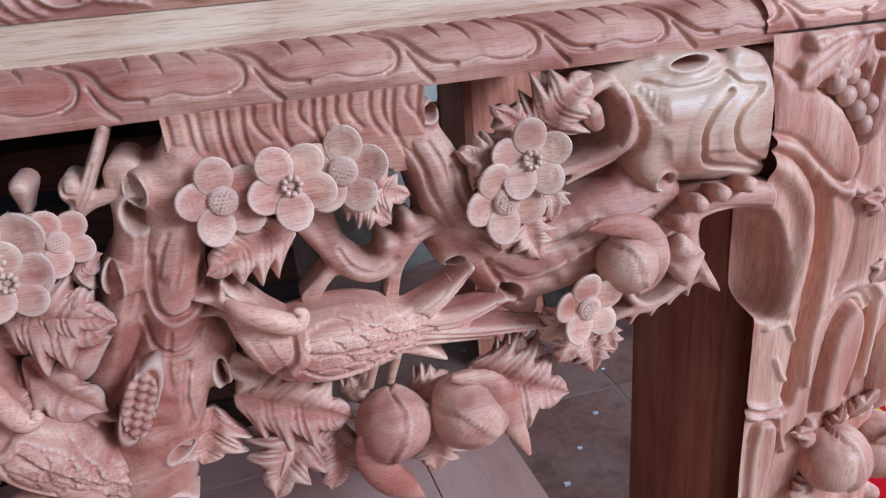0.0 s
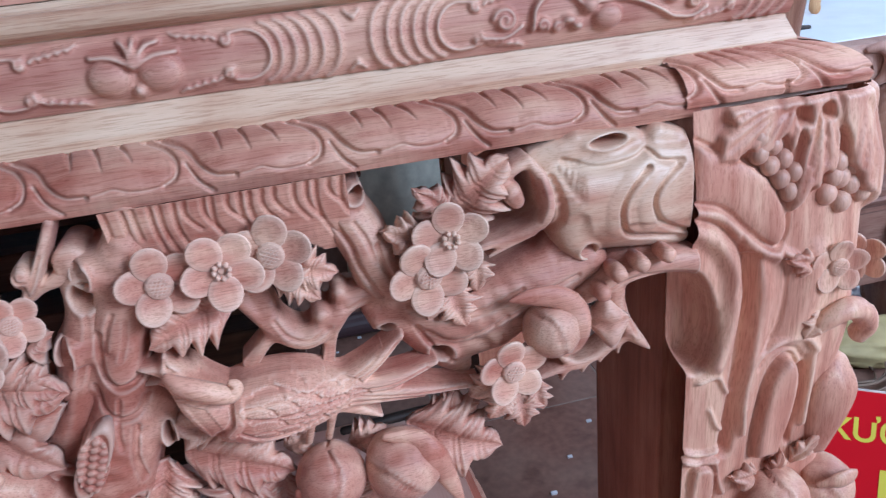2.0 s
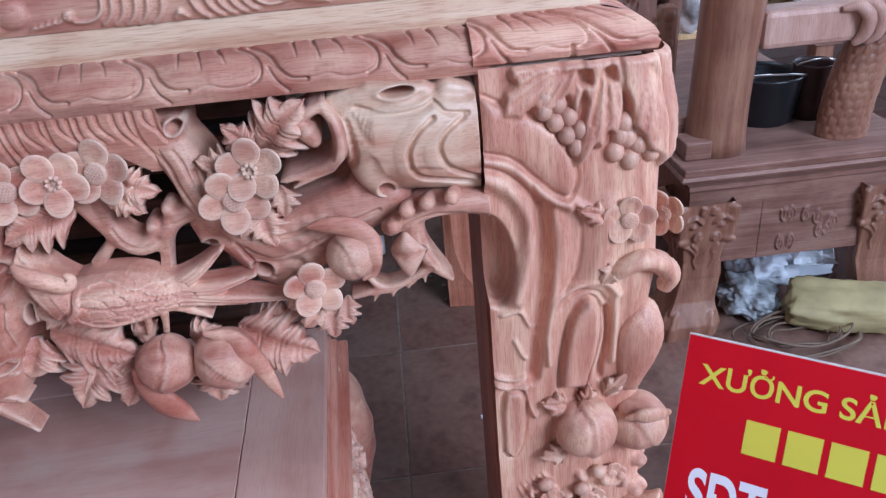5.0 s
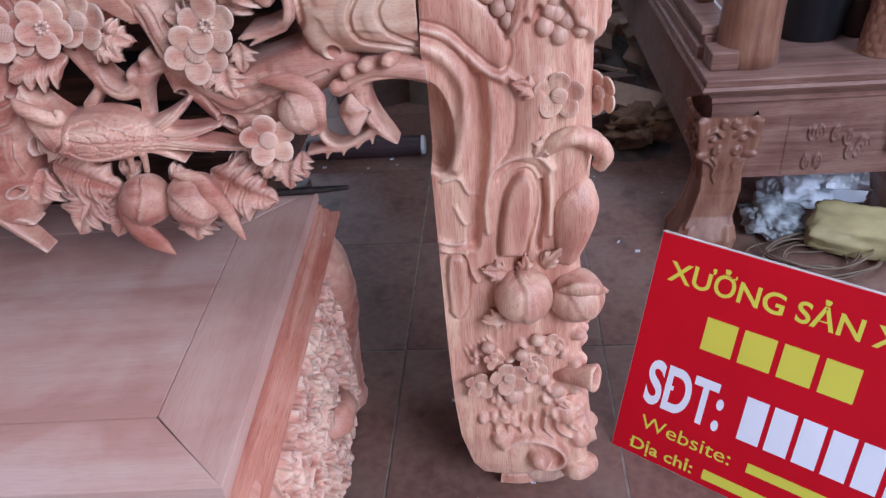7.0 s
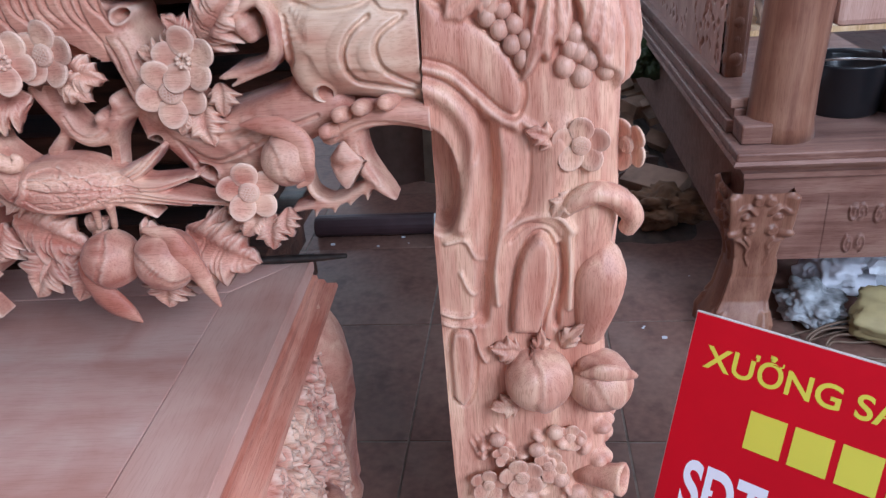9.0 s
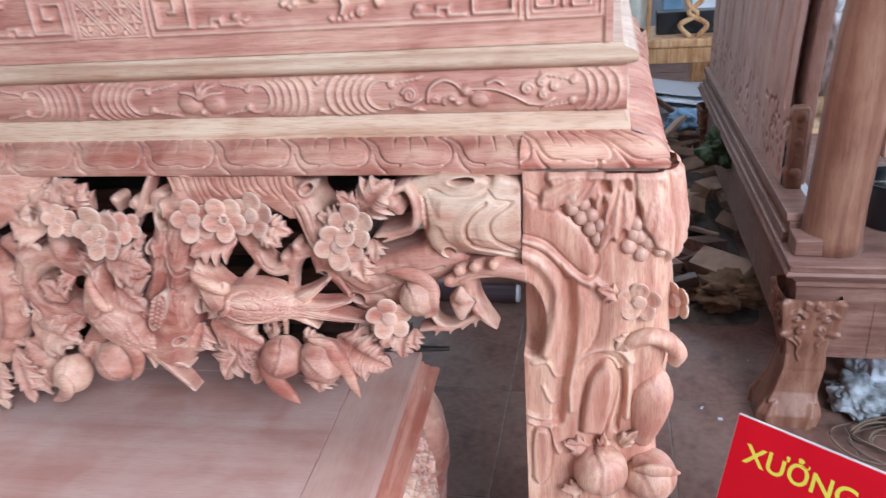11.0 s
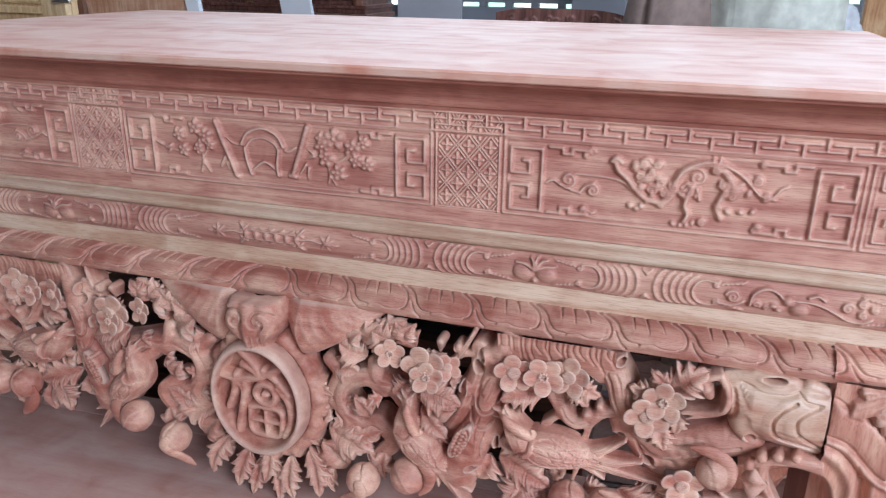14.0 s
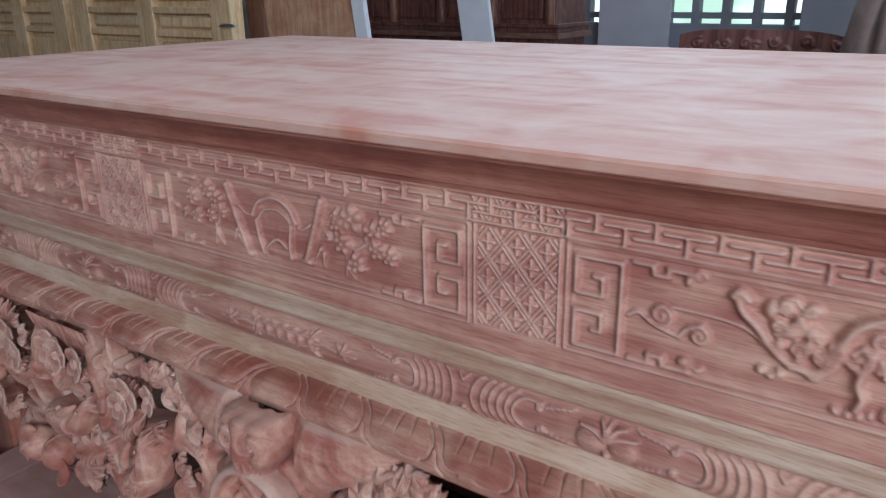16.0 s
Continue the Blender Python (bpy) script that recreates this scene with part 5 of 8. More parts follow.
c.limb([(-0.179, 0.778, 0.0023, 0), (-0.194, 0.78, 0.0013, 0), (-0.204, 0.776, 0.0009, 0)], 0.0016)
c.limb([(-0.153, 0.847, 0.0039, 0), (-0.164, 0.844, 0.0052, 0), (-0.175, 0.837, 0.0044, 0)], 0.0016)
c.limb([(-0.17, 0.824, 0.0097, 0.002), (-0.165, 0.815, 0.0071, 0)], 0.0016)
c.limb([(-0.177, 0.836, 0.0057, 0), (-0.18, 0.83, 0.0052, 0)], 0.0016)
c.settle(1.1, 0.02)
c.groove([(-0.147, 0.833), (-0.144, 0.814), (-0.149, 0.796)], 0.0016, 0.003)
c.soften(1)
keep(c.free("burl_lip", -0.026, CARVED, apron, "", 0.060))
# beaded arch that ends in a hook beside the leg
c = Carve(-0.160, 0.002, 0.617, 0.7529, 0.0012)
c.limb([(-0.102, 0.712, 0.0098, -0.004), (-0.087, 0.72, 0.0118, 0), (-0.068, 0.73, 0.0128, 0.002), (-0.042, 0.734, 0.0129, 0.003), (-0.016, 0.732, 0.0135, 0.002), (0.007, 0.726, 0.0142, 0)], 0.0022)
c.limb([(-0.077, 0.718, 0.0109, 0), (-0.076, 0.7, 0.01, 0.002), (-0.071, 0.681, 0.0096, 0.003), (-0.06, 0.663, 0.0077, 0.004), (-0.051, 0.652, 0.0057, 0.005), (-0.042, 0.642, 0.0021, 0.005)], 0.0022)
c.limb([(-0.063, 0.662, 0.0062, 0), (-0.082, 0.649, 0.0041, 0), (-0.105, 0.639, 0.0036, 0), (-0.131, 0.636, 0.0036, 0), (-0.151, 0.632, 0.003, 0)], 0.0022)
c.limb([(-0.133, 0.668, 0.0035, -0.002), (-0.129, 0.65, 0.0035, 0), (-0.114, 0.637, 0.0036, 0)], 0.0022)
c.limb([(-0.085, 0.646, 0.0026, 0), (-0.091, 0.636, 0.001, 0)], 0.0022)
c.limb([(-0.105, 0.639, 0.0026, 0), (-0.109, 0.628, 0.001, 0)], 0.0022)
c.limb([(-0.125, 0.635, 0.0026, 0), (-0.13, 0.624, 0.001, 0)], 0.0022)
c.limb([(-0.071, 0.655, 0.0026, 0), (-0.072, 0.641, 0.001, 0)], 0.0022)
c.settle(1.1, 0.03)
c.groove([(-0.095, 0.711), (-0.077, 0.722), (-0.055, 0.728), (-0.027, 0.725), (0, 0.718)], 0.0022, 0.003)
c.groove([(-0.071, 0.707), (-0.067, 0.685), (-0.057, 0.663)], 0.002, 0.003)
c.soften(1)
keep(c.free("arch_hook", -0.026, CARVED, apron, "", 0.024))
for x, z, q in ((-0.097, 0.725, 0.0074), (-0.082, 0.741, 0.0078), (-0.061, 0.747, 0.0078), (-0.036, 0.751, 0.0074)):
    bm = bmesh.new()
    tube(bm, [(x + 0.004, F + 0.0, z - 0.008, q), (x, F - 0.022, z - 0.002, q * 1.05), (x - 0.002, F - 0.034, z, q * 0.95)], 14, 4, 0.04)
    keep(part("bead", bm, CARVED, apron, smooth=True))

# vines through the openings
c = Carve(-0.424, -0.275, 0.665, 0.7811, 0.0012)
c.limb([(-0.291, 0.748, 0.0099, -0.004), (-0.308, 0.746, 0.009, 0), (-0.322, 0.741, 0.0094, 0.002), (-0.337, 0.727, 0.0103, 0.003), (-0.359, 0.718, 0.0112, 0.003), (-0.378, 0.729, 0.0106, 0.002), (-0.386, 0.749, 0.0078, 0), (-0.389, 0.767, 0.006, -0.004)], 0.0026)
c.limb([(-0.413, 0.77, 0.0051, -0.004), (-0.399, 0.752, 0.0069, 0), (-0.382, 0.731, 0.0088, 0)], 0.0026)
c.limb([(-0.34, 0.725, 0.0081, 0), (-0.343, 0.739, 0.0076, 0.006)], 0.0026)
c.limb([(-0.322, 0.743, 0.0072, 0), (-0.325, 0.756, 0.0062, 0.004)], 0.0026)
c.limb([(-0.336, 0.723, 0.0059, 0), (-0.341, 0.699, 0.005, -0.004), (-0.346, 0.677, 0.0056, -0.006)], 0.0026)
c.limb([(-0.389, 0.724, 0.0053, 0), (-0.398, 0.715, 0.0057, 0), (-0.41, 0.702, 0.0071, -0.004)], 0.0026)
c.limb([(-0.386, 0.755, 0.006, 0), (-0.397, 0.77, 0.0042, -0.004)], 0.0026)
c.settle(1.0, 0.02)
c.groove([(-0.383, 0.742), (-0.374, 0.727), (-0.357, 0.719), (-0.337, 0.728)], 0.002, 0.0025)
c.groove([(-0.321, 0.741), (-0.305, 0.746)], 0.0018, 0.002)
c.soften(1)
keep(c.free("vine", -0.012, CARVED, apron, "", 0.024))
c = Carve(-0.608, -0.500, 0.764, 0.8645, 0.0010)
c.limb([(-0.560, 0.800, 0.0030, 0), (-0.549, 0.807, 0.0048, 0), (-0.535, 0.811, 0.0066, 0), (-0.517, 0.813, 0.0092, 0)], 0.0011)
c.limb([(-0.560, 0.800, 0.0026, 0), (-0.562, 0.810, 0.0040, 0.002), (-0.562, 0.818, 0.0080, 0.006), (-0.560, 0.823, 0.0070, 0.006)], 0.0011)
c.limb([(-0.532, 0.857, 0.0040, 0), (-0.543, 0.835, 0.0046, 0.006), (-0.556, 0.811, 0.0050, 0.006), (-0.572, 0.79, 0.0038, 0.004), (-0.583, 0.773, 0.0027, 0)], 0.0011)
c.limb([(-0.594, 0.806, 0.0024, 0), (-0.593, 0.816, 0.0050, 0.002), (-0.592, 0.825, 0.0080, 0.004)], 0.0011)
c.limb([(-0.577, 0.784, 0.0039, 0), (-0.592, 0.774, 0.0031, 0)], 0.0011)
c.settle(1.0, 0.02)
c.groove([(-0.543, 0.835), (-0.556, 0.811), (-0.571, 0.791)], 0.0015, 0.002)
c.groove([(-0.565, 0.827), (-0.564, 0.819), (-0.559, 0.817)], 0.0015, 0.003)
c.soften(1)
keep(c.free("twig", -0.012, CARVED, apron, "", 0.022))

# birds, each carved in one piece
def carved_bird(ox, oz, turn, size, front, tail):
    """A crested bird with streaming tail; (ox, oz) is the middle of its body, turned about it."""
    ct, st, bx, bz = size * math.cos(turn), size * math.sin(turn), -0.396, 0.67
    root = bx + 0.045

    def at(q):
        q = [(p[0] if p[0] < root else root + tail * (p[0] - root),) + tuple(p[1:]) for p in q]
        return [(ox + ct * (p[0] - bx) - st * (p[1] - bz), oz + st * (p[0] - bx) + ct * (p[1] - bz)) + tuple(size * v for v in p[2:]) for p in q]

    def stand(q):
        return [(*at([(x, z)])[0], y, w * size) for x, y, z, w in q]

    edge = at([(bx - 0.115, bz - 0.060), (bx - 0.115, bz + 0.065), (bx + 0.195, bz - 0.060), (bx + 0.195, bz + 0.090)])
    c = Carve(min(p[0] for p in edge), max(p[0] for p in edge), min(p[1] for p in edge), max(p[1] for p in edge), 0.0010 if turn == 0 else 0.0013)
    c.limb(at([(-0.472, 0.724, 0.009, 0.009), (-0.464, 0.712, 0.0133, 0.012), (-0.454, 0.693, 0.0186, 0.012), (-0.435, 0.673, 0.0243, 0.01), (-0.408, 0.67, 0.0307, 0.008), (-0.38, 0.67, 0.0302, 0.006), (-0.35, 0.667, 0.0216, 0.003), (-0.328, 0.667, 0.0127, 0)]), 0.0016)
    c.limb(at([(-0.472, 0.725, 0.0057, 0.006), (-0.474, 0.736, 0.002, 0.004)]), 0.0016)
    c.limb(at([(-0.473, 0.722, 0.0053, 0.008), (-0.485, 0.725, 0.0033, 0.006), (-0.497, 0.727, 0.0008, 0.004)]), 0.0016)
    c.limb(at([(-0.473, 0.713, 0.0046, 0.008), (-0.482, 0.714, 0.0029, 0.006), (-0.494, 0.712, 0.0008, 0.004)]), 0.0016)
    c.limb(at([(-0.337, 0.673, 0.009, 0), (-0.308, 0.687, 0.0072, 0.003), (-0.278, 0.71, 0.0027, 0.003)]), 0.0016)
    c.limb(at([(-0.335, 0.668, 0.0091, 0), (-0.294, 0.667, 0.0069, 0.004), (-0.25, 0.676, 0.0023, 0.003)]), 0.0016)
    c.limb(at([(-0.335, 0.662, 0.0091, 0), (-0.279, 0.653, 0.0066, 0.004), (-0.211, 0.641, 0.0015, 0.002)]), 0.0016)
    c.limb(at([(-0.344, 0.657, 0.0082, 0), (-0.304, 0.652, 0.006, 0.002), (-0.265, 0.643, 0.0019, 0.001)]), 0.0016)
    c.limb(at([(-0.351, 0.656, 0.0068, 0), (-0.327, 0.643, 0.0051, 0), (-0.306, 0.63, 0.0019, 0)]), 0.0016)
    c.settle(0.95, 0.05)
    c.swell(at([(-0.424, 0.693), (-0.425, 0.677), (-0.435, 0.666)]), 0.0060, 0.004)
    c.swell(at([(-0.411, 0.689), (-0.389, 0.685), (-0.363, 0.676)]), 0.0120, 0.003)
    c.groove(at([(-0.429, 0.695), (-0.429, 0.679), (-0.437, 0.67), (-0.445, 0.665), (-0.448, 0.657)]), 0.0024, 0.0042)
    c.groove(at([(-0.472, 0.729), (-0.46, 0.721), (-0.445, 0.712), (-0.434, 0.702)]), 0.0016, 0.003)
    c.groove(at([(-0.417, 0.692), (-0.392, 0.695), (-0.369, 0.686), (-0.35, 0.674)]), 0.0018, 0.003)
    c.groove(at([(-0.427, 0.668), (-0.407, 0.655), (-0.38, 0.654), (-0.356, 0.66)]), 0.002, 0.003)
    c.groove(at([(-0.419, 0.679), (-0.395, 0.675), (-0.368, 0.672), (-0.341, 0.668)]), 0.0018, 0.0028)
    c.groove(at([(-0.473, 0.718), (-0.484, 0.72), (-0.494, 0.719)]), 0.0012, 0.004)
    c.groove(at([(-0.333, 0.674), (-0.307, 0.685), (-0.283, 0.705)]), 0.0014, 0.002)
    c.groove(at([(-0.332, 0.668), (-0.294, 0.666), (-0.259, 0.674)]), 0.0014, 0.002)
    c.groove(at([(-0.33, 0.662), (-0.28, 0.652), (-0.224, 0.644)]), 0.0014, 0.002)
    c.groove(at([(-0.342, 0.657), (-0.304, 0.651), (-0.274, 0.645)]), 0.0013, 0.0018)
    c.groove(at([(-0.333, 0.676), (-0.308, 0.691), (-0.286, 0.711)]), 0.0011, 0.0016)
    c.groove(at([(-0.331, 0.665), (-0.289, 0.66), (-0.239, 0.66)]), 0.0011, 0.0016)
    # long overlapping feathers, each outlined and hatched
    for row, (z0, n, x0) in enumerate(((0.022, 4, -0.012), (0.011, 5, -0.020), (-0.001, 5, -0.014), (-0.013, 4, -0.016))):
        for k in range(n):
            x, z = bx + x0 + 0.0185 * k, bz + z0 + 0.0012 * k - 0.0006 * k * k
            c.groove(at([(x - 0.004, z + 0.006), (x + 0.008, z + 0.0065), (x + 0.018, z + 0.003), (x + 0.023, z - 0.002)]), 0.0013, 0.0022)
            for q in range(9):
                p = x - 0.002 + 0.0026 * q
                c.groove(at([(p, z + 0.0008), (p + 0.0035, z + 0.0050 - 0.0004 * q)]), 0.0009, 0.0011)
                c.groove(at([(p, z - 0.0002), (p + 0.0035, z - 0.0045 + 0.0003 * q)]), 0.0009, 0.0011)
    for k in range(14):
        t = k / 13
        p, q = [(-0.46, 0.696), (-0.442, 0.657)]
        x, z = p[0] + t * (q[0] - p[0]), p[1] + t * (q[1] - p[1])
        c.groove(at([(x - 0.004, z + 0.004), (x + 0.012, z - 0.004)]), 0.0011, 0.0015)
    bird = keep(c.free("bird", front, CARVED, apron, "", 0.024))
    bm = bmesh.new()
    tube(bm, [(p[0], p[2] + front + 0.022, p[1], p[3]) for p in stand([(-0.471, -0.05, 0.73, 0.004), (-0.462, -0.056, 0.724, 0.0075), (-0.448, -0.058, 0.717, 0.0085), (-0.433, -0.056, 0.708, 0.0085), (-0.424, -0.054, 0.706, 0.0075), (-0.42, -0.054, 0.712, 0.0055), (-0.424, -0.054, 0.716, 0.003)])], 12, 6, 0.02)
    part("crest", bm, CARVED, bird, smooth=True)
    bm = bmesh.new()
    ex, ez = at([(-0.466, 0.713)])[0]
    ball(bm, (ex, front - 0.0265, ez), 0.0034, (1, 0.7, 1), 12)
    part("eye", bm, CARVED, bird, smooth=True)
    for x in (0.028, 0.046):
        bm = bmesh.new()
        tube(bm, [(p[0], p[2] + front + 0.030, p[1], p[3]) for p in stand([(bx + x, -0.04, bz - 0.020, 0.0055), (bx + x - 0.002, -0.036, bz - 0.034, 0.0038), (bx + x - 0.006, -0.032, bz - 0.050, 0.0035)])], 10, 4, 0.0)
        part("leg", bm, CARVED, bird, smooth=True)


carved_bird(-0.396, 0.67, 0.0, 1.0, -0.028, 1.0)
carved_bird(-0.62, 0.629, -0.72, 0.95, -0.034, 0.80)

# fluted sheaf under the moulding
r = Relief(-0.492, -0.305, 0.795, 0.864, 0.0013)
gx, gz = np.meshgrid(r.xs, r.zs)
low = 0.806 + 0.014 * np.sin((gx + 0.4) * 60)
r.h = np.where(gz > low, 0.034 - 0.018 * (0.862 - gz) / 0.06, -0.01)
rng = random.Random(14)
for k in range(19):
    x = -0.490 + 0.0098 * k + rng.uniform(-0.003, 0.003)
    e = rng.uniform(0.3, 1.0)
    lean = 0.014 if k > 5 else -0.004 + 0.003 * k
    r.ridge(smooth_line([(x + 0.004, 0.862), (x + 0.004 - 0.1 * lean, 0.862 - 0.020 * e), (x + 0.004 + 0.1 * lean, 0.862 - 0.038 * e), (x + 0.004 + 0.6 * lean, 0.860 - 0.054 * e)], 3), 0.0023, -0.0046, 0.3, 0)
r.soften(1)
keep(r.mesh("leaf_sheaf", lambda x, z, h: (x, 0.004 - h, z), CARVED, apron))

for c, q, tilt, turn, heart in (((-0.461, -0.036, 0.801), 0.0299, (0.15, 0.1), 0.5, "button"),
                                ((-0.412, -0.04, 0.806), 0.0299, (0.05, 0.1), 0.9, "beads"),
                                ((-0.373, -0.034, 0.809), 0.0307, (-0.15, 0.15), 0.2, "button"),
                                ((-0.228, -0.042, 0.798), 0.0299, (-0.1, 0.1), 0.35, "beads"),
                                ((-0.25, -0.04, 0.768), 0.0321, (0.1, -0.05), 0.8, "button"),
                                ((-0.186, -0.054, 0.666), 0.0297, (0.1, 0), 0.4, "button"),
                                ((-0.606, -0.05, 0.772), 0.0267, (0.1, 0.1), 0.3, "beads"),
                                ((-0.574, -0.034, 0.789), 0.0222, (0.25, 0.15), 0.7, "button"),
                                ((-0.674, -0.04, 0.8), 0.0243, (0.2, 0.1), 0.3, "beads"),
                                ((-0.612, -0.044, 0.788), 0.036, (0.0, 0.0), 0.6, "beads")):
    keep(blossom(c, q, tilt, turn, heart, apron))
LEAVES = (((-0.413, -0.018, 0.766), (-0.483, -0.034, 0.745), 0.0288, 5),
          ((-0.368, -0.018, 0.792), (-0.323, -0.03, 0.781), 0.0188, 4),
          ((-0.376, -0.02, 0.786), (-0.341, -0.034, 0.761), 0.0175, 4),
          ((-0.476, -0.014, 0.806), (-0.501, -0.024, 0.806), 0.0155, 3),
          ((-0.453, -0.014, 0.777), (-0.481, -0.026, 0.773), 0.0147, 3),
          ((-0.222, -0.014, 0.801), (-0.17, -0.03, 0.856), 0.0307, 7),
          ((-0.226, -0.012, 0.803), (-0.25, -0.026, 0.838), 0.0173, 4),
          ((-0.239, -0.014, 0.796), (-0.281, -0.028, 0.808), 0.0199, 4),
          ((-0.241, -0.02, 0.749), (-0.253, -0.036, 0.723), 0.0149, 3),
          ((-0.229, -0.02, 0.752), (-0.22, -0.036, 0.709), 0.0218, 4),
          ((-0.209, -0.018, 0.77), (-0.207, -0.03, 0.738), 0.0163, 3),
          ((-0.25, -0.014, 0.771), (-0.264, -0.022, 0.79), 0.0148, 3))
LEAVES += (((-0.176, -0.03, 0.631), (-0.176, -0.046, 0.595), 0.0207, 4),
          ((-0.186, -0.03, 0.638), (-0.208, -0.042, 0.61), 0.0176, 3),
          ((-0.158, -0.03, 0.637), (-0.155, -0.042, 0.607), 0.0148, 3),
          ((-0.191, -0.026, 0.651), (-0.223, -0.034, 0.633), 0.0175, 3),
          ((-0.484, -0.016, 0.628), (-0.39, -0.036, 0.596), 0.0348, 5),
          ((-0.419, -0.02, 0.602), (-0.465, -0.044, 0.54), 0.0347, 4),
          ((-0.406, -0.018, 0.591), (-0.419, -0.04, 0.532), 0.0282, 4),
          ((-0.398, -0.012, 0.605), (-0.37, -0.02, 0.626), 0.017, 3),
          ((-0.284, -0.018, 0.609), (-0.197, -0.04, 0.575), 0.0423, 5),
          ((-0.269, -0.012, 0.598), (-0.211, -0.022, 0.615), 0.0209, 4),
          ((-0.312, -0.012, 0.558), (-0.322, -0.024, 0.512), 0.03, 4),
          ((-0.339, -0.014, 0.597), (-0.304, -0.024, 0.611), 0.0188, 4))
LEAVES += (((-0.444, -0.012, 0.648), (-0.485, -0.026, 0.665), 0.0216, 3),
          ((-0.105, -0.03, 0.686), (-0.068, -0.044, 0.689), 0.0191, 1),
          ((-0.616, -0.022, 0.737), (-0.553, -0.04, 0.726), 0.0266, 4),
          ((-0.615, -0.018, 0.69), (-0.559, -0.034, 0.71), 0.0181, 1),
          ((-0.623, -0.02, 0.7), (-0.573, -0.036, 0.651), 0.0262, 2),
          ((-0.607, -0.018, 0.773), (-0.581, -0.03, 0.808), 0.0205, 4),
          ((-0.576, -0.02, 0.767), (-0.554, -0.03, 0.773), 0.0197, 3),
          ((-0.641, -0.02, 0.676), (-0.619, -0.034, 0.649), 0.024, 3),
          ((-0.647, -0.016, 0.736), (-0.676, -0.03, 0.719), 0.0254, 4),
          ((-0.628, -0.024, 0.752), (-0.55, -0.036, 0.721), 0.0374, 4),
          ((-0.683, -0.014, 0.81), (-0.713, -0.026, 0.83), 0.0317, 3),
          ((-0.8, -0.02, 0.543), (-0.841, -0.036, 0.514), 0.0444, 4))
LEAVES += (((-0.722, -0.020, 0.654), (-0.745, -0.036, 0.698), 0.0230, 3), ((-0.700, -0.012, 0.700), (-0.726, -0.026, 0.690), 0.0160, 2),
          ((-0.770, -0.010, 0.795), (-0.735, -0.026, 0.822), 0.0220, 3), ((-0.745, -0.008, 0.800), (-0.700, -0.022, 0.842), 0.0240, 3), ((-0.660, -0.010, 0.812), (-0.640, -0.022, 0.848), 0.0200, 3))
LEAVES += (((-0.772, -0.016, 0.532), (-0.816, -0.03, 0.586), 0.0412, 4),
          ((-0.708, -0.012, 0.539), (-0.695, -0.02, 0.585), 0.0313, 3),
          ((-0.589, -0.012, 0.669), (-0.609, -0.02, 0.622), 0.0265, 2),
          ((-0.81, -0.012, 0.615), (-0.717, -0.024, 0.591), 0.0376, 4),
          ((-0.794, -0.012, 0.566), (-0.698, -0.022, 0.63), 0.0316, 3),
          ((-0.501, -0.012, 0.62), (-0.518, -0.024, 0.576), 0.0352, 3),
          ((-0.455, -0.016, 0.605), (-0.408, -0.03, 0.561), 0.0378, 4),
          ((-0.728, -0.012, 0.771), (-0.778, -0.022, 0.794), 0.0354, 4),
          ((-0.794, -0.012, 0.753), (-0.74, -0.022, 0.739), 0.0301, 3))
LEAVES += (((-0.640, -0.006, 0.800), (-0.672, -0.020, 0.852), 0.0240, 3), ((-0.692, -0.004, 0.812), (-0.655, -0.018, 0.854), 0.0230, 3), ((-0.722, 0.000, 0.800), (-0.688, -0.014, 0.852), 0.0250, 4),
          ((-0.760, 0.000, 0.800), (-0.782, -0.012, 0.850), 0.0240, 3))
for k, (b, t, w, lo) in enumerate(LEAVES):
    keep(leaf(b, t, 1.18 * w, apron, lo, 0.008, 0.010, k))

keep(fruit((-0.36, -0.046, 0.589), 0.0319, apron, 0.2, [(-0.389, -0.0583, 0.591, 0.005), (-0.385, -0.054, 0.566, 0.012), (-0.372, -0.054, 0.544, 0.015), (-0.355, -0.054, 0.526, 0.011), (-0.342, -0.054, 0.512, 0.002)], 1))
keep(fruit((-0.295, -0.05, 0.589), 0.0344, apron, 1.4, [(-0.308, -0.058, 0.628, 0.004), (-0.284, -0.0595, 0.62, 0.011), (-0.27, -0.0663, 0.605, 0.014), (-0.258, -0.058, 0.573, 0.011), (-0.25, -0.058, 0.55, 0.007), (-0.244, -0.058, 0.533, 0.002)], 2))
keep(fruit((-0.144, -0.044, 0.695), 0.027, apron, 0.9, [(-0.183, -0.052, 0.735, 0.002), (-0.165, -0.052, 0.735, 0.008), (-0.142, -0.052, 0.73, 0.011), (-0.125, -0.052, 0.714, 0.012), (-0.122, -0.0583, 0.698, 0.01), (-0.124, -0.052, 0.677, 0.006), (-0.136, -0.052, 0.668, 0.002)], 3))
keep(fruit((-0.726, -0.05, 0.54), 0.0305, apron, 0.3, [(-0.724, -0.0767, 0.55, 0.01), (-0.721, -0.0764, 0.53, 0.013), (-0.752, -0.058, 0.499, 0.01), (-0.771, -0.058, 0.491, 0.003)], 4))
keep(fruit((-0.639, -0.05, 0.569), 0.0318, apron, 1.2, [(-0.612, -0.058, 0.606, 0.008), (-0.596, -0.058, 0.586, 0.012), (-0.6, -0.058, 0.561, 0.009), (-0.615, -0.058, 0.541, 0.003)], 5))

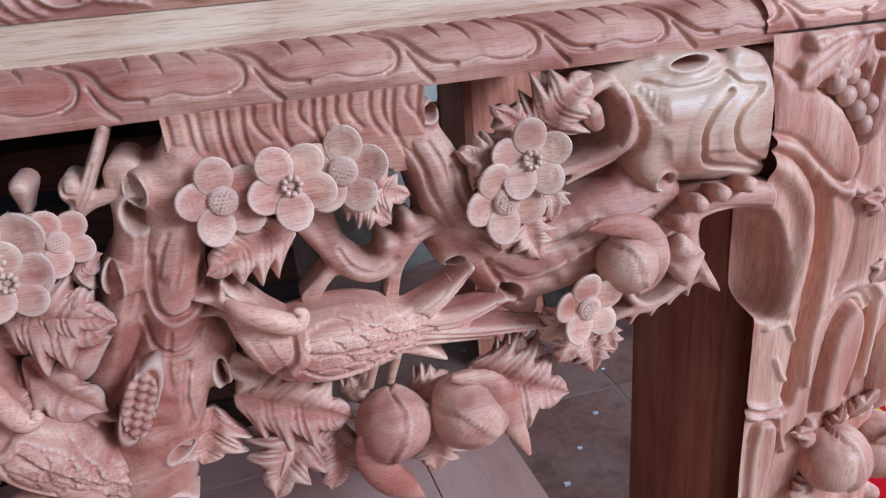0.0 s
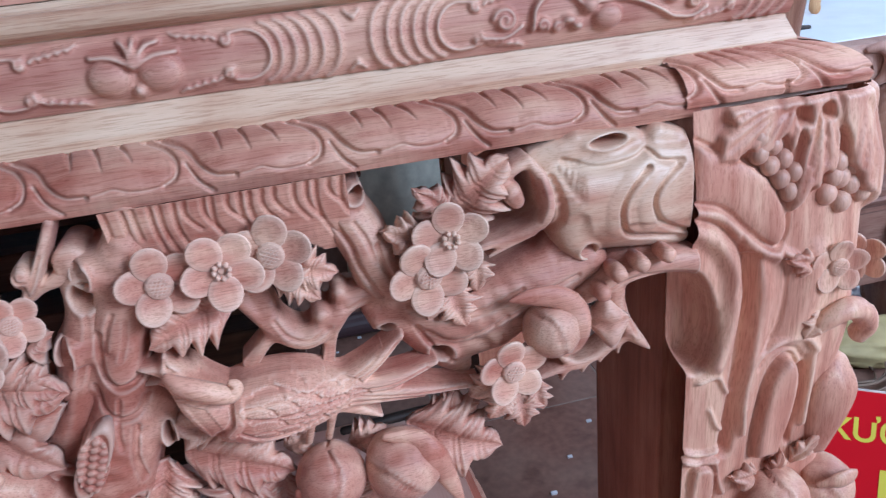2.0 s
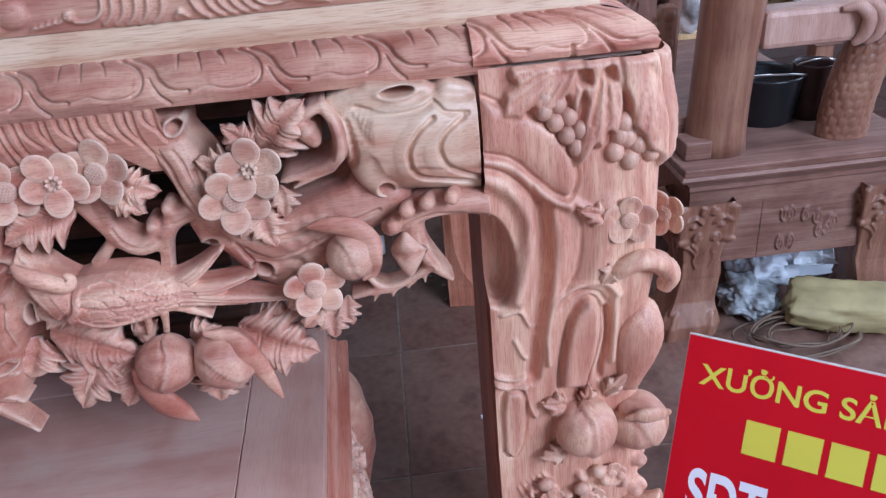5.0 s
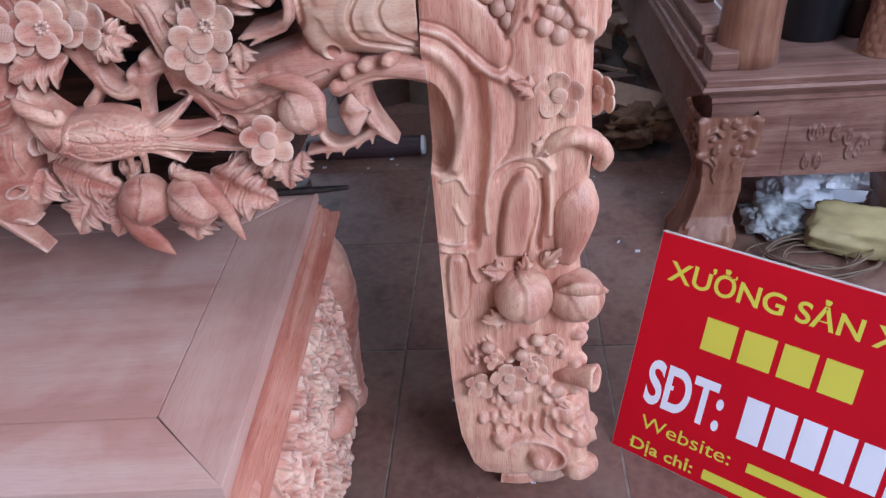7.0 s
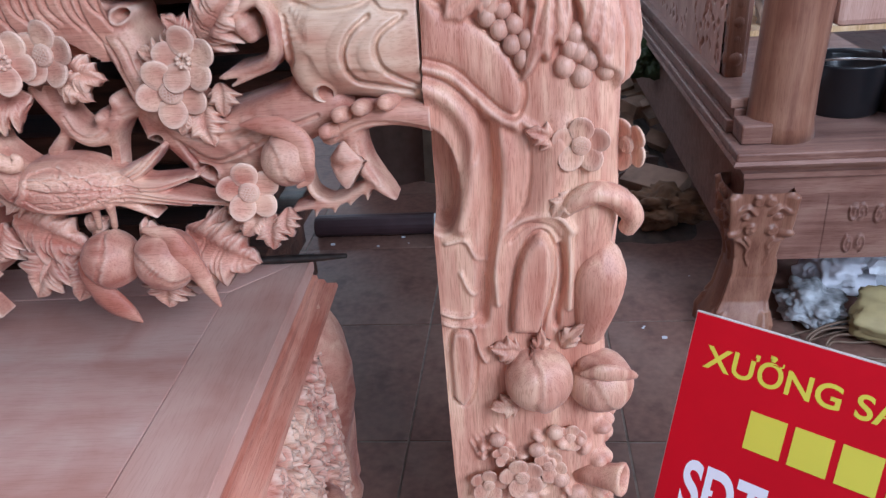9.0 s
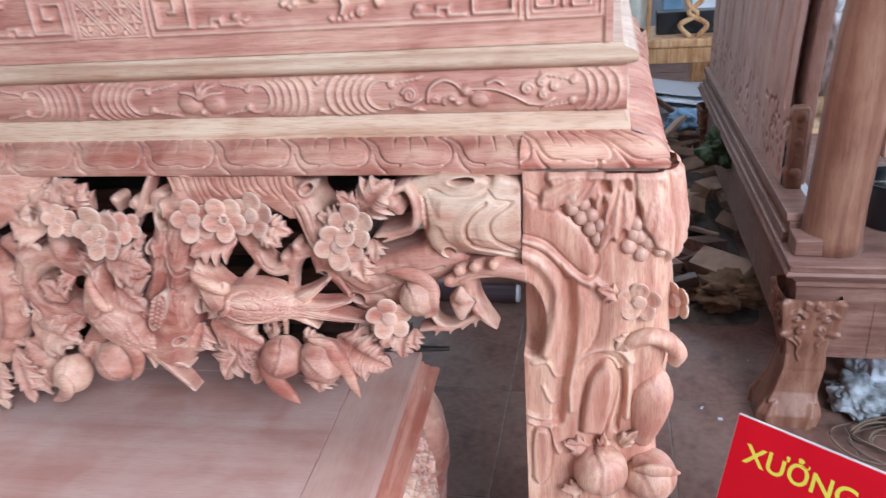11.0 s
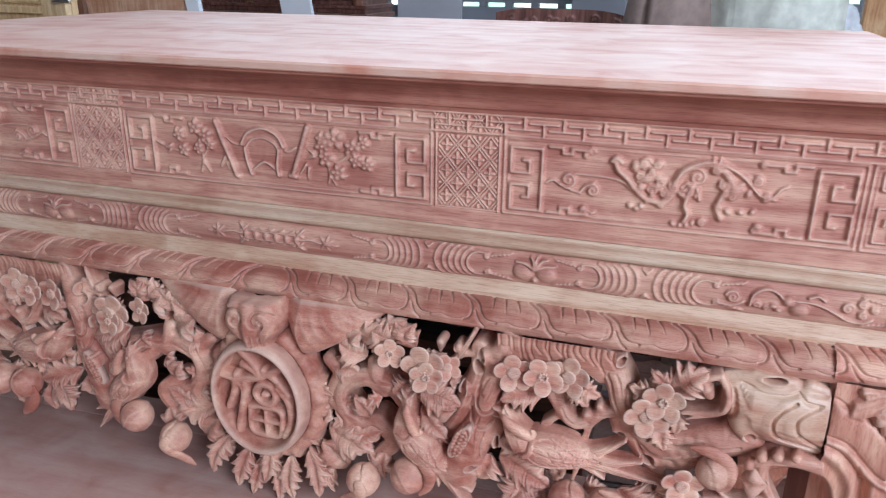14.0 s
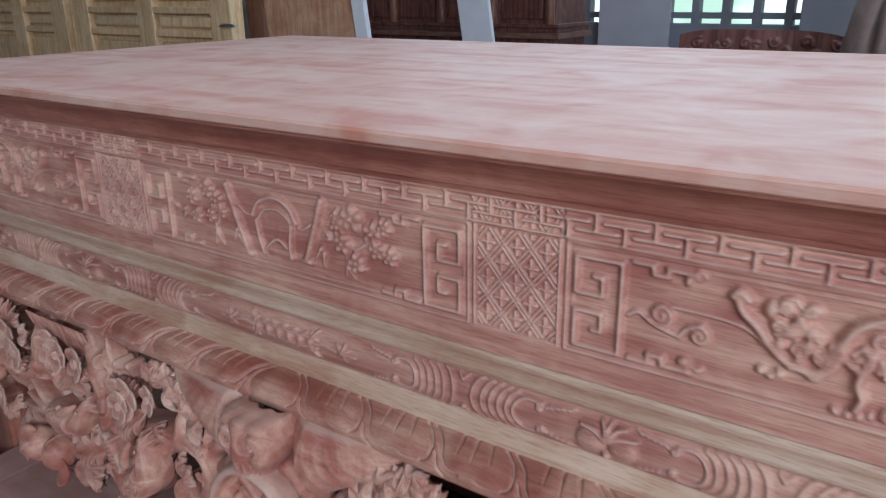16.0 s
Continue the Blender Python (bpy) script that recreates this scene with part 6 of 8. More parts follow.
# looping vines between trunk and medallion
c = Carve(-0.822, -0.486, 0.545, 0.8427, 0.0015)
c.limb([(-0.714, 0.76, 0.0145, 0), (-0.706, 0.728, 0.0178, 0.003), (-0.661, 0.722, 0.0156, 0.002), (-0.616, 0.711, 0.0134, 0), (-0.565, 0.702, 0.0102, -0.004)], 0.003)
c.limb([(-0.68, 0.717, 0.0146, 0), (-0.65, 0.686, 0.0167, 0.002), (-0.622, 0.671, 0.0146, 0)], 0.003)
c.limb([(-0.768, 0.707, 0.0128, 0), (-0.727, 0.726, 0.0147, 0.003), (-0.698, 0.708, 0.0126, 0)], 0.003)
c.limb([(-0.795, 0.667, 0.0152, 0), (-0.774, 0.658, 0.0195, 0.003), (-0.764, 0.634, 0.0174, 0.003), (-0.782, 0.607, 0.0154, 0)], 0.003)
c.limb([(-0.526, 0.823, 0.0137, -0.004), (-0.524, 0.78, 0.0178, 0), (-0.544, 0.733, 0.0181, 0), (-0.562, 0.685, 0.0164, 0), (-0.592, 0.633, 0.0147, -0.004)], 0.003)
c.limb([(-0.521, 0.736, 0.014, 0), (-0.502, 0.704, 0.0101, -0.004)], 0.003)
c.limb([(-0.803, 0.751, 0.0127, 0), (-0.782, 0.729, 0.0149, 0.002), (-0.795, 0.692, 0.0151, 0)], 0.003)
c.limb([(-0.728, 0.815, 0.0102, 0), (-0.703, 0.806, 0.0123, 0), (-0.698, 0.784, 0.0103, 0)], 0.003)
c.limb([(-0.712, 0.641, 0.0172, -0.004), (-0.681, 0.609, 0.0172, -0.004), (-0.714, 0.566, 0.0153, -0.004)], 0.003)
c.limb([(-0.700, 0.726, 0.0100, 0), (-0.728, 0.735, 0.0125, 0.003), (-0.763, 0.722, 0.0145, 0.005), (-0.780, 0.688, 0.0150, 0.005), (-0.768, 0.652, 0.0140, 0.004), (-0.738, 0.636, 0.0115, 0.002), (-0.712, 0.645, 0.0070, 0)], 0.002)
c.settle(1.0, 0.03)
c.groove([(-0.735, 0.727), (-0.760, 0.712), (-0.771, 0.688), (-0.762, 0.660), (-0.740, 0.645)], 0.002, 0.003)
c.groove([(-0.702, 0.732), (-0.655, 0.725), (-0.61, 0.712)], 0.0018, 0.002)
c.groove([(-0.523, 0.802), (-0.525, 0.769), (-0.545, 0.721)], 0.002, 0.0025)
c.eye(-0.522, 0.796, 0.0089, 0.0108, 0, 0.003, 0.018)
c.soften(1)
keep(c.free("vine", -0.010, CARVED, apron, "", 0.045))
rng = random.Random(12)
for k in range(16):
    x, z = rng.uniform(-0.845, -0.70), rng.uniform(0.56, 0.70)
    a = rng.uniform(0, 6.28)
    keep(leaf((x, -0.008, z), (x + 0.042 * math.cos(a), -0.024, z + 0.042 * math.sin(a)), 0.015, apron, 3, 0.005, 0.008, k + 40))

for ob in halves:
    mirrored_tree(ob, XC) if ob.children else mirrored(ob, XC)


# medallion in the middle, with the bat above it and a leafy fringe below
MC, MR = (XC - 0.003, 0.668), (0.094, 0.114)
bm = bmesh.new()
n = 48
loft(bm, [[(MC[0] + q * MR[0] * math.cos(2 * math.pi * i / n), y, MC[1] + q * MR[1] * math.sin(2 * math.pi * i / n)) for i in range(n)] for q, y in ((1.02, 0.02), (1.03, -0.050), (1.0, -0.064), (0.95, -0.069), (0.905, -0.066), (0.88, -0.056), (0.865, -0.020), (0.5, -0.016), (0.05, -0.015))])
medallion = part("medallion", bm, CARVED, apron, "oval medallion framing a good-fortune sign", smooth=True)
c = Carve(MC[0] - 0.086, MC[0] + 0.086, MC[1] - 0.104, MC[1] + 0.104, 0.0012)
x, z = MC
for q, w in (([(-0.030, 0.088), (-0.010, 0.070), (0.004, 0.048), (-0.014, 0.058), (-0.030, 0.064)], 0.0085), ([(0.050, 0.070), (0.020, 0.052), (-0.010, 0.038), (-0.045, 0.032)], 0.0085), ([(-0.075, 0.034), (-0.050, 0.030), (-0.030, 0.012)], 0.0085),
             ([(-0.045, 0.040), (-0.052, 0.006), (-0.066, -0.030)], 0.0085), ([(-0.028, 0.030), (-0.034, -0.010), (-0.046, -0.060), (-0.050, -0.082)], 0.0085), ([(0.012, 0.058), (0.038, 0.040), (0.060, 0.016)], 0.0080),
             ([(0.040, 0.026), (0.060, 0.000), (0.062, -0.040), (0.048, -0.072)], 0.0085), ([(-0.022, -0.024), (0.008, -0.020), (0.040, -0.024), (0.042, -0.050), (0.036, -0.076), (0.006, -0.080), (-0.020, -0.076), (-0.024, -0.050), (-0.022, -0.024)], 0.0062),
             ([(0.009, -0.022), (0.009, -0.078)], 0.0050), ([(-0.022, -0.050), (0.040, -0.050)], 0.0050)):
    c.limb([(x + a, z + b, w, 0.004) for a, b in q], 0.0014)
c.limb([(x + 0.014 + 0.021 * math.cos(t), z + 0.010 + 0.019 * math.sin(t), 0.0078, 0.006) for t in np.linspace(0, 6.28, 11)], 0.0014)
c.limb([(x + 0.012, z + 0.010, 0.0080, 0.006), (x + 0.017, z + 0.010, 0.0070, 0.006)], 0.0014)
c.settle(1.3, 0.02)
c.soften(1)
c.free("good_fortune_sign", -0.040, CARVED, medallion, "", 0.03)
bm = bmesh.new()
n = 216
rows = []
for q, y, amp in ((0.98, -0.020, 0.0), (1.04, -0.034, 0.0), (1.12, -0.038, 0.0020), (1.20, -0.034, 0.0028), (1.27, -0.024, 0.0030), (1.31, -0.006, 0.0030), (1.29, 0.015, 0.0)):
    row = []
    for i in range(n):
        a = 2 * math.pi * i / n
        w = math.sin(12 * a + 6 * q) + 0.5 * math.sin(29 * a)
        e = q + (0.035 * w if amp > 0.0025 else 0.0) - (0.06 * (q - 1) / 0.3 if math.sin(a) > 0.3 else 0.0)
        row.append((MC[0] + e * MR[0] * math.cos(a), y - amp * w, MC[1] + e * MR[1] * math.sin(a)))
    rows.append(row)
loft(bm, rows)
part("medallion_fringe", bm, CARVED, apron, smooth=True)
for k, (dx, z0, tx, tz, w) in enumerate(((0.0, 0.55, 0.0, 0.485, 0.026), (0.045, 0.54, 0.06, 0.462, 0.028), (-0.045, 0.54, -0.06, 0.462, 0.028), (0.085, 0.56, 0.115, 0.48, 0.028), (-0.085, 0.56, -0.115, 0.48, 0.028), (0.02, 0.52, 0.03, 0.45, 0.022), (-0.02, 0.52, -0.03, 0.45, 0.022))):
    leaf((MC[0] + dx, -0.03, z0), (MC[0] + tx, -0.055, tz), w, apron, 4, 0.008, 0.010, k + 70)
# bat: a blunt head with a coiled brow, and two ribbed wings spread under the moulding
c = Carve(XC - 0.075, XC + 0.075, 0.762, 0.8645, 0.0011)
c.limb([(XC - 0.026, 0.850, 0.0240, 0.010), (XC - 0.030, 0.826, 0.0230, 0.012), (XC - 0.020, 0.802, 0.0180, 0.010)], 0.004)
c.limb([(XC + 0.026, 0.850, 0.0240, 0.010), (XC + 0.030, 0.826, 0.0230, 0.012), (XC + 0.020, 0.802, 0.0180, 0.010)], 0.004)
c.limb([(XC, 0.850, 0.0260, 0.012), (XC, 0.815, 0.0220, 0.020), (XC, 0.788, 0.0150, 0.022)], 0.004)
c.limb([(XC - 0.022, 0.787, 0.0085, 0.006), (XC, 0.780, 0.0090, 0.014), (XC + 0.022, 0.787, 0.0085, 0.006)], 0.003)
c.settle(1.1, 0.03)
for sgn in (-1, 1):
    coil = [(XC + sgn * (0.024 + (0.023 - 0.0026 * t) * math.cos(0.9 * t + 0.4)), 0.834 + (0.023 - 0.0026 * t) * math.sin(0.9 * t + 0.4)) for t in np.linspace(0, 7.8, 18)]
    c.groove(coil, 0.0036, 0.0085)
    for k in range(3):
        c.groove([(XC + sgn * (0.006 + 0.007 * k), 0.806 - 0.002 * k), (XC + sgn * (0.005 + 0.006 * k), 0.792), (XC + sgn * (0.003 + 0.006 * k), 0.776)], 0.0022, 0.0050)
c.soften(1)
c.free("bat", -0.042, CARVED, apron, "", 0.046)
for sgn in (-1, 1):
    wing = bmesh.new()
    rows = []
    for i in range(73):
        u = i / 72
        x = XC + sgn * (0.046 + 0.186 * u)
        zt = 0.8625
        zb = 0.806 - 0.044 * math.sin(math.pi * min(1.0, u / 0.26) / 2) + 0.092 * max(0.0, (u - 0.20) / 0.80) ** 1.35
        row = []
        for v in np.linspace(0, 1, 19):
            rib = 0.0022 * abs(math.sin(24 * u + 9.0 * v * (0.4 + u))) ** 0.7
            bulge = 0.034 * math.sin(math.pi * (0.12 + 0.82 * v)) * (1 - 0.75 * u ** 1.6)
            row.append((x, 0.004 - 0.022 * (1 - u ** 3) * min(1.0, 0.3 + 4 * u) - bulge * min(1.0, 0.45 + 3 * u) + rib * math.sin(math.pi * v), zb + (zt - zb) * v))
        rows.append(row + [(x, 0.016, zb + (zt - zb) * v) for v in (1, 0.5, 0)])
    loft(wing, rows)
    bmesh.ops.recalc_face_normals(wing, faces=wing.faces)
    part("bat_wing", wing, CARVED, apron, "pale spread wing with fine ribs", smooth=True)


# ---- the legs ----
LZ = np.array([0.0, 0.012, 0.030, 0.042, 0.054, 0.075, 0.10, 0.16, 0.22, 0.28, 0.35, 0.42, 0.50, 0.57, 0.62, 0.68, 0.74, 0.80, 0.868])
LXL = np.array([0.066, 0.058, 0.060, 0.068, 0.050, 0.035, 0.020, 0.004, -0.001, -0.003, -0.004, -0.004, -0.004, -0.004, -0.004, -0.004, -0.003, -0.0005, -0.0005])
LXR = np.array([0.150, 0.160, 0.158, 0.150, 0.174, 0.191, 0.196, 0.186, 0.180, 0.182, 0.182, 0.178, 0.172, 0.182, 0.190, 0.188, 0.188, 0.188, 0.176])
LYF = np.array([-0.005, -0.015, -0.014, -0.004, -0.028, -0.044, -0.048, -0.046, -0.042, -0.040, -0.038, -0.036, -0.036, -0.036, -0.036, -0.036, -0.034, -0.030, -0.022])


def leg_at(z):
    return np.interp(z, LZ, LXL), np.interp(z, LZ, LXR), np.interp(z, LZ, LYF)


def on_leg(s, z, h):
    """s from 0 (inner edge of the front) over 0.2 (the corner) to 0.4 (back edge of the end face)."""
    xl, xr, yf = leg_at(z)
    w, rc, h = xr - xl, 0.030, 1.3 * h
    total = 2 * (w - rc) + math.pi / 2 * rc
    t = s / 0.4 * total
    a = np.clip((t - (w - rc)) / rc, 0, math.pi / 2)
    x = np.where(t < w - rc, xl + t, xr - rc + rc * np.sin(a))
    y = np.where(t > w - rc + math.pi / 2 * rc, yf + rc + (t - (w - rc + math.pi / 2 * rc)), yf + rc - rc * np.cos(a))
    return x + h * np.sin(a), y - h * np.cos(a), z


r = Relief(0.0, 0.4, 0.0, 0.866, 0.0020)
gs, gz = np.meshgrid(r.xs, r.zs)


def scoop(flip):
    """The arch bites into the inner edge of the leg and leaves a hollow there."""
    q = [((0.4 - 1.153 * (x + 0.004)) if flip else 1.153 * (x + 0.004), z) for x, z in smooth_line([(-0.018, 0.724), (0.006, 0.711), (0.019, 0.686), (0.024, 0.65), (0.019, 0.621), (0.01, 0.605), (-0.003, 0.607), (-0.014, 0.632), (-0.024, 0.641)], 4)]
    cut = Relief(0.0, 0.4, 0.0, 0.866, 0.0020)
    cut.patch(q, 1.0, 0.010)
    r.h -= 0.034 * cut.h + (r.h * cut.h)


def leg_lines(flip):
    def at(q):
        return [((0.4 - 1.153 * (x + 0.004)) if flip else 1.153 * (x + 0.004), z) for x, z in q]

    # smooth drop-shaped shoulder, outlined, over a thick fold
    drop = smooth_line([(-0.002, 0.841), (0.017, 0.83), (0.04, 0.819), (0.063, 0.801), (0.08, 0.774), (0.087, 0.748), (0.08, 0.727), (0.065, 0.733), (0.044, 0.753), (0.023, 0.774), (-0.006, 0.785)], 4)
    r.patch(at(drop), 0.0060, 0.020)
    for q, w, h in (
([(-0.009, 0.78), (0.02, 0.769), (0.042, 0.748), (0.063, 0.726), (0.08, 0.719)], 0.013, 0.0075),
                    ([(-0.007, 0.762), (0.019, 0.745), (0.036, 0.718), (0.04, 0.691), (0.034, 0.649), (0.024, 0.613)], 0.017, 0.0085),
                    ([(0.061, 0.716), (0.07, 0.673), (0.063, 0.623), (0.055, 0.554)], 0.018, 0.005),
                    ([(0.118, 0.709), (0.112, 0.668), (0.103, 0.626)], 0.026, 0.0045),
                    ([(0.061, 0.52), (0.057, 0.57), (0.065, 0.604), (0.087, 0.62), (0.114, 0.621), (0.131, 0.603)], 0.007, 0.006),
                    ([(0.139, 0.509), (0.134, 0.56), (0.128, 0.6)], 0.007, 0.005),
                    ([(0.007, 0.593), (0.027, 0.597), (0.037, 0.578), (0.049, 0.566)], 0.0034, 0.006),
                    ([(0.026, 0.597), (0.03, 0.619), (0.04, 0.641)], 0.003, 0.006),
                    ([(0.021, 0.558), (0.03, 0.536), (0.039, 0.531)], 0.003, 0.005),
                    ([(-0.002, 0.508), (0.016, 0.502), (0.035, 0.506)], 0.005, 0.006),
                    ([(-0.001, 0.494), (0.016, 0.489), (0.036, 0.492)], 0.0044, 0.0055),
                    ([(0.032, 0.489), (0.035, 0.467), (0.043, 0.443)], 0.005, 0.006),
                    ([(0.086, 0.72), (0.098, 0.712), (0.112, 0.695)], 0.006, 0.005)):
        r.ridge(at(smooth_line(q, 4)), w, h, 0, 0.0)
    lobe = smooth_line([(0.074, 0.483), (0.076, 0.534), (0.083, 0.582), (0.097, 0.602), (0.109, 0.596), (0.117, 0.57), (0.117, 0.525), (0.108, 0.479)], 4)
    pill = smooth_line([(0.003, 0.458), (0.007, 0.482), (0.02, 0.487), (0.031, 0.479), (0.032, 0.444), (0.026, 0.398), (0.015, 0.377), (0.003, 0.39)], 4)
    r.patch(at(lobe), 0.0110, 0.012)
    r.patch(at(pill), 0.0060, 0.007)
    for q, w, h in ((drop, 0.0028, -0.0065), (lobe, 0.0030, -0.0085), (pill, 0.0026, -0.0065)):
        r.ridge(at(q), w, h, 0, 0.0)
    # valleys and cut lines
    for q, w, h in (
([(0.054, 0.716), (0.055, 0.675), (0.052, 0.624), (0.048, 0.571), (0.042, 0.501)], 0.013, -0.013),
                    ([(-0.006, 0.771), (0.019, 0.759), (0.038, 0.739), (0.049, 0.717)], 0.0024, -0.005),
                    ([(0.083, 0.72), (0.091, 0.692), (0.087, 0.642), (0.073, 0.614)], 0.0024, -0.004),
                    ([(0.121, 0.585), (0.128, 0.544), (0.125, 0.485)], 0.006, -0.009),
                    ([(0.07, 0.592), (0.086, 0.61), (0.106, 0.61), (0.12, 0.593)], 0.0022, -0.005),
                    ([(-0.006, 0.501), (0.036, 0.499)], 0.0018, -0.0045),
                    ([(0.043, 0.747), (0.046, 0.717), (0.04, 0.684)], 0.002, -0.0035),
                    ([(0.102, 0.704), (0.118, 0.709), (0.127, 0.695)], 0.002, -0.003),
                    ([(0.032, 0.596), (0.04, 0.572)], 0.0016, -0.003)):
        r.ridge(at(smooth_line(q, 4)), w, h, 0, 0.0)
    def to_corner(q):
        return [(x - 0.030 if x < 0.108 else 0.078 + 0.88 * (x - 0.108), z) for x, z in q]

    # vine leaves under the corner block: toothed outlines, fanned cuts and a drilled eye
    for poly, root, tips, h in ((([(0.058, 0.866), (0.055, 0.858), (0.061, 0.850), (0.050, 0.842), (0.045, 0.819), (0.063, 0.816), (0.077, 0.826), (0.080, 0.816), (0.096, 0.822), (0.110, 0.834), (0.117, 0.813), (0.128, 0.836), (0.134, 0.866)], (0.128, 0.868),
                                 [(0.060, 0.856), (0.056, 0.843), (0.054, 0.829), (0.066, 0.823), (0.083, 0.826), (0.098, 0.830), (0.114, 0.828)], 0.0085),) + (([(0.132, 0.867), (0.124, 0.846), (0.130, 0.826), (0.122, 0.80), (0.116, 0.776), (0.114, 0.758), (0.128, 0.770), (0.136, 0.784), (0.142, 0.776), (0.150, 0.796), (0.158, 0.790), (0.168, 0.812), (0.174, 0.85), (0.172, 0.867)], (0.158, 0.872),
                                 [(0.118, 0.768), (0.122, 0.788), (0.132, 0.792), (0.131, 0.806), (0.144, 0.790), (0.150, 0.806), (0.164, 0.812), (0.168, 0.832)], 0.0105),) + (([(0.172, 0.867), (0.170, 0.84), (0.176, 0.82), (0.174, 0.80), (0.184, 0.790), (0.190, 0.772), (0.200, 0.766), (0.212, 0.744), (0.212, 0.867)], (0.206, 0.874), [(0.178, 0.806), (0.186, 0.796), (0.194, 0.782), (0.202, 0.77), (0.211, 0.75)], 0.0135),)):
        r.patch(at(to_corner(poly)), h, 0.005)
        root = to_corner([root])[0]
        for tx, tz in to_corner(tips):
            q = 0.25
            r.ridge(at(smooth_line([(root[0] + q * (tx - root[0]), root[1] + q * (tz - root[1])), (0.45 * root[0] + 0.55 * tx, 0.45 * root[1] + 0.55 * tz + 0.003), (tx, tz)], 4)), 0.0019, -0.0042, 0.2, 0.0)
    r.bump(*at([(0.098, 0.850)])[0], 0.0042, 0.0070, -0.004, 0.3)
    r.bump(*at([(0.124, 0.852)])[0], 0.0036, 0.0060, -0.004, 0.0)
    # scales of the lower leg
    rng = random.Random(3)
    for k in range(44):
        r.bump(*at([(rng.uniform(0.03, 0.19), rng.uniform(0.185, 0.345))])[0], rng.uniform(0.006, 0.013), rng.uniform(0.005, 0.010), rng.uniform(0.006, 0.012), rng.uniform(0, 3))
    for k in range(6):
        r.ridge(at([(0.028 + 0.006 * k, 0.30 + 0.006 * k), (0.018 + 0.006 * k, 0.325 + 0.004 * k)]), 0.004, 0.005, 0.5)
    # scrolled foot
    q = [(0.105 + (0.058 - 0.0085 * a) * math.cos(2.6 - a), 0.118 + (0.052 - 0.0075 * a) * math.sin(2.6 - a)) for a in np.linspace(0, 6.2, 30)]
    r.ridge(at(q), 0.012, 0.016, 0.3, 0.0)
    r.bump(*at([(0.103, 0.115)])[0], 0.020, 0.017, 0.020)
    for k in range(7):
        r.ridge(at(smooth_line([(0.06 + 0.016 * k, 0.20), (0.05 + 0.018 * k, 0.178), (0.055 + 0.02 * k, 0.158)], 4)), 0.006, 0.008, 0.4)
    r.bump(*at([(0.176, 0.075)])[0], 0.026, 0.022, 0.020)
    r.bump(*at([(0.058, 0.158)])[0], 0.020, 0.018, 0.014)
    r.bump(*at([(0.170, 0.148)])[0], 0.016, 0.020, 0.014)
    r.bump(*at([(0.184, 0.205)])[0], 0.016, 0.020, 0.012)


leg_lines(False)
leg_lines(True)
scoop(False)
scoop(True)
r.h += 0.0035 * np.sin(gz * 14 + 8 * gs) * np.sin(gs * 30)
r.soften(1)
leg = r.mesh("leg", on_leg, ROSEWOOD_UP, altar, "thick carved corner leg with grapes, fruit and a scrolled foot")
# inner faces: redder wood, with their shade put into its colour
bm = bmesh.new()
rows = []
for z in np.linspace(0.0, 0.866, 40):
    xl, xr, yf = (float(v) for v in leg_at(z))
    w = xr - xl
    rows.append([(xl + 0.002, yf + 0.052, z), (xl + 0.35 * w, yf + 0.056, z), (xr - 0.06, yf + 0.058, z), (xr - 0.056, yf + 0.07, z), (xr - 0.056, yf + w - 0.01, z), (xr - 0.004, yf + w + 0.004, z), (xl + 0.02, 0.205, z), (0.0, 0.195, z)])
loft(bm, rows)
part("leg_core", bm, SHADED_UP, leg)
bm = bmesh.new()
loft(bm, [[(0.125 + q * 0.062 * math.cos(2 * math.pi * i / 20), 0.045 + q * 0.062 * math.sin(2 * math.pi * i / 20), z) for i in range(20)] for q, z in ((0.75, 0.0), (0.98, 0.012), (1.04, 0.03), (0.95, 0.055), (0.8, 0.07))])
part("foot", bm, ROSEWOOD_UP, leg, smooth=True)
for pts, q in (([(0.057, 0.834), (0.056, 0.820), (0.070, 0.826), (0.066, 0.808), (0.079, 0.812), (0.076, 0.794), (0.089, 0.798), (0.086, 0.780)], 0.0090),
               ([(0.122, 0.772), (0.134, 0.786), (0.131, 0.800), (0.145, 0.778), (0.137, 0.762), (0.147, 0.796), (0.156, 0.786), (0.158, 0.768), (0.128, 0.788)], 0.0106)):
    for x, z in pts:
        px, py, pz = (float(v) for v in on_leg(np.array(1.153 * (x + 0.004)), np.array(z), np.array(0.0010)))
        bm = bmesh.new()
        ball(bm, (px, py, pz), q, (1, 1, 1.10), 14)
        part("grape", bm, ROSEWOOD_UP, leg, smooth=True)
blossom((0.147, -0.044, 0.698), 0.026, (-0.15, 0), 0.3, "button", leg, mat=ROSEWOOD_UP)
blossom((0.195, -0.016, 0.687), 0.025, (-0.9, 0), 0.7, "button", leg, mat=ROSEWOOD_UP)
for x, y, z, q, tn in ((0.039, -0.052, 0.269, 0.021, 0.2), (0.080, -0.056, 0.286, 0.025, 0.6), (0.112, -0.050, 0.298, 0.020, 1.0), (0.060, -0.048, 0.312, 0.014, 0.4), (0.138, -0.044, 0.337, 0.017, 0.1)):
    blossom((x, y, z), q, (0, 0.1), tn, "button", leg, mat=ROSEWOOD_UP)
for x, y, z, q in ((0.126, -0.052, 0.278, 0.011), (0.098, -0.050, 0.322, 0.010), (0.085, -0.050, 0.246, 0.015), (0.146, -0.048, 0.252, 0.013), (0.052, -0.046, 0.334, 0.010), (0.120, -0.046, 0.345, 0.010)):
    bm = bmesh.new()
    ball(bm, (x, y, z), q, (1, 0.8, 0.95), 14)
    part("bud", bm, ROSEWOOD_UP, leg, smooth=True)
